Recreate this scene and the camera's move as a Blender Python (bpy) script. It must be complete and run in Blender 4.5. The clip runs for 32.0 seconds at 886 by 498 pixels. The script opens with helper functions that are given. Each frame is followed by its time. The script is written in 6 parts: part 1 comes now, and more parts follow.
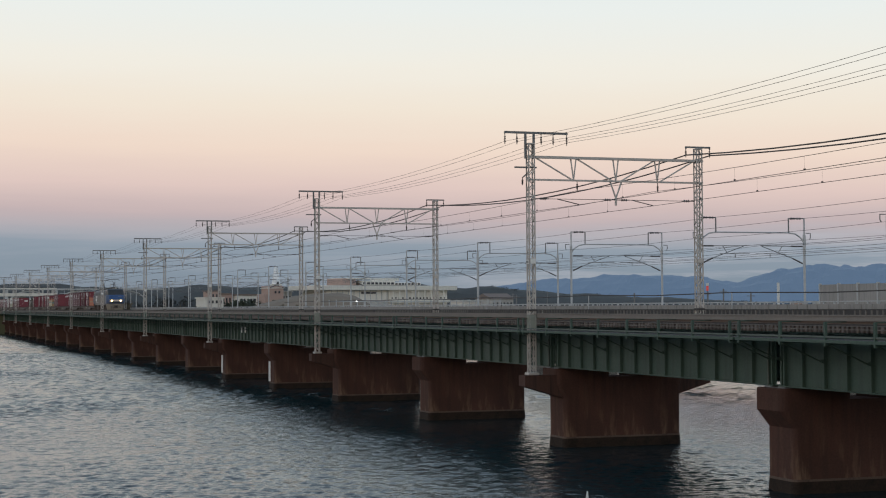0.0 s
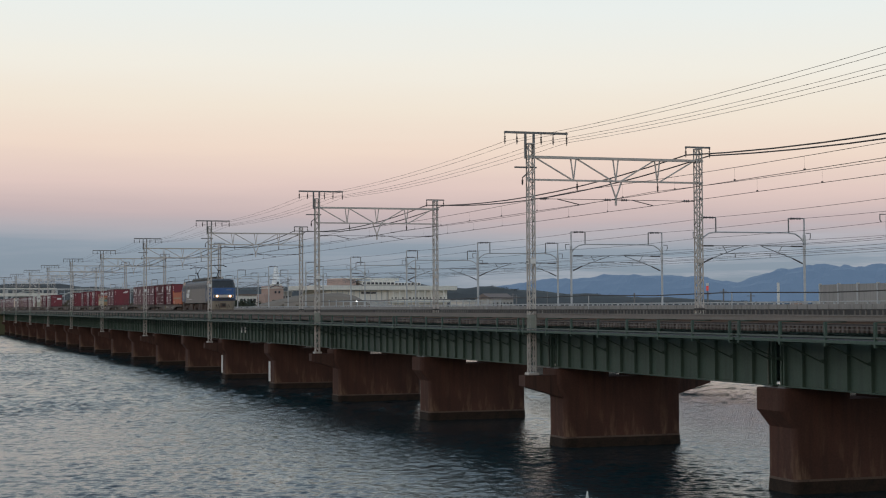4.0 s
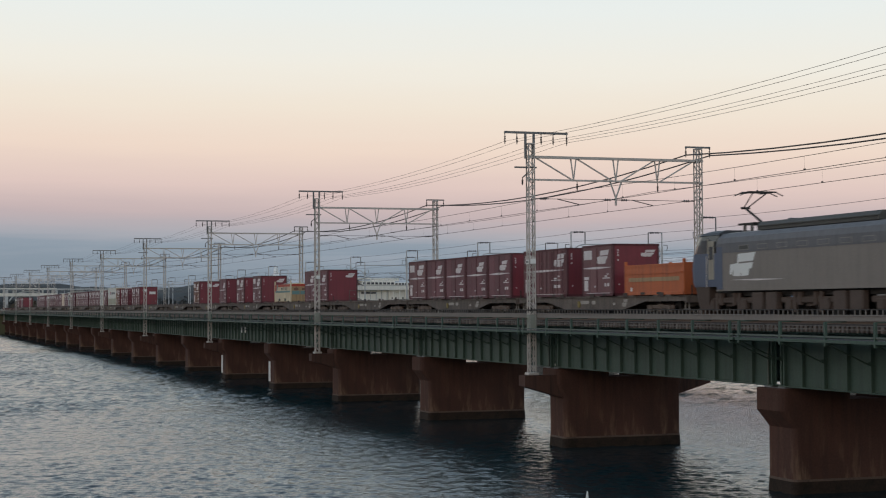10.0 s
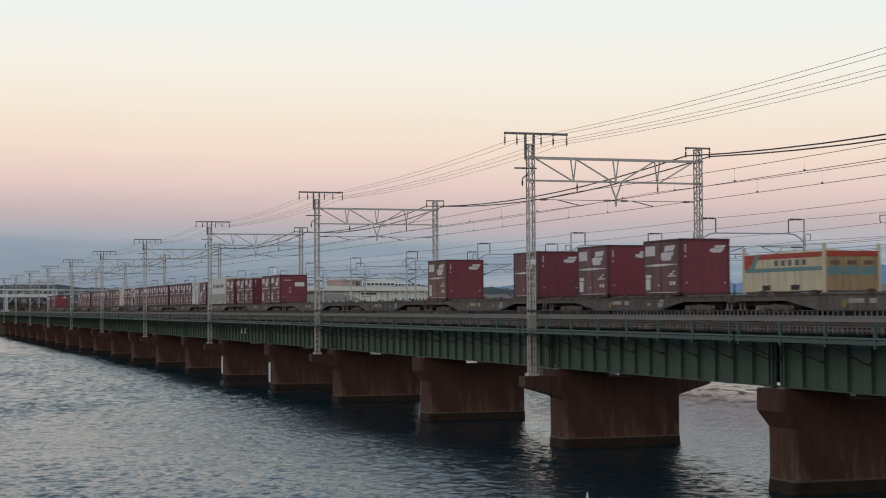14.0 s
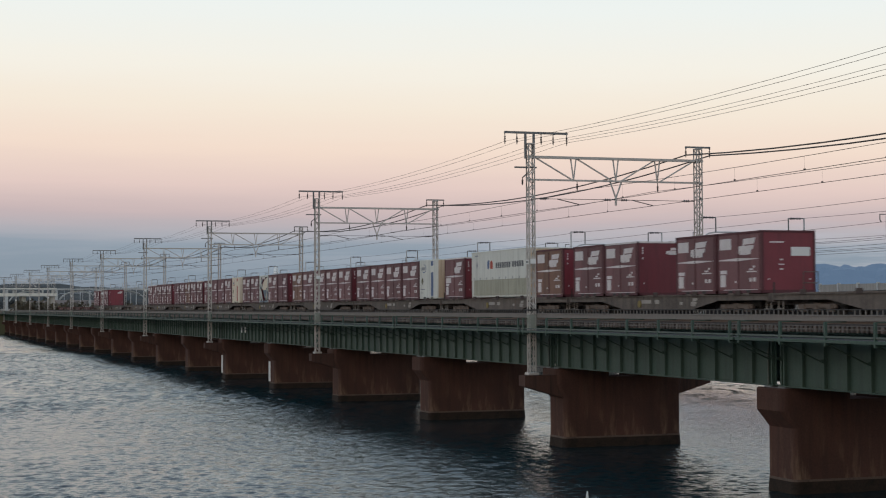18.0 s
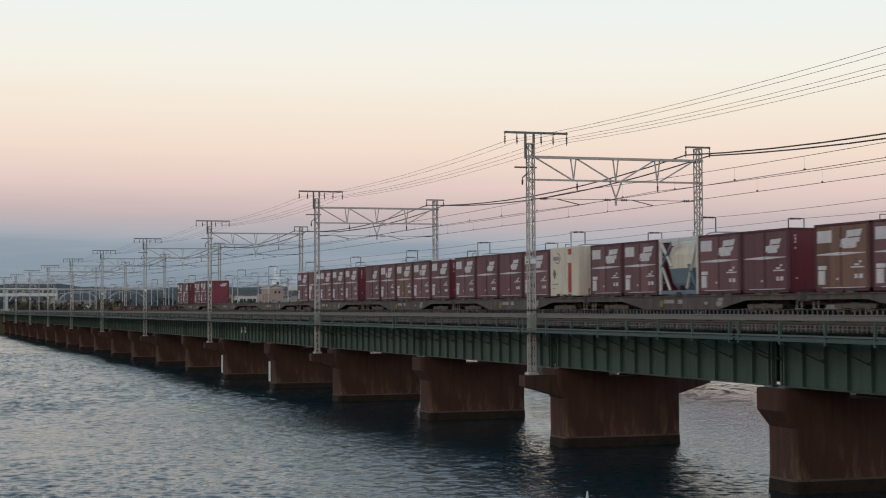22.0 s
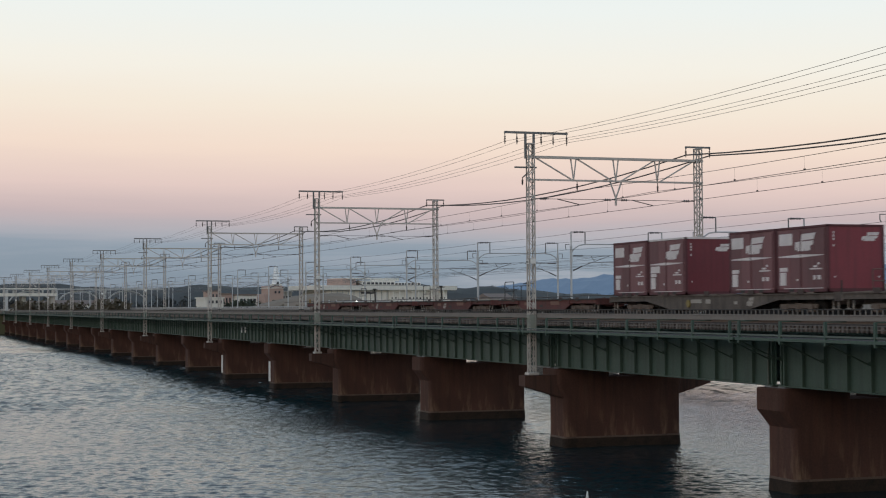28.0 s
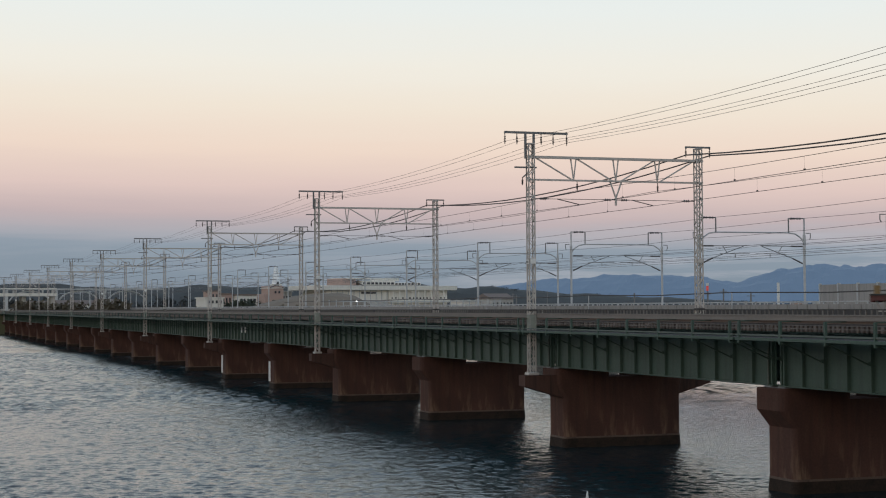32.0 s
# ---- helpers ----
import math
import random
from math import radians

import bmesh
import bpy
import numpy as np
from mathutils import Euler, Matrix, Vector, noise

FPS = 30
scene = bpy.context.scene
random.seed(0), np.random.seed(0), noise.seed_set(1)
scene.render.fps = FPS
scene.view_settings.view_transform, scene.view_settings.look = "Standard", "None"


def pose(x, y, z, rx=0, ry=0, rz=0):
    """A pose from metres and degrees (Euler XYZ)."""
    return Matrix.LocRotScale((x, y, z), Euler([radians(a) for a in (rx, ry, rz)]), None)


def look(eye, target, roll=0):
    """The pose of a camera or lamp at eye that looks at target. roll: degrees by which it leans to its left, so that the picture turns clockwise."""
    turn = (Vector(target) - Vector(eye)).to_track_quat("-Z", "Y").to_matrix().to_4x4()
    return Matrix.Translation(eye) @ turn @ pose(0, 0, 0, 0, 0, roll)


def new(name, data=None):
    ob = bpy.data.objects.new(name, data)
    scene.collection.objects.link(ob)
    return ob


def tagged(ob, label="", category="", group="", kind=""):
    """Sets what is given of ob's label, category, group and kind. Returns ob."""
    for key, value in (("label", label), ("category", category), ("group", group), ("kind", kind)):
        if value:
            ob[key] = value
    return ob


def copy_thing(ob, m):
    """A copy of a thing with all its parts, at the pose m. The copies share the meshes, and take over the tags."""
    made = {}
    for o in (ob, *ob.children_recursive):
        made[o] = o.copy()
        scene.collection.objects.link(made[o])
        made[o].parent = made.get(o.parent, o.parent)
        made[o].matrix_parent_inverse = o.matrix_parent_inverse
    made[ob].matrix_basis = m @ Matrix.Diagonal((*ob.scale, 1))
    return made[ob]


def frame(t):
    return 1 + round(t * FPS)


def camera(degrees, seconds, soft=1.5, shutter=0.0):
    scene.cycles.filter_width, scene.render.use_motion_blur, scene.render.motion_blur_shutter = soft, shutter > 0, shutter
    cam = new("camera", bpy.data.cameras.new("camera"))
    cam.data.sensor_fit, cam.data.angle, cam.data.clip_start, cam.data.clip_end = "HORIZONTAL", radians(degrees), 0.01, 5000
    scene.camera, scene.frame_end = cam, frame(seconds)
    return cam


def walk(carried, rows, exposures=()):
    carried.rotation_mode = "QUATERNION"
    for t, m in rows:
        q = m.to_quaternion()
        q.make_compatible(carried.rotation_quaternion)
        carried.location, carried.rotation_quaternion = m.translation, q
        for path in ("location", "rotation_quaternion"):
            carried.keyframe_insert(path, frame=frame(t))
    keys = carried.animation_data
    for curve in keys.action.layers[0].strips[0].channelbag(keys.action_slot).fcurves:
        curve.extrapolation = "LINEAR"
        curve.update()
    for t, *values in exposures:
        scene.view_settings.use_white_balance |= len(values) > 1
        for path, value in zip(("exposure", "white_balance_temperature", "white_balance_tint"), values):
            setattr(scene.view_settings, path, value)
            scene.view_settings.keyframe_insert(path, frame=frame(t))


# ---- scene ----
# ---- camera: on a tripod by the shore, a touch lower for three seconds ----
EYE = Vector((0.0, 0.0, 6.5))


def aim(pitch):
    yaw = radians(18.66)
    p = radians(pitch)
    way = Vector((-math.cos(yaw) * math.cos(p), math.sin(yaw) * math.cos(p), math.sin(p)))
    return look(EYE, EYE + way, -0.33)


cam = camera(30.07, 32.0, 1.1, 0.25)
walk(cam, [(0.0, aim(2.005)), (12.1, aim(2.005)), (12.4, aim(2.034)), (14.5, aim(2.034)), (15.5, aim(2.005)), (32.0, aim(2.005))],
     [(0.0, -0.05), (10.0, -0.06), (12.0, 0.0), (28.5, 0.0), (30.5, -0.04), (32.0, -0.06)])

# ---- twilight sky: the earth's shadow low down, pink and cream above it ----
world = bpy.data.worlds.new("twilight")
scene.world = world
world.use_nodes = True
wn, wl = world.node_tree.nodes, world.node_tree.links
wn.clear()
w_out = wn.new("ShaderNodeOutputWorld")
w_bg = wn.new("ShaderNodeBackground")
w_tc = wn.new("ShaderNodeTexCoord")
w_sep = wn.new("ShaderNodeSeparateXYZ")
w_map = wn.new("ShaderNodeMapping")
w_map.inputs["Scale"].default_value = (3.0, 3.0, 45.0)
w_noise = wn.new("ShaderNodeTexNoise")
w_noise.inputs["Scale"].default_value = 2.2
w_noise.inputs["Detail"].default_value = 5.0
w_noise.inputs["Roughness"].default_value = 0.55
w_add = wn.new("ShaderNodeMath")
w_add.operation = "MULTIPLY_ADD"
w_add.inputs[1].default_value = 0.010
w_ramp = wn.new("ShaderNodeValToRGB")
w_sub = wn.new("ShaderNodeMath")
w_sub.operation = "SUBTRACT"
w_sub.inputs[1].default_value = 0.005


def srgb(r, g, b):
    return tuple(((v / 255 + 0.055) / 1.055) ** 2.4 if v > 10 else v / 255 / 12.92 for v in (r, g, b)) + (1.0,)


# sine of the elevation, colour as the eye sees it
SKY = [(0.0, srgb(124, 131, 142)), (0.022, srgb(134, 148, 161)), (0.0425, srgb(145, 158, 171)), (0.0475, srgb(172, 173, 181)),
       (0.060, srgb(199, 181, 182)), (0.078, srgb(227, 203, 196)), (0.100, srgb(243, 221, 205)), (0.125, srgb(245, 233, 217)),
       (0.150, srgb(245, 241, 230)), (0.185, srgb(238, 243, 240)), (0.30, srgb(210, 227, 238)), (0.55, srgb(172, 196, 218)),
       (1.0, srgb(135, 160, 190))]
while len(w_ramp.color_ramp.elements) < len(SKY):
    w_ramp.color_ramp.elements.new(0.5)
for el, (at, col) in zip(w_ramp.color_ramp.elements, SKY):
    el.position, el.color = at, col
wl.new(w_tc.outputs["Generated"], w_sep.inputs[0])
wl.new(w_tc.outputs["Generated"], w_map.inputs[0])
wl.new(w_map.outputs[0], w_noise.inputs["Vector"])
wl.new(w_noise.outputs["Fac"], w_add.inputs[0])
wl.new(w_sep.outputs["Z"], w_add.inputs[2])
wl.new(w_add.outputs[0], w_sub.inputs[0])
w_tilt = wn.new("ShaderNodeMath")            # the shadow's edge sinks towards the north
w_tilt.operation = "MULTIPLY_ADD"
w_tilt.inputs[1].default_value = 0.020
wl.new(w_sep.outputs["Y"], w_tilt.inputs[0])
wl.new(w_sub.outputs[0], w_tilt.inputs[2])
wl.new(w_tilt.outputs[0], w_ramp.inputs[0])
# thin cloud streaks in the blue band
w_map2 = wn.new("ShaderNodeMapping")
w_map2.inputs["Scale"].default_value = (5.0, 5.0, 70.0)
w_cl = wn.new("ShaderNodeTexNoise")
w_cl.inputs["Scale"].default_value, w_cl.inputs["Detail"].default_value, w_cl.inputs["Roughness"].default_value = 1.6, 7.0, 0.6
w_clr = wn.new("ShaderNodeMapRange")
w_clr.inputs["From Min"].default_value, w_clr.inputs["From Max"].default_value, w_clr.inputs["To Max"].default_value = 0.46, 0.68, 0.75
w_lo = wn.new("ShaderNodeMapRange")
w_lo.inputs["From Min"].default_value, w_lo.inputs["From Max"].default_value = 0.006, 0.016
w_hi = wn.new("ShaderNodeMapRange")
w_hi.inputs["From Min"].default_value, w_hi.inputs["From Max"].default_value, w_hi.inputs["To Min"].default_value, w_hi.inputs["To Max"].default_value = 0.038, 0.060, 1.0, 0.0
w_side = wn.new("ShaderNodeMapRange")       # more cloud towards the mountains
w_side.inputs["From Min"].default_value, w_side.inputs["From Max"].default_value, w_side.inputs["To Min"].default_value = 0.20, 0.42, 0.22
w_m1, w_m2, w_m3 = wn.new("ShaderNodeMath"), wn.new("ShaderNodeMath"), wn.new("ShaderNodeMath")
w_m1.operation = w_m2.operation = w_m3.operation = "MULTIPLY"
w_mix = wn.new("ShaderNodeMix")
w_mix.data_type = "RGBA"
w_mix.inputs[7].default_value = srgb(186, 187, 195)
wl.new(w_tc.outputs["Generated"], w_map2.inputs[0])
wl.new(w_map2.outputs[0], w_cl.inputs["Vector"])
wl.new(w_cl.outputs["Fac"], w_clr.inputs[0])
wl.new(w_sep.outputs["Z"], w_lo.inputs[0])
wl.new(w_sep.outputs["Z"], w_hi.inputs[0])
wl.new(w_lo.outputs[0], w_m1.inputs[0])
wl.new(w_hi.outputs[0], w_m1.inputs[1])
wl.new(w_m1.outputs[0], w_m2.inputs[0])
wl.new(w_clr.outputs[0], w_m2.inputs[1])
wl.new(w_sep.outputs["Y"], w_side.inputs[0])
wl.new(w_m2.outputs[0], w_m3.inputs[0])
wl.new(w_side.outputs[0], w_m3.inputs[1])
wl.new(w_m3.outputs[0], w_mix.inputs[0])
wl.new(w_ramp.outputs[0], w_mix.inputs[6])
wl.new(w_mix.outputs[2], w_bg.inputs["Color"])
w_bg.inputs["Strength"].default_value = 1.0
wl.new(w_bg.outputs[0], w_out.inputs["Surface"])

# the afterglow behind the camera
sun = new("afterglow", bpy.data.lights.new("afterglow", "SUN"))
sun.data.energy, sun.data.angle, sun.data.color = 0.38, radians(40), (1.0, 0.82, 0.68)
sun.matrix_world = look((0, 0, 50), (-30, 32, 38))
# ---- mesh tools ----
class Mesh:
    """Collects boxes, bars and prisms, and becomes one mesh."""

    def __init__(self):
        self.v, self.f = [], []

    def add(self, verts, faces):
        n = len(self.v)
        self.v += [tuple(p) for p in verts]
        self.f += [tuple(i + n for i in face) for face in faces]
        return self

    def box(self, x, y, z, sx, sy, sz, c=0.0):
        """A box round (x, y, z), its edges cut by c."""
        hx, hy, hz = sx / 2, sy / 2, sz / 2
        if c <= 0:
            vs = [(x + a * hx, y + b * hy, z + d * hz) for a in (-1, 1) for b in (-1, 1) for d in (-1, 1)]
            return self.add(vs, [(0, 1, 3, 2), (4, 6, 7, 5), (0, 4, 5, 1), (2, 3, 7, 6), (0, 2, 6, 4), (1, 5, 7, 3)])
        vs, at = [], {}
        for a in (-1, 1):
            for b in (-1, 1):
                for d in (-1, 1):
                    at[a, b, d] = len(vs)
                    vs += [(x + a * hx, y + b * (hy - c), z + d * (hz - c)), (x + a * (hx - c), y + b * hy, z + d * (hz - c)),
                           (x + a * (hx - c), y + b * (hy - c), z + d * hz)]
        fs = []
        for s in (-1, 1):
            q = [(-1, -1), (1, -1), (1, 1), (-1, 1)][::s]
            fs.append(tuple(at[s, b, d] for b, d in q))
            fs.append(tuple(at[d, s, b] + 1 for b, d in q))
            fs.append(tuple(at[b, d, s] + 2 for b, d in q))
        for a in (-1, 1):
            for b in (-1, 1):
                w = 1 if a * b > 0 else -1
                fs.append((at[a, b, -1], at[a, b, -1] + 1, at[a, b, 1] + 1, at[a, b, 1])[::w])
                fs.append((at[a, -1, b] + 2, at[a, -1, b], at[a, 1, b], at[a, 1, b] + 2)[::w])
                fs.append((at[-1, a, b] + 1, at[-1, a, b] + 2, at[1, a, b] + 2, at[1, a, b] + 1)[::w])
                for d in (-1, 1):
                    i = at[a, b, d]
                    fs.append((i, i + 1, i + 2)[::1 if a * b * d > 0 else -1])
        return self.add(vs, fs)

    def span(self, x0, x1, y0, y1, z0, z1, c=0.0):
        return self.box((x0 + x1) / 2, (y0 + y1) / 2, (z0 + z1) / 2, abs(x1 - x0), abs(y1 - y0), abs(z1 - z0), c)

    def bar(self, a, b, w, h=0.0):
        """A square bar from a to b."""
        a, b = Vector(a), Vector(b)
        d = (b - a).normalized()
        side = d.cross(Vector((0, 0, 1)))
        side = side.normalized() if side.length > 1e-4 else Vector((1, 0, 0))
        up = side.cross(d)
        s, u = side * w / 2, up * (h or w) / 2
        vs = [e + i * s + j * u for e in (a, b) for i, j in ((-1, -1), (1, -1), (1, 1), (-1, 1))]
        return self.add(vs, [(0, 1, 2, 3), (7, 6, 5, 4), (0, 4, 5, 1), (1, 5, 6, 2), (2, 6, 7, 3), (3, 7, 4, 0)])

    def rod(self, a, b, r, n=8, r2=None):
        """A round rod from a to b, tapered to r2."""
        a, b = Vector(a), Vector(b)
        d = (b - a).normalized()
        side = d.cross(Vector((0, 0, 1)))
        side = side.normalized() if side.length > 1e-4 else Vector((1, 0, 0))
        up = side.cross(d)
        vs = []
        for e, rr in ((a, r), (b, r if r2 is None else r2)):
            vs += [e + (side * math.cos(2 * math.pi * i / n) + up * math.sin(2 * math.pi * i / n)) * rr for i in range(n)]
        fs = [(i, (i + 1) % n, n + (i + 1) % n, n + i) for i in range(n)]
        return self.add(vs, fs + [tuple(range(n))[::-1], tuple(range(n, 2 * n))])

    def path(self, pts, r, n=6):
        for a, b in zip(pts, pts[1:]):
            self.rod(a, b, r, n)
        return self

    def prism(self, outline, axis, lo, hi):
        """An outline of two coordinates, drawn out along an axis. x: (y, z); y: (x, z); z: (x, y)."""
        n = len(outline)
        put = {"x": lambda a, b, t: (t, a, b), "y": lambda a, b, t: (a, t, b), "z": lambda a, b, t: (a, b, t)}[axis]
        vs = [put(a, b, lo) for a, b in outline] + [put(a, b, hi) for a, b in outline]
        fs = [(i, (i + 1) % n, n + (i + 1) % n, n + i) for i in range(n)] + [tuple(range(n))[::-1], tuple(range(n, 2 * n))]
        return self.add(vs, fs)

    def loft(self, rings):
        """Closed rings of equal length, joined and capped."""
        n = len(rings[0])
        vs = [p for ring in rings for p in ring]
        fs = [(k * n + i, k * n + (i + 1) % n, (k + 1) * n + (i + 1) % n, (k + 1) * n + i) for k in range(len(rings) - 1) for i in range(n)]
        return self.add(vs, fs + [tuple(range(n))[::-1], tuple(range((len(rings) - 1) * n, len(rings) * n))])

    def build(self, name, material):
        me = bpy.data.meshes.new(name)
        me.from_pydata(self.v, [], self.f)
        bm = bmesh.new()
        bm.from_mesh(me)
        bmesh.ops.recalc_face_normals(bm, faces=bm.faces)
        bm.to_mesh(me)
        bm.free()
        me.materials.append(material)
        return me


def part(name, mesh, material, parent, label="", at=None, kind=""):
    ob = new(name, mesh.build(name, material) if isinstance(mesh, Mesh) else mesh)
    ob.parent = parent
    if at is not None:
        ob.matrix_basis = at
    return tagged(ob, label, kind=kind)


def thing(name, label, category, group="", kind="", mesh=None, material=None, at=None):
    ob = new(name, mesh.build(name, material) if mesh else None)
    if at is not None:
        ob.matrix_basis = at
    return tagged(ob, label, category, group, kind)


# ---- materials ----
def paint(name, col, col2=None, rough=0.6, metal=0.0, coarse=0.6, fine=14.0, mix=0.5, bump=0.15, stretch=(1, 1, 1), rnd=0.0, streak=0.0, emit=None, pale=None, pale_top=0.0):
    """A worn surface: two colours mixed by a coarse and a fine noise, with fine relief."""
    m = bpy.data.materials.new(name)
    m.use_nodes = True
    nt = m.node_tree
    n, l = nt.nodes, nt.links
    b = n["Principled BSDF"]
    tc = n.new("ShaderNodeTexCoord")
    mp = n.new("ShaderNodeMapping")
    mp.inputs["Scale"].default_value = stretch
    l.new(tc.outputs["Object"], mp.inputs[0])
    src = mp.outputs[0]
    if rnd:
        oi = n.new("ShaderNodeObjectInfo")
        ad = n.new("ShaderNodeVectorMath")
        ad.operation = "MULTIPLY_ADD"
        cb = n.new("ShaderNodeCombineXYZ")
        for k in range(3):
            l.new(oi.outputs["Random"], cb.inputs[k])
        l.new(cb.outputs[0], ad.inputs[0])
        ad.inputs[1].default_value = (37, 53, 71)
        l.new(src, ad.inputs[2])
        src = ad.outputs[0]
    n1, n2 = n.new("ShaderNodeTexNoise"), n.new("ShaderNodeTexNoise")
    n1.inputs["Scale"].default_value, n1.inputs["Detail"].default_value = coarse, 6
    n2.inputs["Scale"].default_value, n2.inputs["Detail"].default_value = fine, 4
    l.new(src, n1.inputs["Vector"])
    l.new(src, n2.inputs["Vector"])
    mul = n.new("ShaderNodeMath")
    mul.operation = "MULTIPLY_ADD"
    l.new(n2.outputs["Fac"], mul.inputs[0])
    mul.inputs[1].default_value = 0.45
    sc = n.new("ShaderNodeMath")
    sc.operation = "MULTIPLY"
    l.new(n1.outputs["Fac"], sc.inputs[0])
    sc.inputs[1].default_value = 0.75
    l.new(sc.outputs[0], mul.inputs[2])
    cr = n.new("ShaderNodeMapRange")
    cr.inputs["From Min"].default_value, cr.inputs["From Max"].default_value = 0.62 - 0.22, 0.62 + 0.22
    cr.inputs["To Max"].default_value = mix
    l.new(mul.outputs[0], cr.inputs[0])
    mx = n.new("ShaderNodeMix")
    mx.data_type = "RGBA"
    c2 = col2 or tuple(v * 0.6 for v in col)
    mx.inputs[6].default_value, mx.inputs[7].default_value = (*col, 1), (*c2, 1)
    l.new(cr.outputs[0], mx.inputs[0])
    out = mx.outputs[2]
    if streak:
        st = n.new("ShaderNodeTexNoise")
        sm = n.new("ShaderNodeMapping")
        sm.inputs["Scale"].default_value = (5.0, 5.0, 0.35)
        l.new(src, sm.inputs[0])
        l.new(sm.outputs[0], st.inputs["Vector"])
        st.inputs["Scale"].default_value, st.inputs["Detail"].default_value = 1.0, 5
        sr = n.new("ShaderNodeMapRange")
        sr.inputs["From Min"].default_value, sr.inputs["From Max"].default_value = 0.48, 0.72
        sr.inputs["To Max"].default_value = streak
        l.new(st.outputs["Fac"], sr.inputs[0])
        m2 = n.new("ShaderNodeMix")
        m2.data_type = "RGBA"
        l.new(sr.outputs[0], m2.inputs[0])
        l.new(out, m2.inputs[6])
        m2.inputs[7].default_value = (*(v * 0.45 + 0.01 for v in c2), 1)
        out = m2.outputs[2]
    if pale:
        # patchy runs of pale scale
        st2, sm2 = n.new("ShaderNodeTexNoise"), n.new("ShaderNodeMapping")
        sm2.inputs["Scale"].default_value = (2.6, 2.6, 0.5)
        sm2.inputs["Location"].default_value = (3, 9, 4)
        l.new(src, sm2.inputs[0])
        l.new(sm2.outputs[0], st2.inputs["Vector"])
        st2.inputs["Scale"].default_value, st2.inputs["Detail"].default_value, st2.inputs["Roughness"].default_value = 1.0, 7, 0.65
        sr2 = n.new("ShaderNodeMapRange")
        sr2.inputs["From Min"].default_value, sr2.inputs["From Max"].default_value, sr2.inputs["To Max"].default_value = 0.60, 0.74, pale[3]
        l.new(st2.outputs["Fac"], sr2.inputs[0])
        amount = sr2.outputs[0]
        if pale_top:
            # salt scale, thickest just above the tide line
            hz, hr, hm = n.new("ShaderNodeSeparateXYZ"), n.new("ShaderNodeMapRange"), n.new("ShaderNodeMath")
            hr.inputs["From Min"].default_value, hr.inputs["From Max"].default_value = 0.6, pale_top
            hr.inputs["To Min"].default_value, hr.inputs["To Max"].default_value = 1.0, 0.15
            hm.operation = "MULTIPLY"
            l.new(tc.outputs["Object"], hz.inputs[0])
            l.new(hz.outputs["Z"], hr.inputs[0])
            l.new(hr.outputs[0], hm.inputs[0])
            l.new(amount, hm.inputs[1])
            amount = hm.outputs[0]
            sr2.inputs["From Min"].default_value = 0.50
        m3 = n.new("ShaderNodeMix")
        m3.data_type = "RGBA"
        l.new(amount, m3.inputs[0])
        l.new(out, m3.inputs[6])
        m3.inputs[7].default_value = (*pale[:3], 1)
        out = m3.outputs[2]
    if rnd:
        hs = n.new("ShaderNodeHueSaturation")
        rr = n.new("ShaderNodeMapRange")
        rr.inputs["To Min"].default_value, rr.inputs["To Max"].default_value = 1 - rnd, 1 + rnd
        l.new(oi.outputs["Random"], rr.inputs[0])
        l.new(rr.outputs[0], hs.inputs["Value"])
        l.new(out, hs.inputs["Color"])
        out = hs.outputs[0]
    l.new(out, b.inputs["Base Color"])
    rg = n.new("ShaderNodeMapRange")
    rg.inputs["To Min"].default_value, rg.inputs["To Max"].default_value = max(0.05, rough - 0.12), min(1, rough + 0.15)
    l.new(n2.outputs["Fac"], rg.inputs[0])
    l.new(rg.outputs[0], b.inputs["Roughness"])
    b.inputs["Metallic"].default_value = metal
    if bump:
        bp = n.new("ShaderNodeBump")
        bp.inputs["Strength"].default_value, bp.inputs["Distance"].default_value = bump, 0.02
        l.new(mul.outputs[0], bp.inputs["Height"])
        l.new(bp.outputs[0], b.inputs["Normal"])
    if emit:
        b.inputs["Emission Color"].default_value, b.inputs["Emission Strength"].default_value = (*emit[0], 1), emit[1]
    return m


GREEN = paint("green_paint", (0.052, 0.088, 0.065), (0.036, 0.060, 0.046), 0.55, streak=0.5)
GREEN_RAIL = paint("green_rail_paint", (0.115, 0.135, 0.115), (0.065, 0.078, 0.068), 0.6)
GALV = paint("galvanised_steel", (0.54, 0.49, 0.44), (0.34, 0.30, 0.27), 0.6, 0.0, coarse=1.5)
GALV_DARK = paint("weathered_steel", (0.20, 0.20, 0.20), (0.12, 0.11, 0.10), 0.6, 0.3)
PLANK = paint("cable_trough_concrete", (0.235, 0.205, 0.182), (0.15, 0.13, 0.115), 0.85, coarse=0.8)
WOOD = paint("sleeper_timber", (0.235, 0.185, 0.155), (0.11, 0.085, 0.072), 0.9, coarse=2, stretch=(3, 1, 3), rnd=0.35)
DARKWOOD = paint("creosoted_timber", (0.075, 0.058, 0.048), (0.04, 0.032, 0.028), 0.9, coarse=2, stretch=(1, 3, 3))
RAIL = paint("rusty_rail", (0.16, 0.10, 0.07), (0.08, 0.05, 0.04), 0.6, 0.4)
BRICK = paint("pier_brick", (0.108, 0.051, 0.037), (0.052, 0.028, 0.022), 0.9, coarse=0.45, streak=0.32, mix=0.8, bump=0.4, pale=(0.25, 0.16, 0.105, 0.8), pale_top=1.9)
CONC = paint("pier_concrete", (0.095, 0.050, 0.038), (0.058, 0.032, 0.025), 0.9, coarse=0.7, streak=0.7, bump=0.4, rnd=0.12)
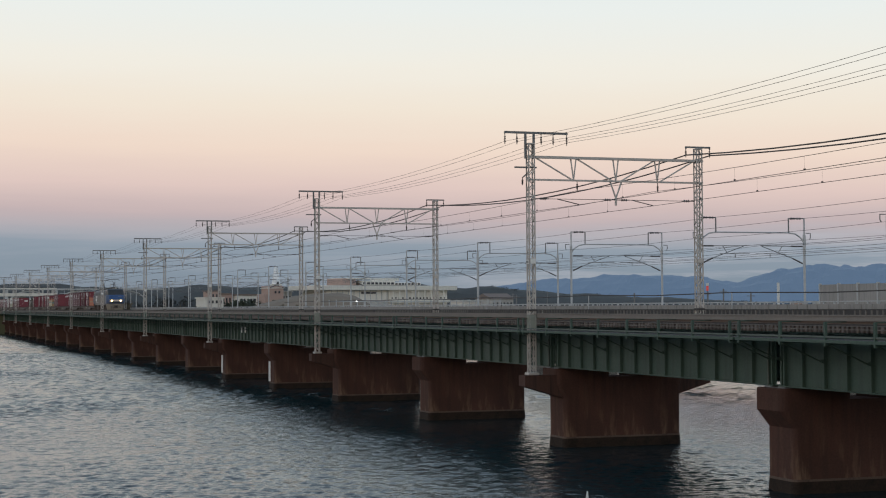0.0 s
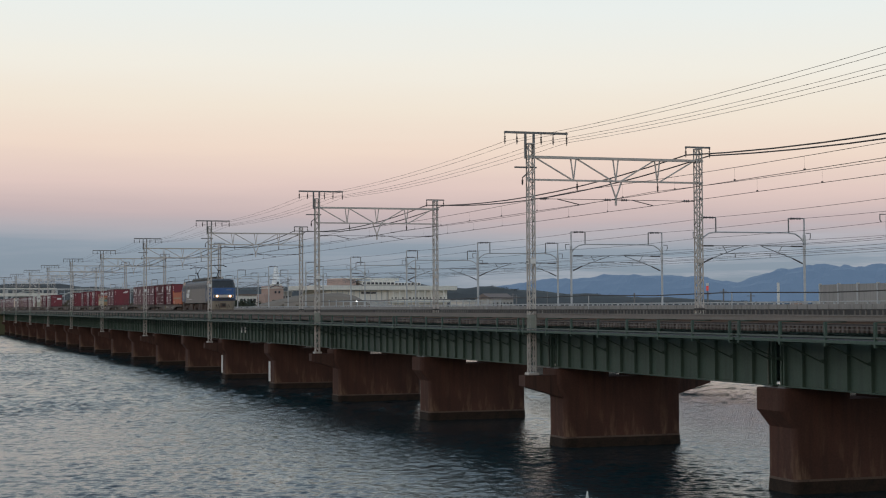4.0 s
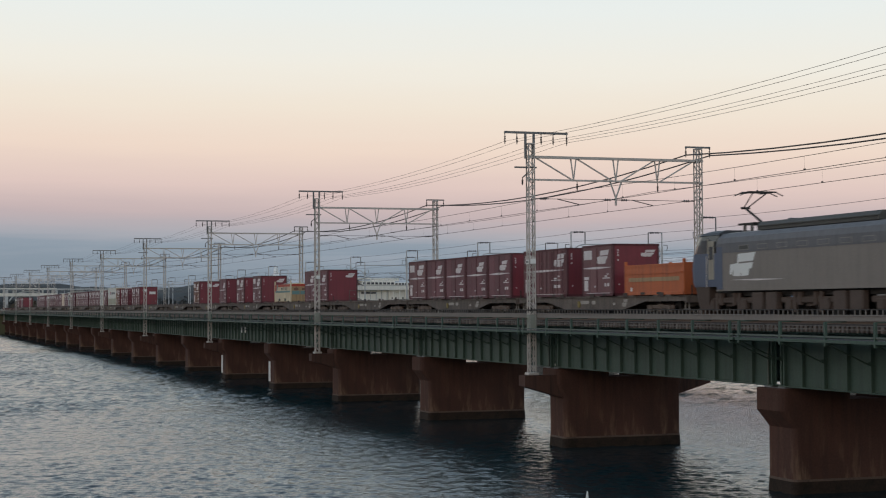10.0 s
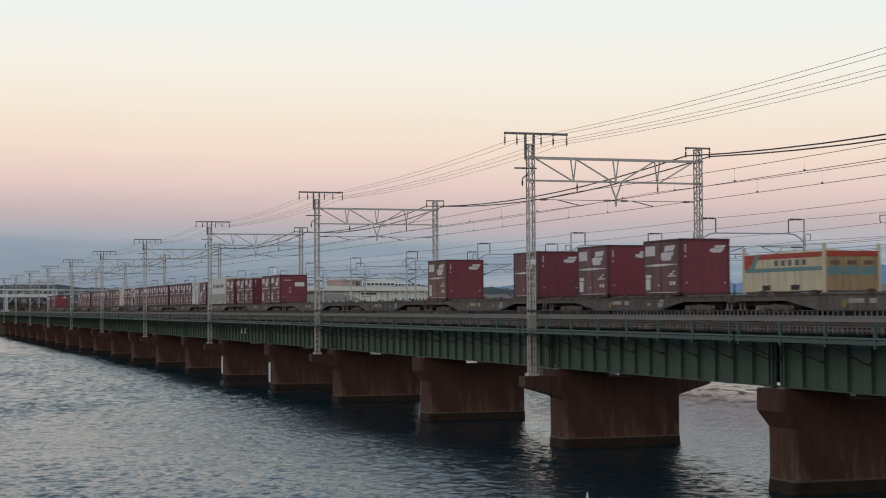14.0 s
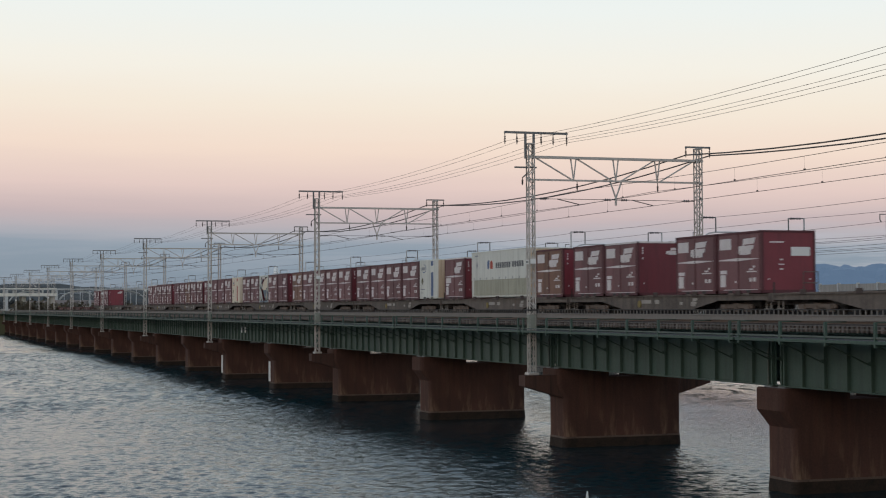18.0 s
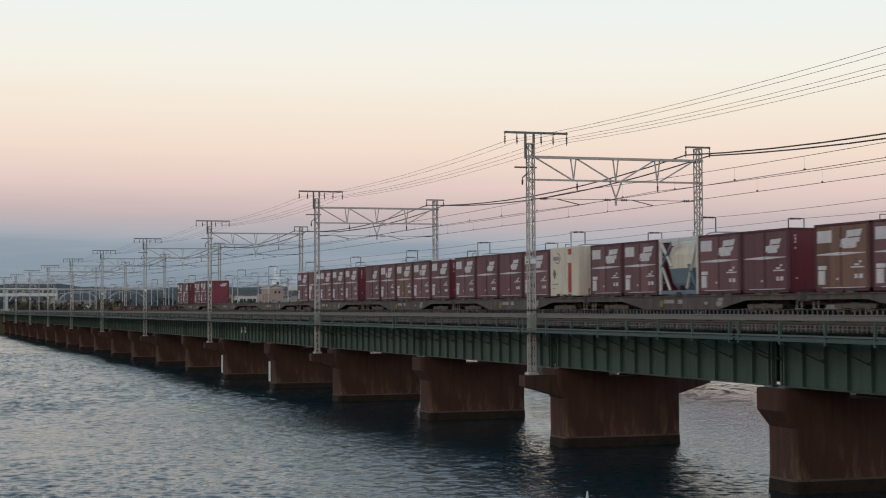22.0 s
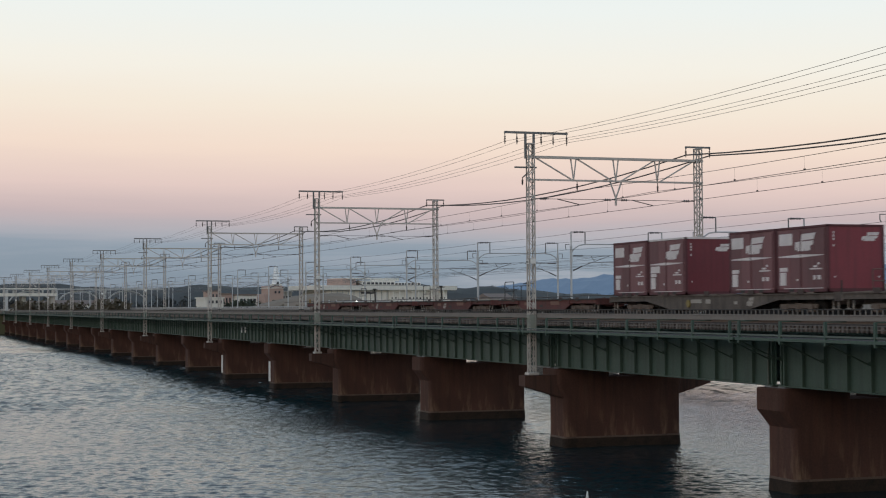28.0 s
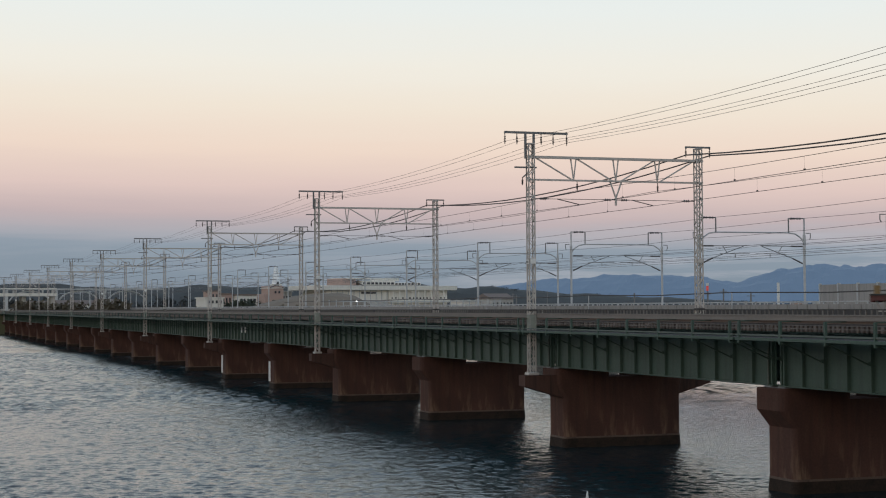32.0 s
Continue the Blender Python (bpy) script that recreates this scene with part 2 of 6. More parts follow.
LEDGE = paint("pale_scale_ledge", (0.13, 0.085, 0.06), (0.06, 0.038, 0.03), 0.9, coarse=1.6, mix=0.9)
TIDE = paint("tide_stain", (0.042, 0.026, 0.018), (0.012, 0.010, 0.008), 0.85, coarse=2.2, mix=0.9, bump=0.5)
WHITE = paint("white_paint", (0.72, 0.71, 0.68), (0.5, 0.49, 0.46), 0.6, mix=0.4)
PORCELAIN = paint("insulator_porcelain", (0.10, 0.085, 0.08), (0.06, 0.05, 0.05), 0.35)
WIRE = paint("wire_copper", (0.085, 0.072, 0.066), (0.05, 0.043, 0.04), 0.7, 0.2)
VIADUCT = paint("viaduct_concrete", (0.32, 0.297, 0.275), (0.235, 0.216, 0.20), 0.9, coarse=0.3, streak=0.4)
for damp in (BRICK, CONC, TIDE):
    damp.node_tree.nodes["Principled BSDF"].inputs["Specular IOR Level"].default_value = 0.2
# ---- bridge: plan ----
PITCH = 19.9                 # pier to pier
PIER0 = -51.15               # x of the first pier in view
MID = 32.34                  # y between the two tracks
RAIL_Z = 5.95                # top of rail
NEAR_Y, FAR_Y = MID - 1.9, MID + 1.9
FIRST, LAST = -3, 20         # piers built
LONGER = 0.34


def pier_x(k):
    """The span over the first pier in view is a little longer than the rest."""
    return PIER0 - PITCH * k + (LONGER if k <= 0 else 0.0)


# water
def water_material():
    m = bpy.data.materials.new("lagoon_water")
    m.use_nodes = True
    n, l = m.node_tree.nodes, m.node_tree.links
    b = n["Principled BSDF"]
    b.inputs["Base Color"].default_value = (0.007, 0.022, 0.027, 1)
    b.inputs["IOR"].default_value = 1.33
    tc = n.new("ShaderNodeTexCoord")
    # smoother beyond the piers
    lee, lo = n.new("ShaderNodeSeparateXYZ"), n.new("ShaderNodeMapRange")
    lo.inputs["From Min"].default_value, lo.inputs["From Max"].default_value, lo.inputs["To Min"].default_value, lo.inputs["To Max"].default_value = 32, 40, 0.105, 0.09
    l.new(tc.outputs["Object"], lee.inputs[0])
    l.new(lee.outputs["Y"], lo.inputs[0])
    l.new(lo.outputs[0], b.inputs["Roughness"])
    hs = None
    shelter = n.new("ShaderNodeMapRange")       # flatter water beyond the piers
    shelter.inputs["From Min"].default_value, shelter.inputs["From Max"].default_value, shelter.inputs["To Min"].default_value, shelter.inputs["To Max"].default_value = 32, 40, 1.0, 0.75
    l.new(lee.outputs["Y"], shelter.inputs[0])
    gust = n.new("ShaderNodeTexNoise")          # calmer and rougher patches
    gust.inputs["Scale"].default_value, gust.inputs["Detail"].default_value = 0.045, 3
    l.new(tc.outputs["Object"], gust.inputs["Vector"])
    gr = n.new("ShaderNodeMapRange")
    gr.inputs["From Min"].default_value, gr.inputs["From Max"].default_value, gr.inputs["To Min"].default_value, gr.inputs["To Max"].default_value = 0.35, 0.65, 0.6, 1.2
    l.new(gust.outputs["Fac"], gr.inputs[0])
    rough = n.new("ShaderNodeMath")
    rough.operation = "MULTIPLY"
    l.new(gr.outputs[0], rough.inputs[0])
    l.new(shelter.outputs[0], rough.inputs[1])
    for scale, stretch, amount in ((1.2, (1, 1.8, 1), 0.044), (3.8, (1, 1.6, 1), 0.030), (8.0, (1, 1.5, 1), 0.011)):
        mp = n.new("ShaderNodeMapping")
        mp.inputs["Scale"].default_value = stretch
        mp.inputs["Rotation"].default_value = (0, 0, 0.5)
        nz = n.new("ShaderNodeTexNoise")
        nz.inputs["Scale"].default_value, nz.inputs["Detail"].default_value = scale, 3
        nz.inputs["Distortion"].default_value = 0.6
        l.new(tc.outputs["Object"], mp.inputs[0])
        l.new(mp.outputs[0], nz.inputs["Vector"])
        ml = n.new("ShaderNodeMath")
        ml.operation = "MULTIPLY_ADD"
        gm = n.new("ShaderNodeMath")
        gm.operation = "MULTIPLY"
        l.new(nz.outputs["Fac"], gm.inputs[0])
        l.new(rough.outputs[0], gm.inputs[1])
        l.new(gm.outputs[0], ml.inputs[0])
        ml.inputs[1].default_value = amount
        if hs:
            l.new(hs, ml.inputs[2])
        else:
            ml.inputs[2].default_value = 0
        hs = ml.outputs[0]
    bp = n.new("ShaderNodeBump")
    bp.inputs["Strength"].default_value, bp.inputs["Distance"].default_value = 1.0, 1.0
    l.new(hs, bp.inputs["Height"])
    l.new(bp.outputs[0], b.inputs["Normal"])
    return m


WATER = water_material()


WAVE_RNG = np.random.RandomState(11)
WAVES = [(0.25 * (6.4 ** (i / 89.0)), radians(154 + WAVE_RNG.normal(0, 34)), *WAVE_RNG.uniform(0, 6.28, 3)) for i in range(90)]


def wave_height(gx, gy, least, gain):
    """Many small waves, in groups that come and go, with calmer and rougher patches."""
    h = np.zeros_like(gx)
    fine = np.clip((gx + 108.0) / 16.0, 0, 1)
    for lam, a, p0, p1, p2 in WAVES:
        if lam < least:
            continue
        k = 2 * math.pi / lam
        reach = 2.4 * lam + 1.2
        env = 0.6 + 0.6 * np.sin(gx / reach * math.cos(p1) + gy / reach * math.sin(p1) + p2)
        w = gain * (0.034 if lam < 0.8 else 0.013) / k * env * np.sin(k * (gx * math.cos(a) + gy * math.sin(a)) + p0)
        h += w * fine if lam < 0.58 else w * (1.5 - 0.5 * fine)
    return h * (1.0 - 0.25 * np.clip((gy - 14.0) / 8.0, 0, 1) * fine) * (1.0 - 0.6 * np.clip((gy - 33.0) / 5.0, 0, 1)) * (1.0 + 0.30 * np.sin(gx / 9.0 + 1.4 * np.sin(gy / 6.0)) * np.sin(gy / 7.0 + 0.8))


def lagoon():
    """One sheet to the horizon, with real ripples in the stretch before and under the bridge."""
    X00, X0, X1, XM, Y0, Y1, Y2 = -540.0, -250.0, -46.0, -107.7, -12.0, 100.0, 190.0
    verts, quads, b = [], [], 0
    for x0, x1, y0, y1, step, least, gain in ((XM, X1, -8.0, 60.0, 0.088, 0.0, 1.0), (X0, XM + 0.3, Y0, Y1, 0.25, 0.57, 1.9), (XM, X1, 59.8, Y2, 0.4, 0.85, 1.15),
                                              (X0, XM + 0.3, Y1 - 0.3, Y2, 0.4, 0.85, 1.15), (X00, X0 + 0.7, Y0, Y2, 0.65, 1.2, 4.6)):
        nx, ny = int((x1 - x0) / step), int((y1 - y0) / step)
        gx, gy = np.meshgrid(np.linspace(x0, x1, nx), np.linspace(y0, y1, ny))
        edge = np.minimum(np.minimum(gx - X00, X1 - gx), np.minimum(gy - (y0 if y0 < 0 else -99.0), Y2 - gy))
        h = wave_height(gx, gy, least, gain) * np.clip(edge / 5.0, 0, 1)
        verts.append(np.stack([gx.ravel(), gy.ravel(), h.ravel()], 1))
        idx = b + np.arange(nx * ny).reshape(ny, nx)
        quads.append(np.stack([idx[:-1, :-1], idx[:-1, 1:], idx[1:, 1:], idx[1:, :-1]], -1).reshape(-1, 4))
        b += nx * ny
    # the flat rest round both stretches
    for x0, x1, y0, y1 in ((-4600, 700, -3000, Y0), (-4600, X00, Y0, Y2), (-4600, 700, Y2, 4000), (X1, 700, Y0, Y2), (XM, X1, Y0, -8.0)):
        verts.append(np.array([(x0, y0, 0), (x1, y0, 0), (x1, y1, 0), (x0, y1, 0)], dtype=float))
        quads.append(np.array([(b, b + 1, b + 2, b + 3)]))
        b += 4
    verts, quads = np.concatenate(verts), np.concatenate(quads)
    me = bpy.data.meshes.new("water")
    me.vertices.add(len(verts))
    me.vertices.foreach_set("co", verts.astype(np.float32).ravel())
    me.loops.add(quads.size)
    me.loops.foreach_set("vertex_index", quads.astype(np.int32).ravel())
    me.polygons.add(len(quads))
    me.polygons.foreach_set("loop_start", (np.arange(len(quads)) * 4).astype(np.int32))
    me.polygons.foreach_set("use_smooth", np.ones(len(quads), dtype=bool))
    me.update(calc_edges=True)
    me.materials.append(WATER)
    return me


water = tagged(new("water", lagoon()), "rippled grey-blue lagoon water at dusk", "water", kind="structure")


# ---- piers ----
NOTCH = (-0.50, 0.71, 3.225)      # the gap between the two bearing seats


def build_pier(mast):
    pier = thing("bridge_pier", "stained red-brown brick and concrete bridge pier standing in the water" if not mast else
                 "stained brown bridge pier with brackets that carry a catenary gantry", "bridge pier", "piers of the railway bridge")
    wide = 3.2 if mast else 3.31

    def plan(z, y0, y1, h, r=0.24):
        """A rounded oblong at a height."""
        ring = []
        for cx, cy, a0 in ((h - r, y1 - r, 0), (-h + r, y1 - r, 90), (-h + r, y0 + r, 180), (h - r, y0 + r, 270)):
            ring += [(cx + r * math.cos(radians(a0 + 22.5 * k)), cy + r * math.sin(radians(a0 + 22.5 * k)), z) for k in range(5)]
        return ring
    part("shaft", Mesh().loft([plan(-2.0, -2.86, 3.13, 0.95), plan(0.6, -2.83, 3.10, 0.93), plan(2.25, -2.83, 3.10, 0.93), plan(2.85, -wide, wide, 0.94), plan(NOTCH[2], -wide, wide, 0.94)]), BRICK, pier)
    for y0, y1 in ((-wide, NOTCH[0]), (NOTCH[1], wide)):
        part("bearing_seat", Mesh().loft([plan(NOTCH[2] - 0.02, y0, y1, 0.942), plan(3.58, y0, y1, 0.942), plan(3.62, y0 + 0.04, y1 - 0.04, 0.90, 0.2)]), BRICK, pier, "weathered brown bearing seat")
    part("tide_band", Mesh().loft([plan(-2.0, -2.89, 3.16, 0.975), plan(0.05, -2.875, 3.145, 0.96), plan(0.44, -2.845, 3.115, 0.942)]), TIDE, pier, "dark wet tide band")
    part("pale_ledge", Mesh().loft([plan(0.42, -2.852, 3.122, 0.948), plan(0.50, -2.840, 3.110, 0.938)]), LEDGE, pier, "thin ledge above the tide band")
    if mast:
        for s in (-1, 1):
            br = Mesh().prism([(s * 2.7, 2.25), (s * 4.72, 2.84), (s * 4.72, 3.33), (s * 2.7, 3.33)], "x", 0.06, 0.84)
            part("mast_bracket", br, CONC, pier, "cantilevered concrete mast bracket")
    for y in (-2.84, -0.96, 0.96, 2.84):
        part("bearing", Mesh().span(-0.7, 0.7, y - 0.24, y + 0.24, 3.6, 3.63).span(-0.7, -0.25, y - 0.2, y + 0.2, 3.6, 3.672).span(0.25, 0.7, y - 0.2, y + 0.2, 3.6, 3.672), GALV_DARK, pier)
    return pier


piers = {}
plain, bearing_mast = build_pier(False), build_pier(True)
plain.matrix_basis = pose(pier_x(0), MID, 0)
bearing_mast.matrix_basis = pose(pier_x(1), MID, 0)
for k in range(FIRST, LAST + 1):
    if k not in (0, 1):
        piers[k] = copy_thing(bearing_mast if k % 2 else plain, pose(pier_x(k), MID, 0))
for k in (5, 4):
    part("depth_board", Mesh().span(-0.86, -0.30, -2.90, -2.84, 0.55, 2.15, 0.01), WHITE, bearing_mast if k == 1 else piers[k], "white depth board")
# ---- plate girder spans ----
BOARD = paint("dark_railing_board", (0.060, 0.055, 0.052), (0.04, 0.036, 0.034), 0.9)
G_BOT, G_TOP = 3.70, 5.42
WALK = 4.58                   # outer edge of the walkways
PICKET = paint("weathered_picket", (0.165, 0.15, 0.135), (0.07, 0.062, 0.055), 0.9, coarse=2.0, rnd=0.2)


def build_span(fine, length=PITCH):
    """One span of both tracks, from x = 0 back to -length. fine: every piece by itself."""
    sp = thing("girder_span", "dark green riveted plate girder span carrying two tracks", "bridge girder", "girder spans of the bridge")
    a, b = -0.18, -length + 0.18
    for gy in (-2.84, -0.96, 0.96, 2.84):
        g = part("girder", Mesh().span(b, a, gy - 0.008, gy + 0.008, G_BOT, G_TOP), GREEN, sp)
        part("bottom_flange", Mesh().span(b, a, gy - 0.17, gy + 0.17, G_BOT - 0.03, G_BOT + 0.012), GREEN, g)
        part("top_flange", Mesh().span(b, a, gy - 0.17, gy + 0.17, G_TOP - 0.012, G_TOP + 0.03), GREEN, g)
        if gy < -2 or gy > 2:
            s = -1 if gy < 0 else 1
            st = Mesh().span(-0.045, 0.045, min(s * 0.01, s * 0.13), max(s * 0.01, s * 0.13), G_BOT + 0.015, G_TOP - 0.015).build("stiffener", GREEN)
            xs = [a - 0.14 - i * (a - b - 0.28) / 14 for i in range(15)] + [a - 0.34, b + 0.34]
            if s < 0:
                for x in xs:
                    part("stiffener", st, GREEN, g, at=pose(x, gy, 0))
            else:
                m = Mesh()
                for x in xs:
                    m.span(x - 0.045, x + 0.045, gy + min(s * 0.01, s * 0.13), gy + max(s * 0.01, s * 0.13), G_BOT + 0.015, G_TOP - 0.015)
                tagged(part("stiffener_row", m, GREEN, g), kind="stuff")
    part("end_pipe", Mesh().rod((a - 0.30, -3.0, G_BOT - 0.03), (a - 0.30, -3.0, 4.95), 0.03, 8).rod((a - 0.30, -3.0, 4.95), (a - 0.42, -2.86, 5.05), 0.03, 8), GREEN_RAIL, sp, "thin pale green pipe at the girder end")
    # cross frames between the girders of a track
    for y0, y1 in ((-2.84, -0.96), (0.96, 2.84)):
        m = Mesh()
        for i in range(5):
            x = a - 0.3 - i * (a - b - 0.6) / 4
            m.bar((x, y0 + 0.02, G_BOT + 0.1), (x, y1 - 0.02, G_TOP - 0.15), 0.08).bar((x, y0 + 0.02, G_TOP - 0.15), (x, y1 - 0.02, G_BOT + 0.1), 0.08)
        tagged(part("cross_bracing", m, GREEN, sp), kind="stuff")
    # cantilevered walkways, wide enough to pass outside the masts
    for s in (-1, 1):
        inner, outer = s * 2.86, s * WALK
        posts, brackets = Mesh(), Mesh()
        single = fine and s < 0
        for i in range(8):
            x = a - 0.15 - i * (a - b - 0.30) / 7
            br = Mesh() if single else brackets
            br.bar((x, inner, 5.29), (x, outer + s * 0.02, 5.29), 0.10, 0.09)
            br.bar((x, inner, 4.52), (x, outer - s * 0.10, 5.24), 0.042)
            br.add([(x, inner, 4.42), (x, inner, 4.68), (x, inner + s * 0.22, 4.68), (x + 0.02, inner, 4.42), (x + 0.02, inner, 4.68), (x + 0.02, inner + s * 0.22, 4.68)],
                   [(0, 1, 2), (5, 4, 3), (0, 3, 4, 1), (1, 4, 5, 2), (2, 5, 3, 0)])
            po = Mesh() if single else posts
            po.span(x - 0.05, x + 0.05, outer - 0.04, outer + 0.04, 5.20, 5.96)
            po.span(x - 0.035, x + 0.035, min(outer, outer - s * 0.75), max(outer, outer - s * 0.75), 5.935, 5.968)
            if single:
                part("bracket", br, GREEN, sp)
                part("post", po, GREEN, sp)
        if posts.v:
            tagged(part("bracket_row", brackets, GREEN, sp), kind="stuff")
            tagged(part("post_row", posts, GREEN, sp), kind="stuff")
        y0, y1 = sorted((inner + s * 0.42, outer - s * 0.10))
        part("walkway", Mesh().span(b - 0.1, a + 0.1, y0, y1, 5.345, 5.395), BOARD, sp, "dark walkway boards")
        part("edge_channel", Mesh().span(b - 0.1, a + 0.1, outer - 0.035, outer + 0.035, 5.30, 5.40), GREEN, sp, "green edge channel of the walkway")
        part("lower_rail", Mesh().span(b - 0.1, a + 0.1, outer - 0.03, outer + 0.03, 5.465, 5.52), GREEN_RAIL, sp, "pale green lower rail")
        if s < 0:
            part("cable_trough", Mesh().span(b - 0.18, a + 0.18, -4.02, -3.82, 5.97, 6.165, 0.015), PLANK, sp, "grey concrete cable trough")
            part("trough_lip", Mesh().span(b - 0.18, a + 0.18, -4.05, -4.01, 6.135, 6.175), PLANK, sp)
            part("kick_rail", Mesh().span(b - 0.1, a + 0.1, -3.44, -3.40, 5.79, 5.825), PLANK, sp)
            part("kick_rail", Mesh().span(b - 0.1, a + 0.1, -3.44, -3.40, 5.685, 5.715), PLANK, sp)
        else:
            # Dark strip added behind the railing, so that its gaps look dark.
            part("far_board", Mesh().span(b - 0.1, a + 0.1, outer - 0.02, outer + 0.02, 5.98, 6.30), BOARD, sp, "dark backing strip added behind the far railing")
            part("far_rail", Mesh().span(b - 0.1, a + 0.1, outer - 0.08, outer + 0.02, 5.92, 5.99), PLANK, sp)
    # low picket fence between the tracks
    part("picket_rail", Mesh().span(b - 0.16, a + 0.16, -0.03, 0.03, 6.295, 6.335), BOARD, sp, "dark rail of the picket fence between the tracks")
    part("picket_sill", Mesh().span(b - 0.16, a + 0.16, -0.05, 0.05, 5.70, 5.80), WOOD, sp)
    picket = Mesh().span(-0.034, 0.034, -0.02, 0.02, 5.78, 6.30).build("picket", PICKET)
    row, n = Mesh(), int((a - b) / 0.345)
    for i in range(n):
        x = a - (i + 0.5) * (a - b) / n
        if fine and length > PITCH:
            part("picket", picket, PICKET, sp, at=pose(x, 0, 0))
        else:
            row.span(x - 0.034, x + 0.034, -0.02, 0.02, 5.78, 6.30)
    if row.v:
        tagged(part("picket_row", row, PICKET, sp), kind="stuff")
    return sp


long_span = build_span(True, PITCH + LONGER)
long_span.matrix_basis = pose(pier_x(0), MID, 0)
fine_span, far_span = build_span(True), build_span(False)
fine_span.matrix_basis = pose(pier_x(1), MID, 0)
far_span.matrix_basis = pose(pier_x(8), MID, 0)
for k in range(FIRST, LAST):
    if k not in (0, 1, 8):
        copy_thing(fine_span if k < 8 else far_span, pose(pier_x(k), MID, 0))

# ---- track ----
X_END, X_START = pier_x(LAST), pier_x(FIRST)


def rail_mesh(x0, x1, y):
    top = RAIL_Z
    prof = [(-0.062, -0.153), (0.062, -0.153), (0.062, -0.142), (0.009, -0.125), (0.009, -0.04), (0.033, -0.03), (0.033, -0.006), (0.025, 0),
            (-0.025, 0), (-0.033, -0.006), (-0.033, -0.03), (-0.009, -0.04), (-0.009, -0.125), (-0.062, -0.142)]
    return Mesh().prism([(y + a, top + b) for a, b in prof], "x", x0, x1)


SLEEPER = Mesh().box(0, 0, 0, 0.15, 2.5, 0.21, 0.012).build("sleeper", WOOD)
for ty, words in ((NEAR_Y, "near the water side"), (FAR_Y, "used by the freight train")):
    track = thing("railway_track", "rusty rails on open timber sleepers, " + words, "railway track", "tracks on the bridge", "structure")
    for s in (-1, 1):
        part("rail", rail_mesh(-790, 470, ty + s * 0.566), RAIL, track)
        part("guard_timber", Mesh().span(X_END, X_START, ty + s * 1.17 - 0.07, ty + s * 1.12 + 0.07, RAIL_Z - 0.155, RAIL_Z - 0.085), DARKWOOD, track, "dark longitudinal guard timber")
    rest, x, n = Mesh(), X_START - 0.3, 0
    while x > X_END:
        if -102 < x < (-40 if ty < MID else -94):
            part("sleeper", SLEEPER, WOOD, track, at=pose(x, ty, RAIL_Z - 0.26))
        else:
            rest.box(x, ty, RAIL_Z - 0.26, 0.15, 2.5, 0.21)
        x -= 0.28
    tagged(part("far_sleepers", rest, WOOD, track), kind="stuff")

# ---- embankments and shores at both ends ----
GRASS = paint("winter_grass", (0.12, 0.115, 0.06), (0.07, 0.07, 0.04), 0.95, coarse=0.08, fine=1.5, bump=0.6)
BALLAST = paint("ballast_stone", (0.22, 0.20, 0.18), (0.13, 0.12, 0.11), 0.95, coarse=1.0, fine=18, bump=0.8)
STONE = paint("revetment_stone", (0.24, 0.22, 0.20), (0.14, 0.13, 0.12), 0.95, coarse=0.8, fine=6, bump=0.8)
for x0, x1, words in ((X_END - 400, X_END + 0.9, "ballasted railway embankment behind the far abutment"), (X_START - 0.9, 480, "ballasted railway embankment behind the near abutment")):
    e = thing("embankment", words, "embankment", kind="structure", mesh=Mesh().prism([(MID - 9, -1.0), (MID + 9, -1.0), (MID + 4.2, 5.55), (MID - 4.2, 5.55)], "x", x0, x1), material=GRASS)
    part("ballast", Mesh().prism([(MID - 4.0, 5.555), (MID + 4.0, 5.555), (MID + 3.5, 5.78), (MID - 3.5, 5.78)], "x", x0, x1), BALLAST, e, "grey track ballast")
for x0, x1 in ((-4600, X_END - 20), (-10, 700)):
    y0, y1 = (-3000, 1000) if x0 < -100 else (-2000, 26)
    thing("ground", "low grassy shore behind a stone revetment", "ground", kind="structure",
          mesh=Mesh().prism([(x0, -2), (x1 + (6 if x1 < 0 else 0), -2), (x1, 1.6 if x1 < 0 else 4.9), (x0, 1.6 if x1 < 0 else 4.9)], "y", y0, y1), material=GRASS)
# ---- catenary gantries ----
MAST_X, MAST_Y, MAST_FAR = 0.45, 28.12 - MID, 36.72 - MID
ARM_Z = 14.55
BLACKMARK = paint("black_mark", (0.04, 0.04, 0.04), None, 0.6)
PLATEGREEN = paint("pale_green_batten", (0.27, 0.28, 0.235), (0.19, 0.20, 0.165), 0.65, coarse=1.5)


def insulator_string(m, top, length, r=0.055, discs=4):
    x, y, z = top
    m.rod((x, y, z), (x, y, z - length), 0.02, 6)
    for i in range(discs):
        zz = z - length * (0.3 + 0.6 * i / discs)
        m.rod((x, y, zz), (x, y, zz - 0.05), r, 8, r * 0.5)
    return m


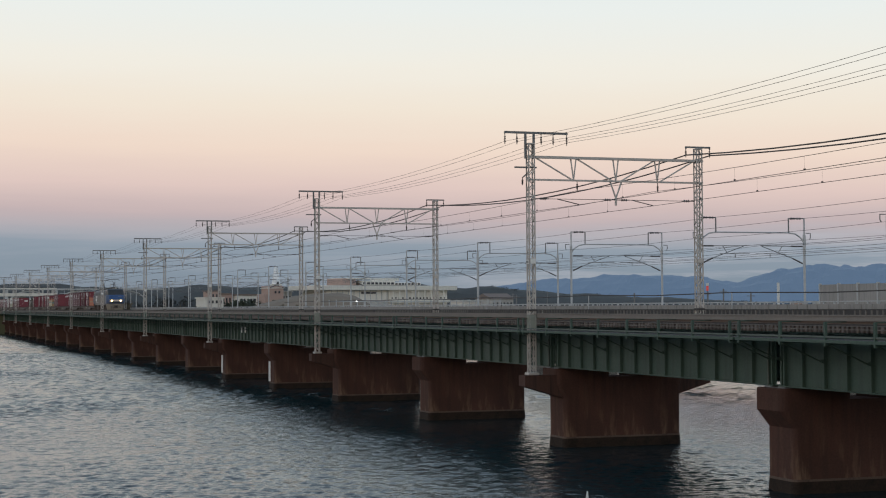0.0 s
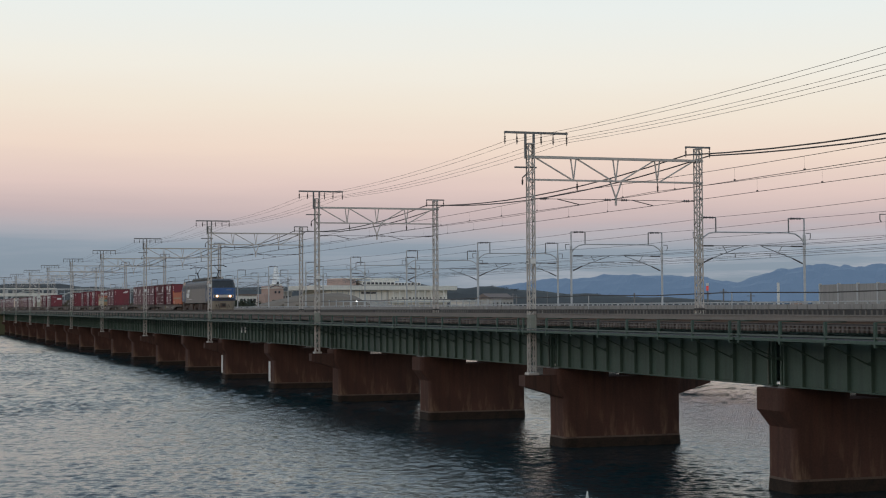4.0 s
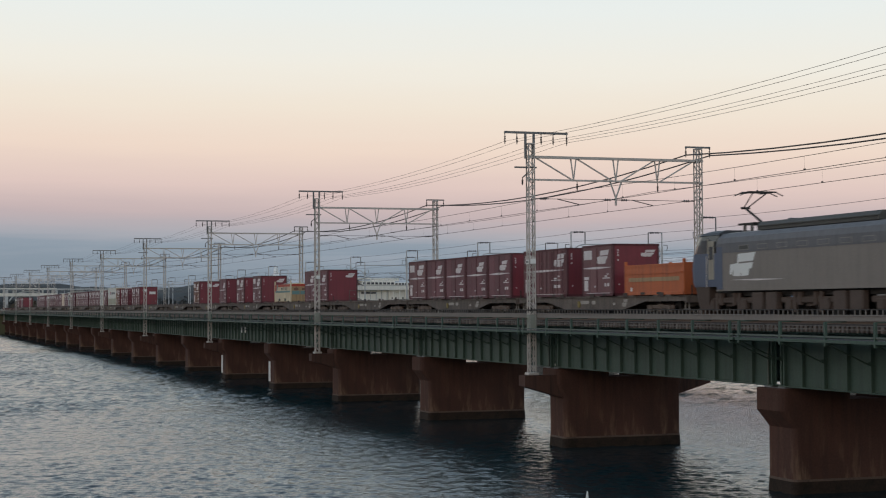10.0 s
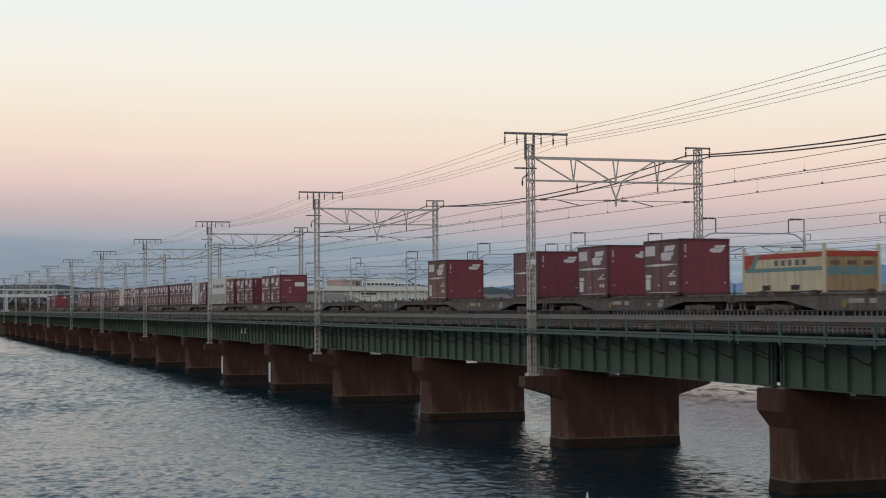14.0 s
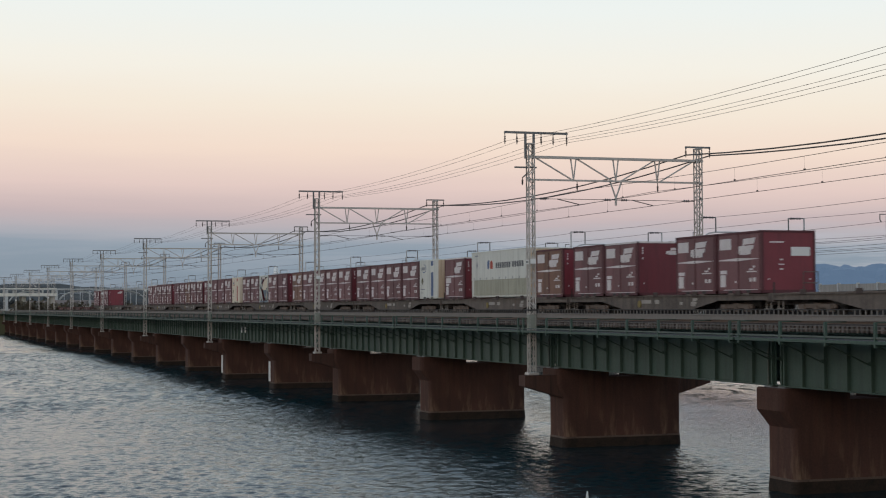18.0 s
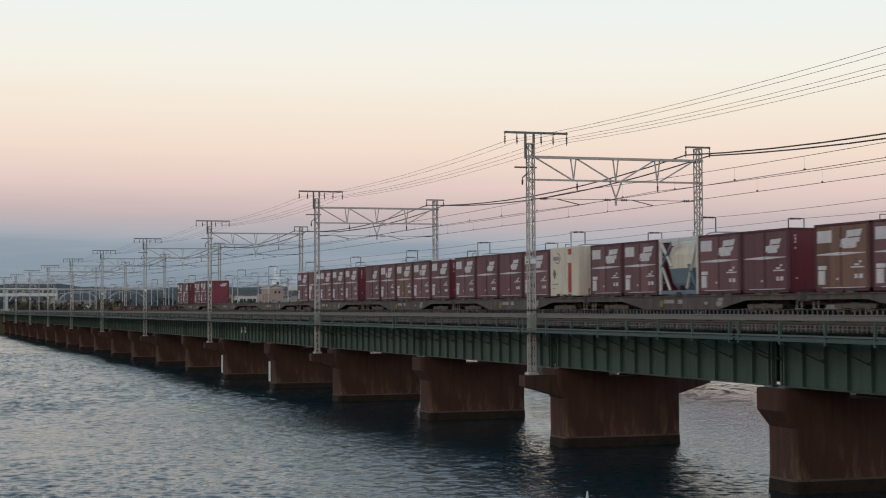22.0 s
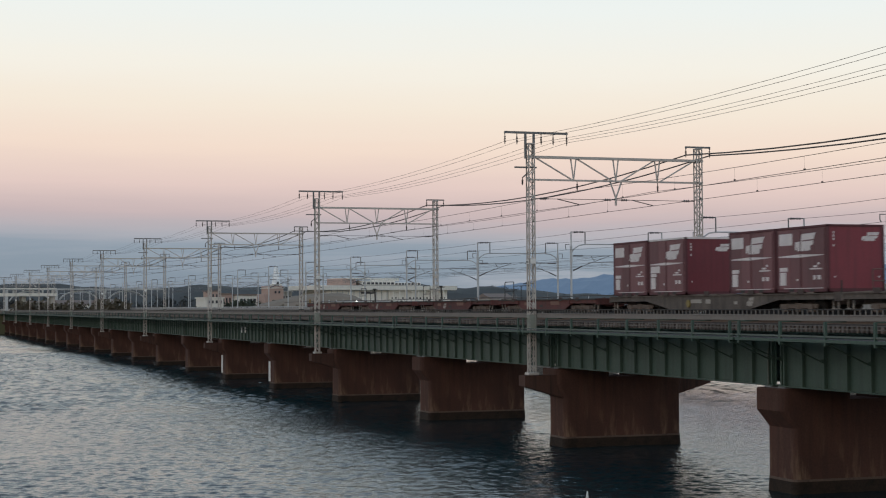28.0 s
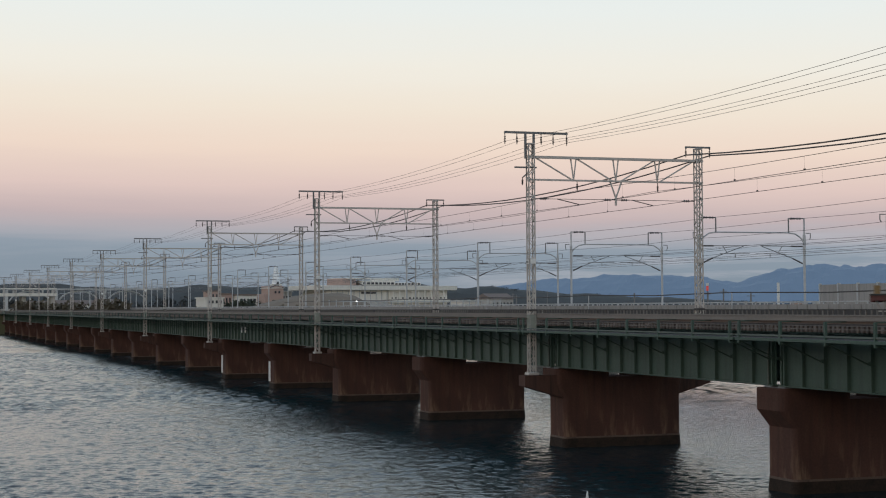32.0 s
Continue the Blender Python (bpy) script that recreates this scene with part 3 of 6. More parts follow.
def lattice_mast(parent, y, base, top, w=0.285):
    """Four angle legs with zigzag lacing on each face."""
    mast = part("lattice_mast", Mesh().span(MAST_X - 0.26, MAST_X + 0.26, y - 0.26, y + 0.26, base, base + 0.12, 0.02), GALV, parent, "pale grey lattice steel mast")
    h = w / 2
    for sx in (-1, 1):
        for sy in (-1, 1):
            x0, y0 = MAST_X + sx * h, y + sy * h
            leg = Mesh().span(x0 - 0.03, x0 + 0.03, y0 - 0.010, y0 + 0.010, base, top).span(x0 - 0.010, x0 + 0.010, y0 - 0.03, y0 + 0.03, base, top)
            part("leg", leg, GALV, mast)
    step = 0.36
    n = int((top - base - 0.2) / step)
    for face in range(4):
        m = Mesh()
        for i in range(n):
            z0, z1 = base + 0.15 + i * step, base + 0.15 + (i + 1) * step
            s = 1 if i % 2 else -1
            if face < 2:
                yy = y + (h if face else -h)
                m.bar((MAST_X - s * h, yy, z0), (MAST_X + s * h, yy, z1), 0.02, 0.034)
            else:
                xx = MAST_X + (h if face == 3 else -h)
                m.bar((xx, y - s * h, z0), (xx, y + s * h, z1), 0.02, 0.034)
        part("lacing", m, GALV, mast)
    for z, dz in ((5.5, 0.62), (8.5, 0.2)):
        part("batten_plate", Mesh().span(MAST_X - h - 0.03, MAST_X + h + 0.03, y - h - 0.03, y + h + 0.03, z, z + dz), PLATEGREEN if dz > 0.4 else GALV, mast)
    part("clamp", Mesh().span(MAST_X - h - 0.05, MAST_X + h + 0.05, y - h - 0.05, y + h + 0.05, 6.29, 6.36), BOARD, mast, "dark clamp band")
    part("mast_head", Mesh().span(MAST_X - h - 0.02, MAST_X + h + 0.02, y - h - 0.02, y + h + 0.02, top - 0.06, top), GALV, mast)
    return mast


def build_gantry():
    g = thing("catenary_gantry", "grey lattice steel catenary gantry spanning two tracks", "catenary gantry", "gantries along the bridge")
    n, f, x = MAST_Y, MAST_FAR, MAST_X
    near = lattice_mast(g, n, 3.34, 14.02)
    far = lattice_mast(g, f, 3.34, 13.98)
    sign = part("number_plate", Mesh().span(x - 0.14, x + 0.14, n - 0.19, n - 0.157, 8.44, 8.64), WHITE, near, "small white plate")
    for dx in (-0.09, 0.01, 0.09):
        part("bar", Mesh().span(x + dx - 0.022, x + dx + 0.022, n - 0.196, n - 0.19, 8.49, 8.59), BLACKMARK, sign)
    # crossarm with feeder insulators
    part("crossarm", Mesh().span(x - 0.05, x + 0.05, n - 1.28, n + 1.86, ARM_Z - 0.10, ARM_Z), GALV_DARK, g, "dark steel crossarm")
    for dy in (-0.24, 0.17):
        part("arm_post", Mesh().span(x - 0.05, x + 0.05, n + dy - 0.045, n + dy + 0.045, 13.3, ARM_Z - 0.1), GALV_DARK, g)
    for dy in (-1.25, -0.66, 0.54, 1.14, 1.82):
        part("insulator", insulator_string(Mesh(), (x, n + dy, ARM_Z - 0.1), 0.5), PORCELAIN, g)
    # side arm and hook
    part("side_arm", Mesh().span(x - 0.04, x + 0.04, n - 0.78, n + 0.3, 12.86, 12.93), GALV_DARK, g)
    hook = Mesh().bar((x, n - 0.15, 12.62), (x, n - 0.4, 12.42), 0.05)
    part("hook_insulator", insulator_string(hook, (x, n - 0.4, 12.42), 0.35), PORCELAIN, g)
    # far mast head bracket
    part("head_bracket", Mesh().span(x - 0.04, x + 0.04, f - 0.66, f + 0.66, 14.0, 14.08), GALV_DARK, g)
    for s in (-1, 1):
        part("insulator", insulator_string(Mesh().span(x - 0.03, x + 0.03, f + s * 0.63 - 0.03, f + s * 0.63 + 0.03, 13.95, 14.05), (x, f + s * 0.63, 13.98), 0.42), PORCELAIN, g)
    # truss beam
    zt, zb = 13.385, 12.335
    part("top_chord", Mesh().span(x - 0.07, x + 0.07, n - 0.1, f + 0.25, zt - 0.06, zt + 0.06), GALV, g)
    part("bottom_chord", Mesh().span(x - 0.045, x + 0.045, n - 0.1, f + 0.25, zb - 0.042, zb + 0.042), GALV, g)
    L = f - n
    q = [n + L * t for t in (0.0, 0.25, 0.5, 0.75, 1.0)]
    for y0, z0, y1, z1 in ((q[0] + 0.2, zt, q[1] - 0.02, zb), (q[1] + 0.1, zt, q[2] - 0.15, zb), (q[2] + 0.25, zb, q[3] - 0.1, zt), (q[3] + 0.1, zb, q[4] - 0.2, zt)):
        part("diagonal", Mesh().bar((x, y0, z0), (x, y1, z1), 0.06), GALV, g)
    for yy in q[1:4]:
        part("hanger", Mesh().bar((x, yy - 0.14, zt), (x, yy, zb), 0.05).bar((x, yy + 0.14, zt), (x, yy, zb), 0.05), GALV, g)
    # drop bracket between the tracks
    part("drop_bracket", Mesh().bar((x, -0.3 + (n + f) / 2, zb), (x, (n + f) / 2, 11.55), 0.06).bar((x, 0.3 + (n + f) / 2, zb), (x, (n + f) / 2, 11.55), 0.06)
         .span(x - 0.04, x + 0.04, (n + f) / 2 - 0.04, (n + f) / 2 + 0.04, 11.2, 11.6), GALV, g)
    # pull-off insulators and arms of both tracks
    mid = (n + f) / 2
    for y0, sgn, ty in ((mid, -1, -1.9), (mid, 1, 1.9), (n + 0.2, 1, -1.9), (f - 0.2, -1, 1.9)):
        m = Mesh().rod((x, y0, 11.46), (x, y0 + sgn * 0.7, 11.46), 0.025, 6)
        for i in range(3):
            m.rod((x, y0 + sgn * (0.3 + i * 0.11), 11.46), (x, y0 + sgn * (0.35 + i * 0.11), 11.46), 0.068, 8, 0.04)
        part("span_insulator", m, PORCELAIN, g)
    part("span_wire", Mesh().rod((x, n + 0.9, 11.46), (x, mid - 0.7, 11.46), 0.014, 5).rod((x, mid + 0.7, 11.46), (x, f - 0.9, 11.46), 0.014, 5), WIRE, g)
    for ty, sgn in ((-1.9, -1), (1.9, -1)):
        part("pull_off_arm", Mesh().rod((x, ty + sgn * 1.0, 11.46), (x, ty + 0.1, 11.22), 0.022, 6), WIRE, g)
    for dy in (q[1] + 0.08, q[3] - 0.08):
        part("insulator", insulator_string(Mesh(), (x, dy + 0.1, zb - 0.05), 0.42), PORCELAIN, g)
    part("number_plate", Mesh().span(x + 0.20, x + 0.23, n - 0.12, n + 0.14, 8.45, 8.68), WHITE, g, "small white plate on the mast")
    return g


gantry = build_gantry()
gantry.matrix_basis = pose(pier_x(1), MID, 0)
for k in range(-3, LAST + 1, 2):
    if k != 1:
        copy_thing(gantry, pose(pier_x(k), MID, 0))

# ---- wires ----
STATIONS = [pier_x(k) + MAST_X for k in range(-5, LAST + 3, 2)]


def strung(m, y, z, sag, r, y_alt=0.0, n=10):
    """A wire that sags between the gantries."""
    for i, (a, b) in enumerate(zip(STATIONS, STATIONS[1:])):
        s0, s1 = (y_alt, -y_alt) if i % 2 else (-y_alt, y_alt)
        pts = []
        for k in range(n + 1):
            t = k / n
            pts.append((a + (b - a) * t, y + s0 + (s1 - s0) * t, z - sag * 4 * t * (1 - t)))
        m.path(pts, r, 5)
    return m


def wire_thing(label, mesh, group):
    return thing("overhead_wire", label, "wire", group, "structure", mesh, WIRE)


for dy in (-1.25, -0.66, 0.54, 1.14, 1.82):
    wire_thing("thin grey feeder wire hung from crossarm insulators", strung(Mesh(), MID + MAST_Y + dy, ARM_Z - 0.47, 0.36, 0.008), "feeder wires")
for s in (-1, 1):
    wire_thing("thick dark cable on the far mast heads", strung(Mesh(), MID + MAST_FAR + s * 0.63, 13.66, 0.67, 0.034), "thick cables")
for ty in (NEAR_Y, FAR_Y):
    w = strung(Mesh(), ty, 11.86, 0.16, 0.011)
    for a, b in zip(STATIONS, STATIONS[1:]):
        for k in range(1, 8):
            t = k / 8
            x = a + (b - a) * t
            w.rod((x, ty, 11.22), (x, ty, 11.86 - 0.16 * 4 * t * (1 - t)), 0.003, 4)
            w.box(x, ty, 11.24, 0.09, 0.04, 0.05)
    wire_thing("messenger wire with thin droppers above the track", w, "catenary wires")
    wire_thing("contact wire above the track", strung(Mesh(), ty, 11.21, 0.0, 0.012, 0.12, 2), "catenary wires")
# ---- freight train ----
TRAIN_V, TRAIN_A = 21.186, -0.0416
TRAIN_X0 = 62.63             # front of the first wagon's load at 16 s
WAGON = 20.4
SLOT = 3.8165
CONT_Z = RAIL_Z + 0.99       # underside of the containers
movers = []


def train_x(t):
    return TRAIN_X0 + TRAIN_V * (t - 16) + TRAIN_A * (t - 16) ** 2 / 2


RED = paint("maroon_container_paint", (0.20, 0.030, 0.042), (0.125, 0.026, 0.034), 0.5, coarse=0.8, rnd=0.22, streak=0.35)
RED_EDGE = paint("dark_maroon_frame", (0.105, 0.024, 0.030), (0.055, 0.018, 0.021), 0.6, coarse=1.2, streak=0.4)
RED_DOOR = paint("faded_maroon_doors", (0.180, 0.074, 0.077), (0.135, 0.056, 0.059), 0.6, coarse=0.9, rnd=0.22, streak=0.3)
PLUM = paint("dull_plum_doors", (0.150, 0.045, 0.055), (0.108, 0.038, 0.046), 0.55, coarse=0.8, rnd=0.2, streak=0.35)
BROWN = paint("rust_brown_doors", (0.21, 0.105, 0.07), (0.13, 0.06, 0.045), 0.65, coarse=0.9, rnd=0.15, streak=0.4)
ORANGE = paint("orange_container_paint", (0.50, 0.115, 0.03), (0.33, 0.09, 0.035), 0.55, coarse=0.9, streak=0.5)
YELLOW = paint("yellow_container_paint", (0.40, 0.265, 0.135), (0.25, 0.155, 0.08), 0.55, coarse=1.1, streak=0.6)
CREAM = paint("cream_container_paint", (0.74, 0.64, 0.50), (0.58, 0.46, 0.33), 0.55, coarse=0.9, streak=0.32)
OLDCREAM = paint("grimy_cream_paint", (0.64, 0.54, 0.37), (0.44, 0.33, 0.20), 0.6, coarse=1.3, streak=0.6, pale=(0.22, 0.13, 0.07, 0.6))
TEAL = paint("teal_stripe", (0.14, 0.25, 0.24), (0.10, 0.17, 0.17), 0.6)
SCARLET = paint("red_stripe", (0.42, 0.05, 0.025), (0.28, 0.045, 0.03), 0.6)
DECAL = paint("white_decal", (0.72, 0.66, 0.64), (0.46, 0.38, 0.37), 0.7, coarse=2.5, mix=0.55)
BOXWHITE = paint("white_container_paint", (0.68, 0.67, 0.61), (0.52, 0.50, 0.43), 0.55, coarse=0.6, streak=0.4)
BOXGREY = paint("grey_green_curtain", (0.42, 0.40, 0.31), (0.29, 0.27, 0.20), 0.7, coarse=0.9, streak=0.5)
RUSTY_END = paint("rust_streaked_white", (0.60, 0.47, 0.33), (0.40, 0.25, 0.14), 0.7, coarse=0.6, streak=0.6)
OLIVE = paint("olive_mark", (0.13, 0.12, 0.05), None, 0.6)
DARKMARK = paint("dark_lettering", (0.10, 0.10, 0.11), None, 0.6)
NAVY = paint("navy_mark", (0.075, 0.125, 0.26), None, 0.6)
GREYMARK = paint("grey_mark", (0.30, 0.30, 0.31), None, 0.6)
BLACK = paint("underframe_black", (0.035, 0.032, 0.03), (0.06, 0.05, 0.04), 0.8)
FRAME = paint("dusty_grey_underframe", (0.165, 0.132, 0.110), (0.065, 0.050, 0.042), 0.85, coarse=1.0, mix=0.8, rnd=0.15, streak=0.6, pale=(0.085, 0.040, 0.028, 0.85))
RUST = paint("red_oxide_underframe", (0.125, 0.036, 0.030), (0.065, 0.028, 0.024), 0.8, coarse=1.0, rnd=0.2, streak=0.6, pale=(0.06, 0.038, 0.032, 0.8))
BOGIE = paint("bogie_grime", (0.155, 0.116, 0.094), (0.085, 0.064, 0.053), 0.9, coarse=2)
DARKLOCK = paint("grimy_lock_steel", (0.075, 0.050, 0.042), (0.04, 0.03, 0.027), 0.85, coarse=2.5)
OCHRE = paint("dull_ochre", (0.24, 0.15, 0.06), (0.14, 0.09, 0.045), 0.8)
DULLYELLOW = paint("dirty_yellow_wheel", (0.26, 0.19, 0.05), (0.14, 0.10, 0.04), 0.7)
PLATE = paint("dusty_white_plate", (0.38, 0.34, 0.30), (0.2, 0.17, 0.15), 0.8, coarse=3)
TANKBLUE = paint("blue_grey_tank", (0.15, 0.19, 0.23), (0.10, 0.13, 0.16), 0.5)


def logo(m, u0, z0, w, h, put):
    """A slanted block mark in one piece, notched from one side; put(u, z) gives the place on the face."""
    shape = ((0.0, 0.10), (0.10, 0.08), (0.115, 0.24), (0.145, 0.24), (0.13, 0.02), (0.42, 0.0), (0.43, 0.14), (0.455, 0.14), (0.45, 0.0), (0.72, 0.03),
             (0.75, 0.30), (0.86, 0.33), (0.89, 0.57), (0.36, 0.54), (0.36, 0.61), (0.90, 0.64), (1.0, 1.0), (0.33, 0.96), (0.29, 0.56), (0.03, 0.52))
    m.append([put(u0 + w * (a), z0 + h * b) for a, b in shape])


def decals(polys, out):
    """Thin plates: each polygon raised by the vector out."""
    m = Mesh()
    for q in polys:
        n = len(q)
        back = [Vector(p) for p in q]
        m.add(back + [p + Vector(out) for p in back], [tuple(range(n)), tuple(range(n, 2 * n))] + [(i, (i + 1) % n, n + (i + 1) % n, n + i) for i in range(n)])
    return m


def rect(u0, u1, z0, z1, put):
    return [put(u0, z0), put(u1, z0), put(u1, z1), put(u0, z1)]


def container(kind, label, body, door, L=3.715, H=2.5, logo_u=0.46, square=True, top_white=False, lower=True, ribs=0, end_sign=False, big_label=False):
    """A steel freight container; x from -L to 0, both sides alike."""
    W = 1.225
    c = thing("container", label, "freight container", "containers on the train")
    part("body", Mesh().span(-L + 0.03, -0.03, -W + 0.045, W - 0.045, 0.10, H - 0.05, 0.02), body, c)
    for x in (-L + 0.05, -0.05):
        for y in (-W + 0.05, W - 0.05):
            part("corner_post", Mesh().span(x - 0.05, x + 0.05, y - 0.05, y + 0.05, 0.02, H - 0.02, 0.012), RED_EDGE, c)
    base = Mesh().span(-L, 0, -W, -W + 0.09, 0.0, 0.12).span(-L, 0, W - 0.09, W, 0.0, 0.12).span(-L, -L + 0.09, -W, W, 0.0, 0.12).span(-0.09, 0, -W, W, 0.0, 0.12)
    part("base_frame", base, RED_EDGE, c)
    rim = Mesh().span(-L, 0, -W, -W + 0.07, H - 0.08, H).span(-L, 0, W - 0.07, W, H - 0.08, H).span(-L, -L + 0.07, -W, W, H - 0.08, H).span(-0.07, 0, -W, W, H - 0.08, H)
    part("top_rim", rim, DECAL if top_white else RED_EDGE, c, "chalky white top edge" if top_white else "")
    n = 4 if L < 5 else 8
    for s in (-1, 1):
        y = s * (W - 0.030)
        w = (L - 0.22) / n
        for i in range(n):
            x0 = -L + 0.11 + i * w
            part("door_panel", Mesh().span(x0 + 0.008, x0 + w - 0.008, y - 0.014, y + 0.014, 0.14, H - 0.1, 0.008), door, c)
        for i in range(1, n, 2):
            x0 = -L + 0.11 + (i + (1 if n == 4 else 0.5)) * w
            part("lock_rod", Mesh().rod((x0 - 0.07, s * (W - 0.004), 0.18), (x0 - 0.07, s * (W - 0.004), H - 0.14), 0.018, 6), RED_EDGE, c)
        for u in (0.30, 0.70):
            x0 = -L + u * L
            # Black plate proud of the frame stands for the shade inside the pocket.
            part("fork_pocket", Mesh().span(x0 - 0.17, x0 + 0.17, s * (W + 0.003) - 0.004, s * (W + 0.003) + 0.004, 0.015, 0.11), BLACK, c, "black plate for the shade in a fork pocket")
        for i in range(ribs):
            x0 = -L + 0.3 + i * (L - 0.6) / (ribs - 1)
            part("rib", Mesh().span(x0 - 0.04, x0 + 0.04, s * W - 0.022, s * W + 0.006, 0.14, H - 0.1), door, c)
        yy = s * (W - 0.0155)
        if ribs:
            yy = s * (W + 0.007)

        def put(u, z):
            return (-L + u if s < 0 else -u, yy, z)
        out = (0, s * 0.005, 0)
        if square:
            part("label_panel", decals([rect(0.20, 1.18, H - 0.70, H - 0.25, put)], out), DECAL, c, "white label panel")
        pl = []
        logo(pl, L * logo_u, H - 0.95, 1.50 if square or big_label else 1.22, 0.68 if square or big_label else 0.56, put)
        part("mark", decals(pl, out), DECAL, c, "white slanted block mark")
        part("long_stripe", decals([[put(0.16, 1.35), put(L * 0.46, 1.31), put(L - 0.30, 1.37), put(L - 0.30, 1.385), put(L * 0.46, 1.435), put(0.16, 1.385)]], out), DECAL, c, "thin white pointed stripe")
        if lower:
            part("lower_label", decals([rect(0.24, 0.70, 0.26, 0.76, put), rect(0.24, 0.80, 0.80, 0.95, put)] + ([rect(0.22, 1.15, 0.98, 1.28, put)] if big_label else []), out), DECAL, c, "small white label", kind="stuff")
        part("marking", decals([rect(L * 0.72, L * 0.80, 0.92, 0.99, put), rect(L * 0.66, L * 0.88, 0.84, 0.89, put), rect(L * 0.80, L * 0.86, 0.46, 0.62, put), rect(L * 0.40, L * 0.43, 0.42, 0.50, put), rect(L * 0.72, L * 0.77, 0.46, 0.62, put), rect(L * 0.80, L * 0.84, 1.02, 1.10, put), rect(L * 0.14, L * 0.9, 0.125, 0.15, put)], out), DECAL, c, "unreadable small white marks", kind="stuff")

    def ends(sx):
        xx = 0.0 if sx > 0 else -L

        def putx(v, z):
            return (xx - sx * 0.028, v * sx, z)
        out = (sx * 0.005, 0, 0)
        col = [rect(-0.98, -0.92, H - 0.35 - i * 0.12, H - 0.265 - i * 0.12, putx) for i in range(5) if i != 3]
        if not end_sign:
            part("end_code", decals(col, out), DECAL, c, "column of small white bars", kind="stuff")
            pl = []
            logo(pl, 0.25, H - 0.62, 0.78, 0.34, putx)
            part("end_mark", decals(pl, out), DECAL, c, "white slanted block mark")
        else:
            part("end_sign", decals([rect(0.12, 0.98, H - 1.02, H - 0.66, putx)], out), WHITE, c, "blank white sign")
            part("end_marks", decals([rect(-0.85, -0.2, H - 0.5, H - 0.44, putx), rect(-0.4, -0.25, 1.3, 1.36, putx), rect(-0.45, -0.2, 1.12, 1.16, putx), rect(-0.4, -0.25, 0.92, 0.98, putx)], out), DECAL, c, "small white marks", kind="stuff")
        part("end_studs", decals([rect(-0.93, -0.87, 0.52, 0.58, putx), rect(0.95, 1.01, 0.52, 0.58, putx)], out), DECAL, c, kind="stuff")
    ends(1)
    ends(-1)
    return c


PROTO = {
    "a": container("a", "maroon steel freight container with faded white marks", RED, RED_DOOR),
    "b": container("b", "plain maroon freight container with one white mark", RED, PLUM, square=False, lower=False, logo_u=0.50),
    "c": container("c", "maroon freight container with a chalky white top edge", RED, RED_DOOR, top_white=True),
    "g": container("g", "maroon freight container with label and mark close together", RED, RED_DOOR, logo_u=0.37),
    "n": container("n", "rust-brown freight container with faded white marks", RED, BROWN),
    "f": container("f", "maroon freight container with a blank white end sign", RED, RED_DOOR, end_sign=True),
    "e": container("e", "maroon freight container with large white labels", RED, RED_DOOR, square=False, big_label=True, top_white=True),
    "t": container("t", "long ribbed maroon freight container", RED, RED_DOOR, L=6.06, ribs=12, logo_u=0.72),
}


def low_orange():
    L, W, H = 6.06, 1.225, 1.42
    c = thing("open_container", "low orange open-top container with a yellow-green stripe", "freight container", "containers on the train")
    part("floor", Mesh().span(-L, 0, -W, W, 0, 0.14, 0.01), ORANGE, c)
    for s in (-1, 1):
        part("side_wall", Mesh().span(-L + 0.06, -0.06, s * (W - 0.05) - 0.03, s * (W - 0.05) + 0.03, 0.14, H - 0.12), ORANGE, c)
        part("top_rail", Mesh().span(-L + 0.06, -0.06, s * (W - 0.05) - 0.05, s * (W - 0.05) + 0.05, H - 0.12, H - 0.02), ORANGE, c)
        part("rub_rail", Mesh().span(-L + 0.3, -0.2, s * (W - 0.01) - 0.02, s * (W - 0.01) + 0.02, 0.96, 1.03), ORANGE, c)
        part("stripe", Mesh().span(-L + 0.45, -0.45, s * (W - 0.012) - 0.008, s * (W - 0.012) + 0.008, 0.62, 0.80), YELLOW, c, "faded yellow-green stripe")
        part("side_label", Mesh().span(-L + 0.62, -L + 0.80, s * (W - 0.012) - 0.008, s * (W - 0.012) + 0.008, 0.18, 0.36), DECAL, c)
        for x in (-L * 0.68, -L * 0.40):
            part("fork_pocket", Mesh().span(x - 0.24, x + 0.24, s * W - 0.006, s * W + 0.006, 0.02, 0.13), BLACK, c)
    for x in (-L + 0.03, -0.03):
        part("end_wall", Mesh().span(x - 0.03, x + 0.03, -W + 0.05, W - 0.05, 0.14, H), ORANGE, c)
        for y in (-W + 0.06, W - 0.06):
            part("corner_post", Mesh().span(x - 0.06, x + 0.06, y - 0.06, y + 0.06, 0.0, H + 0.16, 0.01), ORANGE, c)
    return c


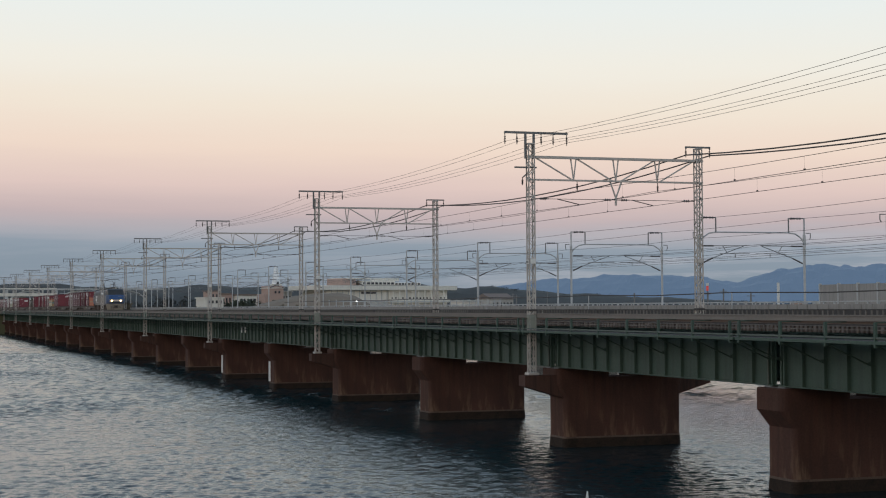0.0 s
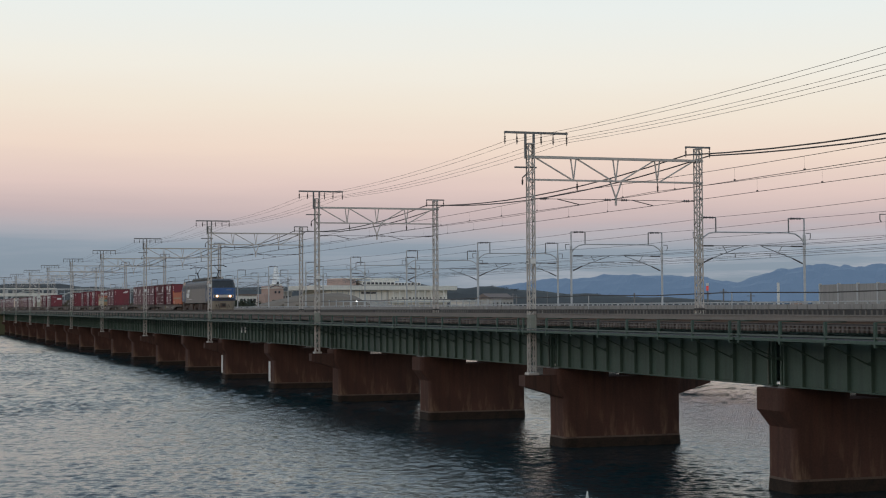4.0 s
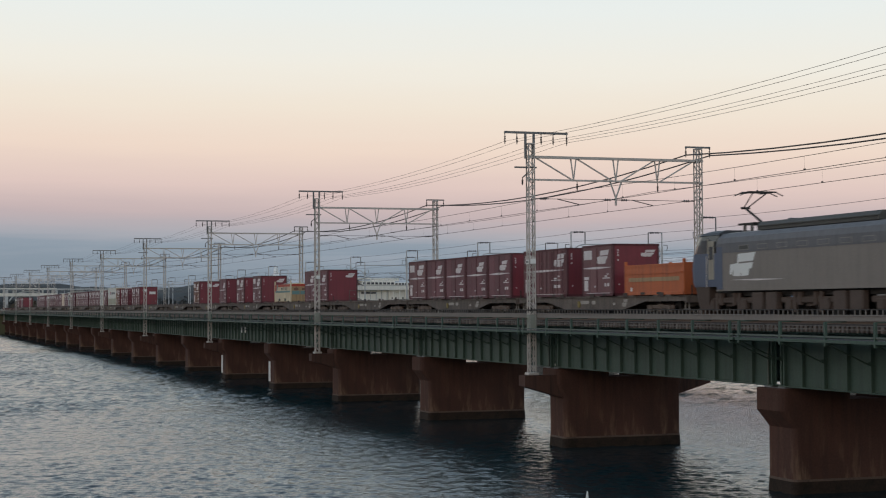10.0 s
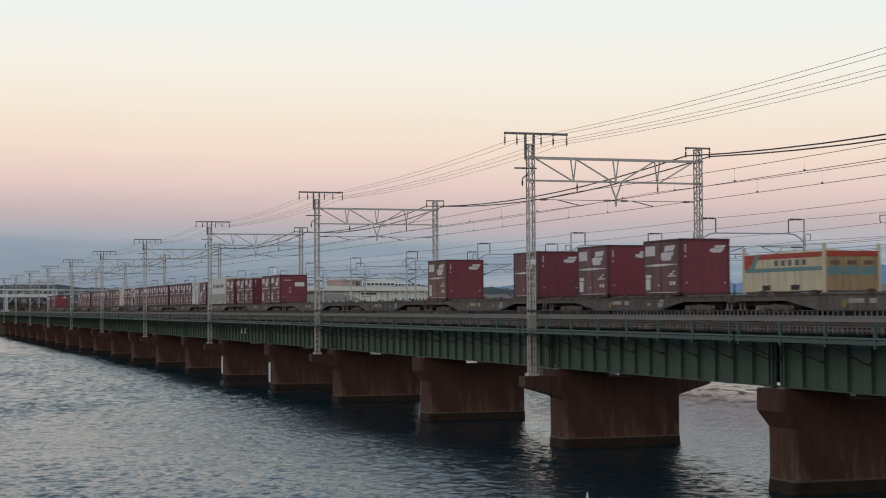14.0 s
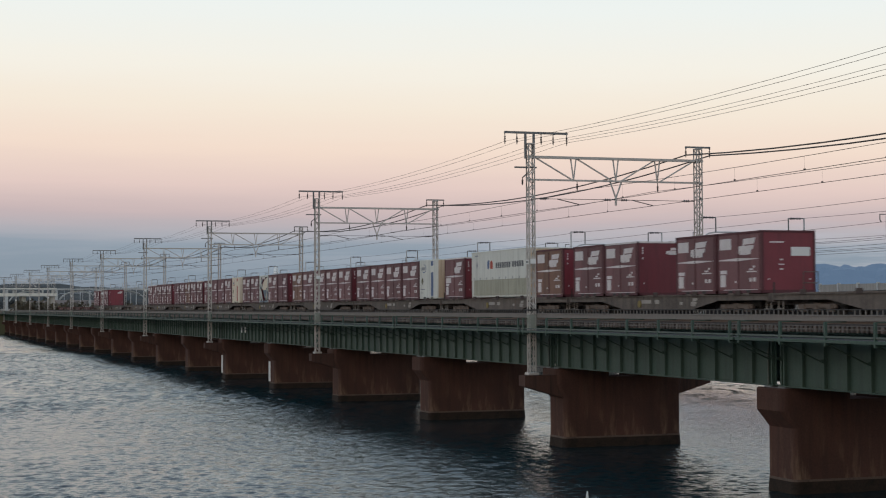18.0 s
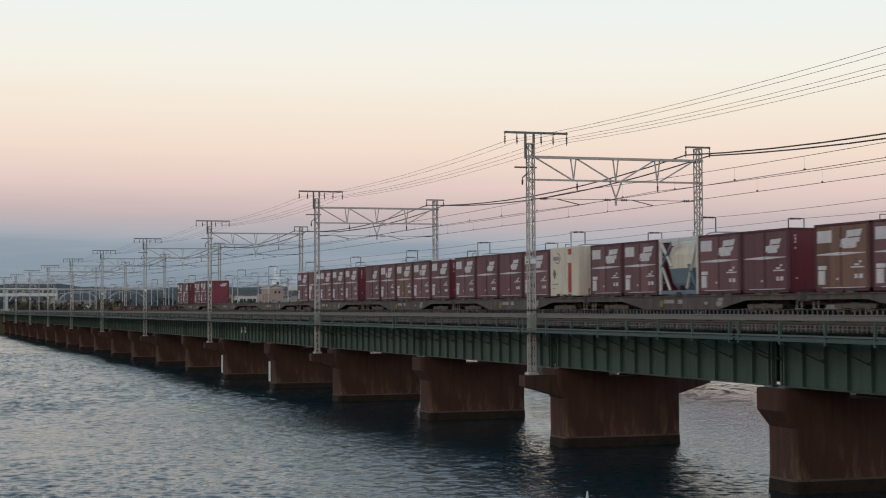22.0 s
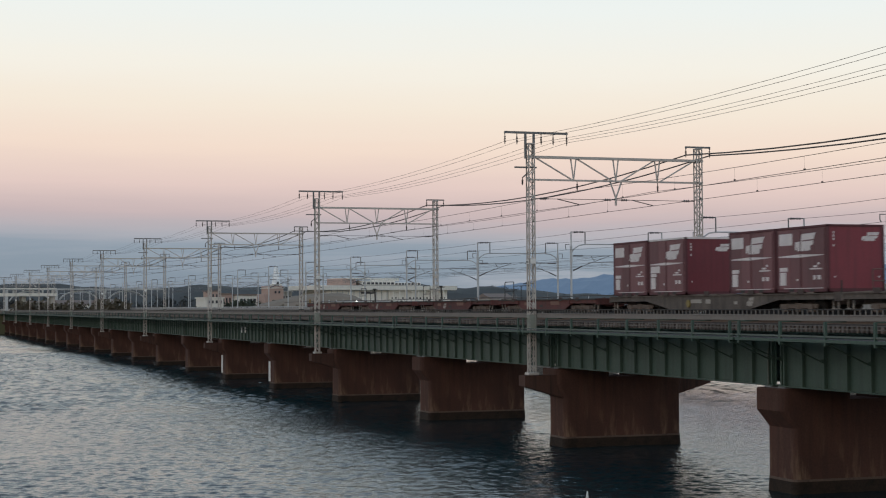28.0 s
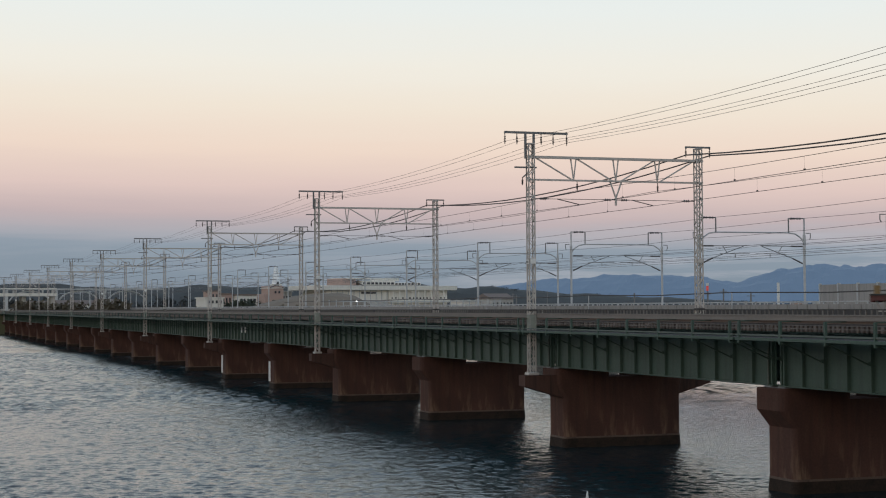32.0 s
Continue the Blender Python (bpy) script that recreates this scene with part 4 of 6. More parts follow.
def low_yellow():
    L, W, H = 6.06, 1.225, 1.60
    c = thing("tank_container", "low cream and yellow container with red and teal stripes", "freight container", "containers on the train")
    part("body", Mesh().span(-L + 0.03, -0.03, -W + 0.03, W - 0.03, 0.05, H - 0.05, 0.04), OLDCREAM, c)
    for s in (-1, 1):
        y = s * (W - 0.028)
        part("red_band", Mesh().span(-L + 0.05, -0.05, y - 0.006, y + 0.006, 1.34, 1.54), SCARLET, c, "red upper stripe")
        part("teal_band", Mesh().span(-L + 0.15, -0.05, y - 0.006, y + 0.006, 0.84, 0.99), TEAL, c, "teal stripe")
        part("red_corner", decals([[(-L + 0.06, y, 0.95), (-L + 0.45, y, 1.0), (-L + 0.9, y, 1.335), (-L + 0.06, y, 1.335)]], (0, s * 0.006, 0)), SCARLET, c, "red corner panel")
        part("slant_band", decals([[(-L + 0.5, y, 0.9), (-L + 0.8, y, 0.9), (-L + 1.3, y, 1.54), (-L + 0.95, y, 1.54)]], (0, s * 0.007, 0)), TEAL, c)
        part("lettering", decals([rect(-3.6 + i * 0.52, -3.36 + i * 0.52, 1.06, 1.28, lambda u, z: (u, y + s * 0.001, z)) for i in range(5)], (0, s * 0.006, 0)), DARKMARK, c, "unreadable dark lettering", kind="stuff")
        for x in (-L * 0.70, -L * 0.34):
            part("fork_pocket", Mesh().span(x - 0.32, x + 0.32, s * (W - 0.028) - 0.008, s * (W - 0.028) + 0.008, 0.12, 0.32), BLACK, c)
    for x, s in ((-L + 0.012, -1), (-0.012, 1)):
        part("end_wall", Mesh().span(x - 0.018, x + 0.018, -W + 0.06, W - 0.06, 0.08, H - 0.26), YELLOW, c, "yellow ribbed end wall")
        part("end_band", Mesh().span(x - 0.024, x + 0.024, -W + 0.06, W - 0.06, 0.66, 0.98), TEAL, c)
        part("end_top", Mesh().span(x - 0.022, x + 0.022, -W + 0.05, W - 0.05, H - 0.25, H - 0.04), SCARLET, c)
        for k in range(4):
            yy = -W + 0.12 + k * (2 * W - 0.24) / 3
            part("end_rib", Mesh().span(x - 0.035, x + 0.035, yy - 0.03, yy + 0.03, 0.08, H - 0.26), YELLOW, c)
        for k in range(3):
            yy = -0.72 + k * 0.72
            part("end_vent", Mesh().span(x - 0.027, x + 0.027, yy - 0.2, yy + 0.2, 1.04, 1.2), BROWN, c)
        for yy in (-W + 0.05, W - 0.05):
            part("corner_lug", Mesh().span(x - 0.07, x + 0.07, yy - 0.05, yy + 0.05, 0.0, H + 0.24, 0.01), OLDCREAM, c)
    for x in (-4.6, -3.0, -1.4):
        part("lid", Mesh().rod((x, 0, H - 0.06), (x, 0, H + 0.06), 0.32, 12), OLDCREAM, c)
        part("handrail", Mesh().span(x - 0.5, x + 0.5, -0.6, -0.56, H + 0.03, H + 0.06).span(x - 0.5, x - 0.47, -0.6, -0.56, H - 0.06, H + 0.05).span(x + 0.47, x + 0.5, -0.6, -0.56, H - 0.06, H + 0.05), GALV, c)
    return c


def long_white():
    L, W, H = 9.41, 1.24, 2.72
    c = thing("long_container", "long white container with grey-green lower curtain and rusty end", "freight container", "containers on the train")
    part("body", Mesh().span(-L + 0.02, -0.02, -W + 0.04, W - 0.04, 0.05, H - 0.03, 0.02), BOXWHITE, c)
    part("roof", Mesh().span(-L, 0, -W + 0.01, W - 0.01, H - 0.06, H, 0.015), BOXWHITE, c)
    for s in (-1, 1):
        y = s * (W - 0.03)
        part("upper_side", Mesh().span(-L + 0.08, -0.08, y - 0.012, y + 0.012, 1.12, H - 0.1), BOXWHITE, c)
        w = (L - 0.5) / 4
        for i in range(4):
            x0 = -L + 0.4 + i * w
            part("curtain_panel", Mesh().span(x0 + 0.015, x0 + w - 0.015, y - 0.015, y + 0.015, 0.16, 1.06, 0.008), BOXGREY, c, "grey-green curtain panel")
        part("middle_rail", Mesh().span(-L + 0.05, -0.05, y - 0.025, y + 0.025, 1.06, 1.13), BOXWHITE, c)
        for i in range(9):
            x0 = -L + 0.5 + i * (L - 1) / 8
            part("buckle", Mesh().span(x0 - 0.04, x0 + 0.04, y - 0.03, y + 0.03, 1.06, 1.2), GREYMARK, c)

        def put(u, z):
            return (-L + u if s < 0 else -u, y + s * 0.013, z)
        out = (0, s * 0.005, 0)
        part("mark", decals([[put(2.75, 1.72), put(3.0, 1.66), put(3.1, 2.16), put(2.92, 2.2), put(2.75, 2.08)]], out), NAVY, c, "navy mark")
        part("mark", decals([[put(3.2, 1.68), put(3.65, 1.68), put(3.65, 2.0), put(3.45, 2.18), put(3.2, 2.06)]], out), SCARLET, c, "red mark")
        bars = [rect(4.15 + i * 0.34, 4.40 + i * 0.34, 1.70, 2.02, put) for i in range(7)] + [rect(6.75 + i * 0.36, 7.02 + i * 0.36, 1.72, 2.04, put) for i in range(5)]
        part("name_bars", decals(bars, out), DARKMARK, c, "dark grey bars in place of lettering", kind="stuff")
        part("diamond", decals([[put(0.85, 1.95), put(1.0, 1.75), put(1.15, 1.95), put(1.0, 2.15)]], out), GREYMARK, c)
        part("top_vent", decals([rect(0.6, 1.2, 2.44, 2.52, put)], out), GREYMARK, c)
    for x in (-L + 0.01, -0.01):
        part("end_wall", Mesh().span(x - 0.02, x + 0.02, -W + 0.06, W - 0.06, 0.06, H - 0.08), RUSTY_END, c, "rust-streaked end wall")
    return c


def small_white(label, stripe, dirty):
    c = thing("container", label, "freight container", "containers on the train")
    L, W, H = 3.715, 1.225, 2.55
    body = CREAM if dirty else BOXWHITE
    part("body", Mesh().span(-L, 0, -W + 0.02, W - 0.02, 0.03, H, 0.025), body, c)
    for s in (-1, 1):
        y = s * (W - 0.018)
        for i in range(4):
            x0 = -L + 0.06 + i * (L - 0.12) / 4
            part("side_panel", Mesh().span(x0 + 0.01, x0 + (L - 0.12) / 4 - 0.01, y - 0.012, y + 0.012, 0.12, H - 0.08, 0.008), body, c)
        part("colour_stripe", Mesh().span(-1.30, -0.86, y - 0.016, y + 0.016, 0.2, 1.72), stripe, c, "upright colour stripe")
        part("vent", Mesh().span(-1.30, -0.86, y - 0.018, y + 0.018, 2.14, 2.44), stripe, c)

        def put(u, z):
            return (-L + u if s < 0 else -u, y + s * 0.013, z)
        out = (0, s * 0.005, 0)
        part("diamond", decals([[put(0.4, 1.18), put(0.62, 0.9), put(0.84, 1.18), put(0.62, 1.46)]], out), OLIVE, c, "olive diamond mark")
        ring = [(1.0 + 0.42 * math.cos(a), 1.98 + 0.28 * math.sin(a)) for a in np.linspace(-2.4, 1.6, 12)]
        part("arc_mark", decals([[put(a[0], a[1]), put(b[0], b[1]), put(b[0] * 0.84 + 0.16, b[1] * 0.84 + 0.317), put(a[0] * 0.84 + 0.16, a[1] * 0.84 + 0.317)] for a, b in zip(ring, ring[1:])], out), stripe, c, "curved mark")
        part("marking", decals([rect(0.45, 1.2, 1.88, 2.08, put), rect(0.3, 1.1, 0.62, 0.68, put), rect(0.3, 0.75, 0.4, 0.44, put)], out), GREYMARK, c, kind="stuff")
        for x in (-2.6, -1.1):
            part("fork_pocket", Mesh().span(x - 0.2, x + 0.2, s * W - 0.006, s * W + 0.006, 0.04, 0.14), BLACK, c)
    for x in (-L - 0.004, 0.004):
        part("end_wall", Mesh().span(x - 0.006, x + 0.006, -W + 0.08, W - 0.08, 0.1, H - 0.08), CREAM if dirty else RUSTY_END, c)
    return c


def tank_frame():
    c = thing("tank_container", "white framed tank container with cream and blue-grey vessel", "tank container", "containers on the train")
    L, W, H = 3.715, 1.225, 2.5
    for x in (-L + 0.06, -0.06):
        for y in (-W + 0.06, W - 0.06):
            part("corner_post", Mesh().span(x - 0.06, x + 0.06, y - 0.06, y + 0.06, 0, H, 0.01), BOXWHITE, c)
        for z in (0.08, H - 0.08):
            part("end_rail", Mesh().span(x - 0.05, x + 0.05, -W + 0.12, W - 0.12, z - 0.07, z + 0.07), BOXWHITE, c)
    for s in (-1, 1):
        y = s * (W - 0.06)
        for z in (0.1, H - 0.09):
            part("side_rail", Mesh().span(-L + 0.12, -0.12, y - 0.05, y + 0.05, z - 0.08, z + 0.08), TANKBLUE if z < 1 else BOXWHITE, c)
        for a, b in (((-L + 0.15, y, H - 0.2), (-L + 1.1, y, 1.25)), ((-L + 0.15, y, 1.2), (-L + 1.2, y, H - 0.2)), ((-L + 0.15, y, 1.3), (-L + 1.0, y, 0.2)), ((-0.15, y, H - 0.2), (-1.1, y, 0.25)), ((-0.15, y, 0.2), (-0.95, y, 1.3))):
            part("brace", Mesh().bar(a, b, 0.09, 0.09), BOXWHITE if a[2] > 1.25 else TANKBLUE, c)
        part("plate", Mesh().span(-2.4, -1.9, y - 0.07, y + 0.07, 2.15, 2.34), DECAL, c)

    def bent(v):
        return math.copysign(abs(v) ** 0.45, v)

    def oval(z, rx, ry, x=-L / 2 - 0.02):
        return [(x + rx * bent(math.cos(2 * math.pi * i / 28)), ry * bent(math.sin(2 * math.pi * i / 28)), z) for i in range(28)]
    part("vessel", Mesh().loft([oval(1.15, 1.62, 1.10), oval(1.75, 1.62, 1.10), oval(2.1, 1.45, 1.0), oval(2.32, 1.1, 0.75), oval(2.4, 0.6, 0.4)]), CREAM, c, "cream rounded tank top")
    part("hopper", Mesh().loft([oval(0.18, 1.0, 0.85), oval(0.5, 1.35, 1.0), oval(1.15, 1.61, 1.095)]), TANKBLUE, c, "blue-grey tank bottom")
    part("outlet", Mesh().rod((-L / 2, -W + 0.1, 0.3), (-L / 2, W - 0.1, 0.3), 0.1, 10), BLACK, c)
    return c


PROTO["orange"], PROTO["yellow"], PROTO["long"] = low_orange(), low_yellow(), long_white()
PROTO["white"] = small_white("white insulated container with an upright blue stripe", NAVY, False)
PROTO["cream"] = small_white("cream insulated container with an upright orange stripe", SCARLET, True)
PROTO["tank"] = tank_frame()


# ---- wagons ----
def bogie(parent, x):
    b = part("bogie", Mesh().span(x - 1.35, x + 1.35, -1.02, -0.92, 0.40, 0.58, 0.03).span(x - 1.35, x + 1.35, 0.92, 1.02, 0.40, 0.58, 0.03).span(x - 0.25, x + 0.25, -1.0, 1.0, 0.35, 0.62), BOGIE, parent)
    for dx in (-0.95, 0.95):
        for y in (-0.56, 0.56):
            part("wheel", Mesh().rod((x + dx, y - 0.065, 0.405), (x + dx, y + 0.065, 0.405), 0.405, 20), BLACK, b)
        part("axle", Mesh().rod((x + dx, -1.0, 0.405), (x + dx, 1.0, 0.405), 0.07, 8), BLACK, b)
        for y in (-0.98, 0.98):
            part("axle_box", Mesh().span(x + dx - 0.17, x + dx + 0.17, y - 0.11, y + 0.11, 0.26, 0.56, 0.03), BOGIE, b)
    for y in (-0.98, 0.98):
        part("spring", Mesh().rod((x, y, 0.28), (x, y, 0.52), 0.13, 10), BOGIE, b)
    return b


def build_wagon(mat):
    w = thing("flat_wagon", "grey dusty container flat wagon with deep side sills", "railway wagon", "wagons of the freight train")
    x0, x1 = -19.42, 0.46
    for s in (-1, 1):
        y = s * 1.16
        sill = Mesh().prism([(x0, 0.97), (x1, 0.97), (x1, 0.74), (-3.6, 0.74), (-5.9, 0.38), (-13.1, 0.38), (-15.4, 0.74), (x0, 0.74)], "y", y - 0.05, y + 0.05)
        part("side_sill", sill, mat, w)
        part("sill_flange", Mesh().span(x0, x1, y - 0.10, y + 0.10, 0.945, 0.975), mat, w)
        for xx, ww in ((-7.0, 0.26), (-9.4, 0.42)):
            part("side_plate", Mesh().span(xx - ww / 2, xx + ww / 2, s * 1.215 - 0.007, s * 1.215 + 0.007, 0.62 if xx < -8 else 0.58, 0.80 if xx < -8 else 0.70), PLATE, w, "faded white plate")
        pl = []
        logo(pl, -6.1, 0.50, 0.62, 0.36, lambda u, z: (u, s * 1.212, z))
        part("mark", decals(pl, (0, s * 0.006, 0)), PLATE, w, "faded white block mark")
        part("dust_panel", decals([rect(-11.0, -10.0, 0.64, 0.80, lambda u, z: (u, s * 1.212, z))], (0, s * 0.005, 0)), PLATE, w, "faded pale lettering panel")
        part("brake_wheel", Mesh().rod((-11.2, s * 1.205, 0.62), (-11.2, s * 1.25, 0.62), 0.17, 14), DULLYELLOW, w, "yellow brake wheel")
        for i in range(5):
            xx = -1.85 - i * SLOT
            part("twist_lock", Mesh().span(xx - 0.85, xx + 0.85, s * 1.12 - 0.06, s * 1.12 + 0.06, 0.95, 0.99).span(xx - 0.85, xx - 0.40, s * 1.12 - 0.12, s * 1.12 + 0.12, 0.95, 1.03, 0.02).span(xx + 0.40, xx + 0.85, s * 1.12 - 0.12, s * 1.12 + 0.12, 0.95, 1.03, 0.02), BOGIE, w)
            part("deck_lock", Mesh().span(xx - 0.22, xx + 0.22, s * 1.245 - 0.018, s * 1.245 + 0.018, 0.93, 1.14, 0.01), DARKLOCK, w, "grimy folding deck lock")
    part("deck_plate", Mesh().span(x0 + 0.3, x1 - 0.3, -0.95, 0.95, 0.957, 1.022, 0.01), BOGIE, w, "grimy deck plating")
    part("centre_sill", Mesh().span(x0, x1, -0.3, 0.3, 0.55, 0.93), mat, w)
    beams = Mesh()
    for i in range(9):
        xx = x0 + 0.3 + i * (x1 - x0 - 0.6) / 8
        beams.span(xx - 0.16, xx + 0.16, -1.1, 1.1, 0.80, 0.955)
    part("cross_beams", beams, mat, w)
    for xx, s in ((x0, -1), (x1, 1)):
        part("end_beam", Mesh().span(xx - 0.06, xx + 0.06, -1.2, 1.2, 0.68, 0.99), mat, w)
        part("coupler", Mesh().span(min(xx, xx + s * 0.3), max(xx, xx + s * 0.3), -0.12, 0.12, 0.70, 0.94, 0.03), BLACK, w)
        for y in (-1.0, 1.0):
            part("step", Mesh().bar((xx - s * 0.08, y, 0.72), (xx - s * 0.08, y, 0.36), 0.04).bar((xx - s * 0.42, y, 0.72), (xx - s * 0.42, y, 0.36), 0.04).span(xx - s * 0.08, xx - s * 0.42, y - 0.1, y + 0.1, 0.36, 0.40), PLATE, w, "pale foot step")
    for xx in (-2.45, -16.55):
        bogie(w, xx)
    for s in (-1, 1):
        part("equipment_box", Mesh().span(-8.6, -7.6, s * 0.55 - 0.25, s * 0.55 + 0.25, 0.32, 0.62, 0.03).rod((-10.4, s * 0.5, 0.5), (-12.0, s * 0.5, 0.5), 0.17, 12), BOGIE, w)
    y0, y1, r = 0.45, 1.12, 0.02
    part("end_hoop", Mesh().path([(0.42, y0, 0.97), (0.42, y0, 1.86), (0.42, y1, 1.86), (0.42, y1, 0.97)], r).rod((0.42, y0, 1.42), (0.42, y1, 1.42), r, 6), FRAME, w, "thin end hand rail")
    part("brake_stand", Mesh().rod((0.36, -0.85, 0.97), (0.36, -0.85, 1.45), 0.03, 6), BLACK, w)
    return w


def build_short(hoop):
    """An empty short wagon, its front at x = 0; hoop: with the hoop rail and brake post at its rear."""
    w = thing("flat_wagon", "short rusty red-oxide flat wagon, empty, with a hoop rail" if hoop else "short rusty red-oxide flat wagon, empty, with ochre end posts", "railway wagon", "wagons of the freight train")
    x0, x1, top = -13.75, -0.1, 0.91
    for s in (-1, 1):
        y = s * 1.16
        part("side_sill", Mesh().prism([(x0, top), (x1, top), (x1, 0.68), (x1 - 3.1, 0.68), (x1 - 4.1, 0.34), (x0 + 3.9, 0.34), (x0 + 2.9, 0.68), (x0, 0.68)], "y", y - 0.05, y + 0.05), RUST, w)
        part("sill_flange", Mesh().span(x0, x1, y - 0.10, y + 0.10, top - 0.05, top + 0.005), BLACK, w, "grimy dark top flange")
        face = s * 1.212
        pl = []
        logo(pl, -8.6, 0.44, 0.62, 0.32, lambda u, z: (u, face, z))
        part("mark", decals(pl, (0, s * 0.006, 0)), PLATE, w, "faded white block mark")
        part("side_plate", decals([rect(-9.7, -9.1, 0.60, 0.76, lambda u, z: (u, face, z)), rect(-6.0, -4.8, 0.62, 0.80, lambda u, z: (u, face, z))], (0, s * 0.005, 0)), BROWN, w, "dull lettering panels", kind="stuff")
        part("hand_hole", decals([[(-7.3 + 0.26 * math.cos(k * math.pi / 6), face, 0.56 + 0.07 * math.sin(k * math.pi / 6)) for k in range(12)]], (0, s * 0.004, 0)), BLACK, w, "dark oval hand hole")
        for xx in (-2.4, -4.6, -9.2, -11.4):
            part("deck_lock", Mesh().span(xx - 0.20, xx + 0.20, s * 1.235 - 0.02, s * 1.235 + 0.02, 0.80, 0.99, 0.01), DARKLOCK, w, "grimy folding deck lock")
        for xx in (-3.4, -10.6):
            part("sill_rib", Mesh().span(xx - 0.05, xx + 0.05, s * 1.24 - 0.03, s * 1.24 + 0.03, 0.66, top - 0.05), RUST, w)
    part("deck_plate", Mesh().span(x0 + 0.2, x1 - 0.2, -1.05, 1.05, top - 0.03, top + 0.012, 0.01), BOGIE, w, "grimy deck plating")
    part("centre_sill", Mesh().span(x0, x1, -0.3, 0.3, 0.52, top - 0.04), RUST, w)
    for xx, e in ((x0, -1), (x1, 1)):
        part("end_beam", Mesh().span(xx - 0.06, xx + 0.06, -1.2, 1.2, 0.62, top + 0.01), RUST, w)
        part("coupler", Mesh().span(min(xx, xx + e * 0.45), max(xx, xx + e * 0.45), -0.12, 0.12, 0.66, 0.90, 0.03), BLACK, w)
        for y in (-1.02, 1.02):
            part("step", Mesh().bar((xx - e * 0.08, y, 0.66), (xx - e * 0.30, y, 0.30), 0.045).bar((xx - e * 0.55, y, 0.66), (xx - e * 0.75, y, 0.30), 0.045).span(xx - e * 0.28, xx - e * 0.78, y - 0.1, y + 0.1, 0.28, 0.32), PLATE, w, "pale foot step")
    for xx in (x1 - 2.25, x0 + 2.25):
        bogie(w, xx)
    for s in (-1, 1):
        part("equipment_box", Mesh().span(-7.9, -6.9, s * 0.6 - 0.25, s * 0.6 + 0.25, 0.28, 0.56, 0.03).rod((-5.2, s * 0.5, 0.45), (-6.6, s * 0.5, 0.45), 0.16, 12), BOGIE, w)
    y, r = -0.95, 0.024
    if hoop:
        h0, h1 = x0 + 0.35, x0 + 1.75
        part("hoop_rail", Mesh().path([(h0, y, 0.9), (h0, y, 1.84), (h0 + 0.08, y, 1.92), (h1 - 0.08, y, 1.92), (h1, y, 1.84), (h1, y, 0.9)], r).rod((h0, y, 1.38), (h1, y, 1.38), r, 6), BLACK, w, "dark tubular hoop rail")
        part("hand_bar", Mesh().rod((h1, y, 1.68), (x0 + 4.1, y, 1.68), 0.022, 6).rod((h1 + 1.15, y, 0.9), (h1 + 1.15, y, 1.68), 0.022, 6), BLACK, w)
        part("brake_post", Mesh().rod((x0 + 4.15, y, 0.9), (x0 + 3.95, y, 1.78), 0.055, 8).span(x0 + 3.5, x0 + 4.4, y - 0.12, y + 0.12, 1.77, 1.81).rod((x0 + 3.95, y, 1.78), (x0 + 3.95, y, 1.88), 0.12, 10), BLACK, w, "black brake post with a hand wheel")
    else:
        for xx in (x0 + 0.14, x0 + 3.2):
            part("end_post", Mesh().span(xx - 0.12, xx + 0.12, -1.10, -0.96, 0.9, 1.22, 0.02), OCHRE, w, "dull ochre stub post")
    return w


GREY_WAGON = build_wagon(FRAME)

LOADS = {
    1: [("orange", -0.30), ("a", 7.05), ("t", 12.72)],
    2: [("b", 0), ("b", 1), ("b", 2), ("b", 3), ("a", 4)],
    3: [], 4: [("b", 0), ("b", 1), ("yellow", 12.72)],
    5: [("a", 1), ("a", 3)], 6: [("b", 0), ("n", 4)], 7: [], 8: [],
    9: [("f", 0), ("g", 1), ("c", 3), ("a", 4)],
    10: [("n", 0), ("long", 4.62), ("e", 4)],
    11: [("white", 0), ("a", 1), ("a", 2), ("a", 3), ("a", 4)],
    12: [("a", 0), ("a", 1), ("a", 2), ("a", 3), ("n", 4)],
    13: [("b", 0), ("a", 1), ("tank", 2), ("a", 3), ("a", 4)],
    14: [("cream", 0), ("g", 1), ("b", 2), ("b", 3), ("a", 4)],
    15: [("c", 0), ("g", 1), ("n", 2), ("g", 3), ("b", 4)],
    16: [("a", 0), ("a", 1), ("a", 2), ("e", 3), ("c", 4)],
    17: [], 18: [], 19: [("g", 0), ("g", 1), ("e", 3), ("a", 4)],
}
SHIFT = {2: -0.27, 4: 0.17, 9: 0.17, 10: 0.21, 11: 0.18, 12: 0.2, 13: -0.18, 14: -0.31, 15: 0.13, 16: -0.37, 19: 0.07}
used = set()


def next_of(proto, key):
    """The prototype itself the first time, then copies of it."""
    if key in used:
        return copy_thing(proto, Matrix())
    used.add(key)
    return proto


for k, load in LOADS.items():
    base = -(k - 1) * WAGON
    w = next_of(GREY_WAGON, "grey")
    w.location.z = RAIL_Z
    movers.append((w, base + SHIFT.get(k, 0) * 0.5))
    for kind, at in load:
        c = next_of(PROTO[kind], kind)
        c.location.z = CONT_Z + 0.042
        along = at * SLOT if isinstance(at, int) else at
        movers.append((c, base + SHIFT.get(k, 0) - along))
SHORT_HOOP, SHORT_LAST = build_short(True), build_short(False)
for i in range(4):
    w = SHORT_LAST if i == 3 else next_of(SHORT_HOOP, "short")
    w.location.z = RAIL_Z
    movers.append((w, -388.1 - i * 14.98))
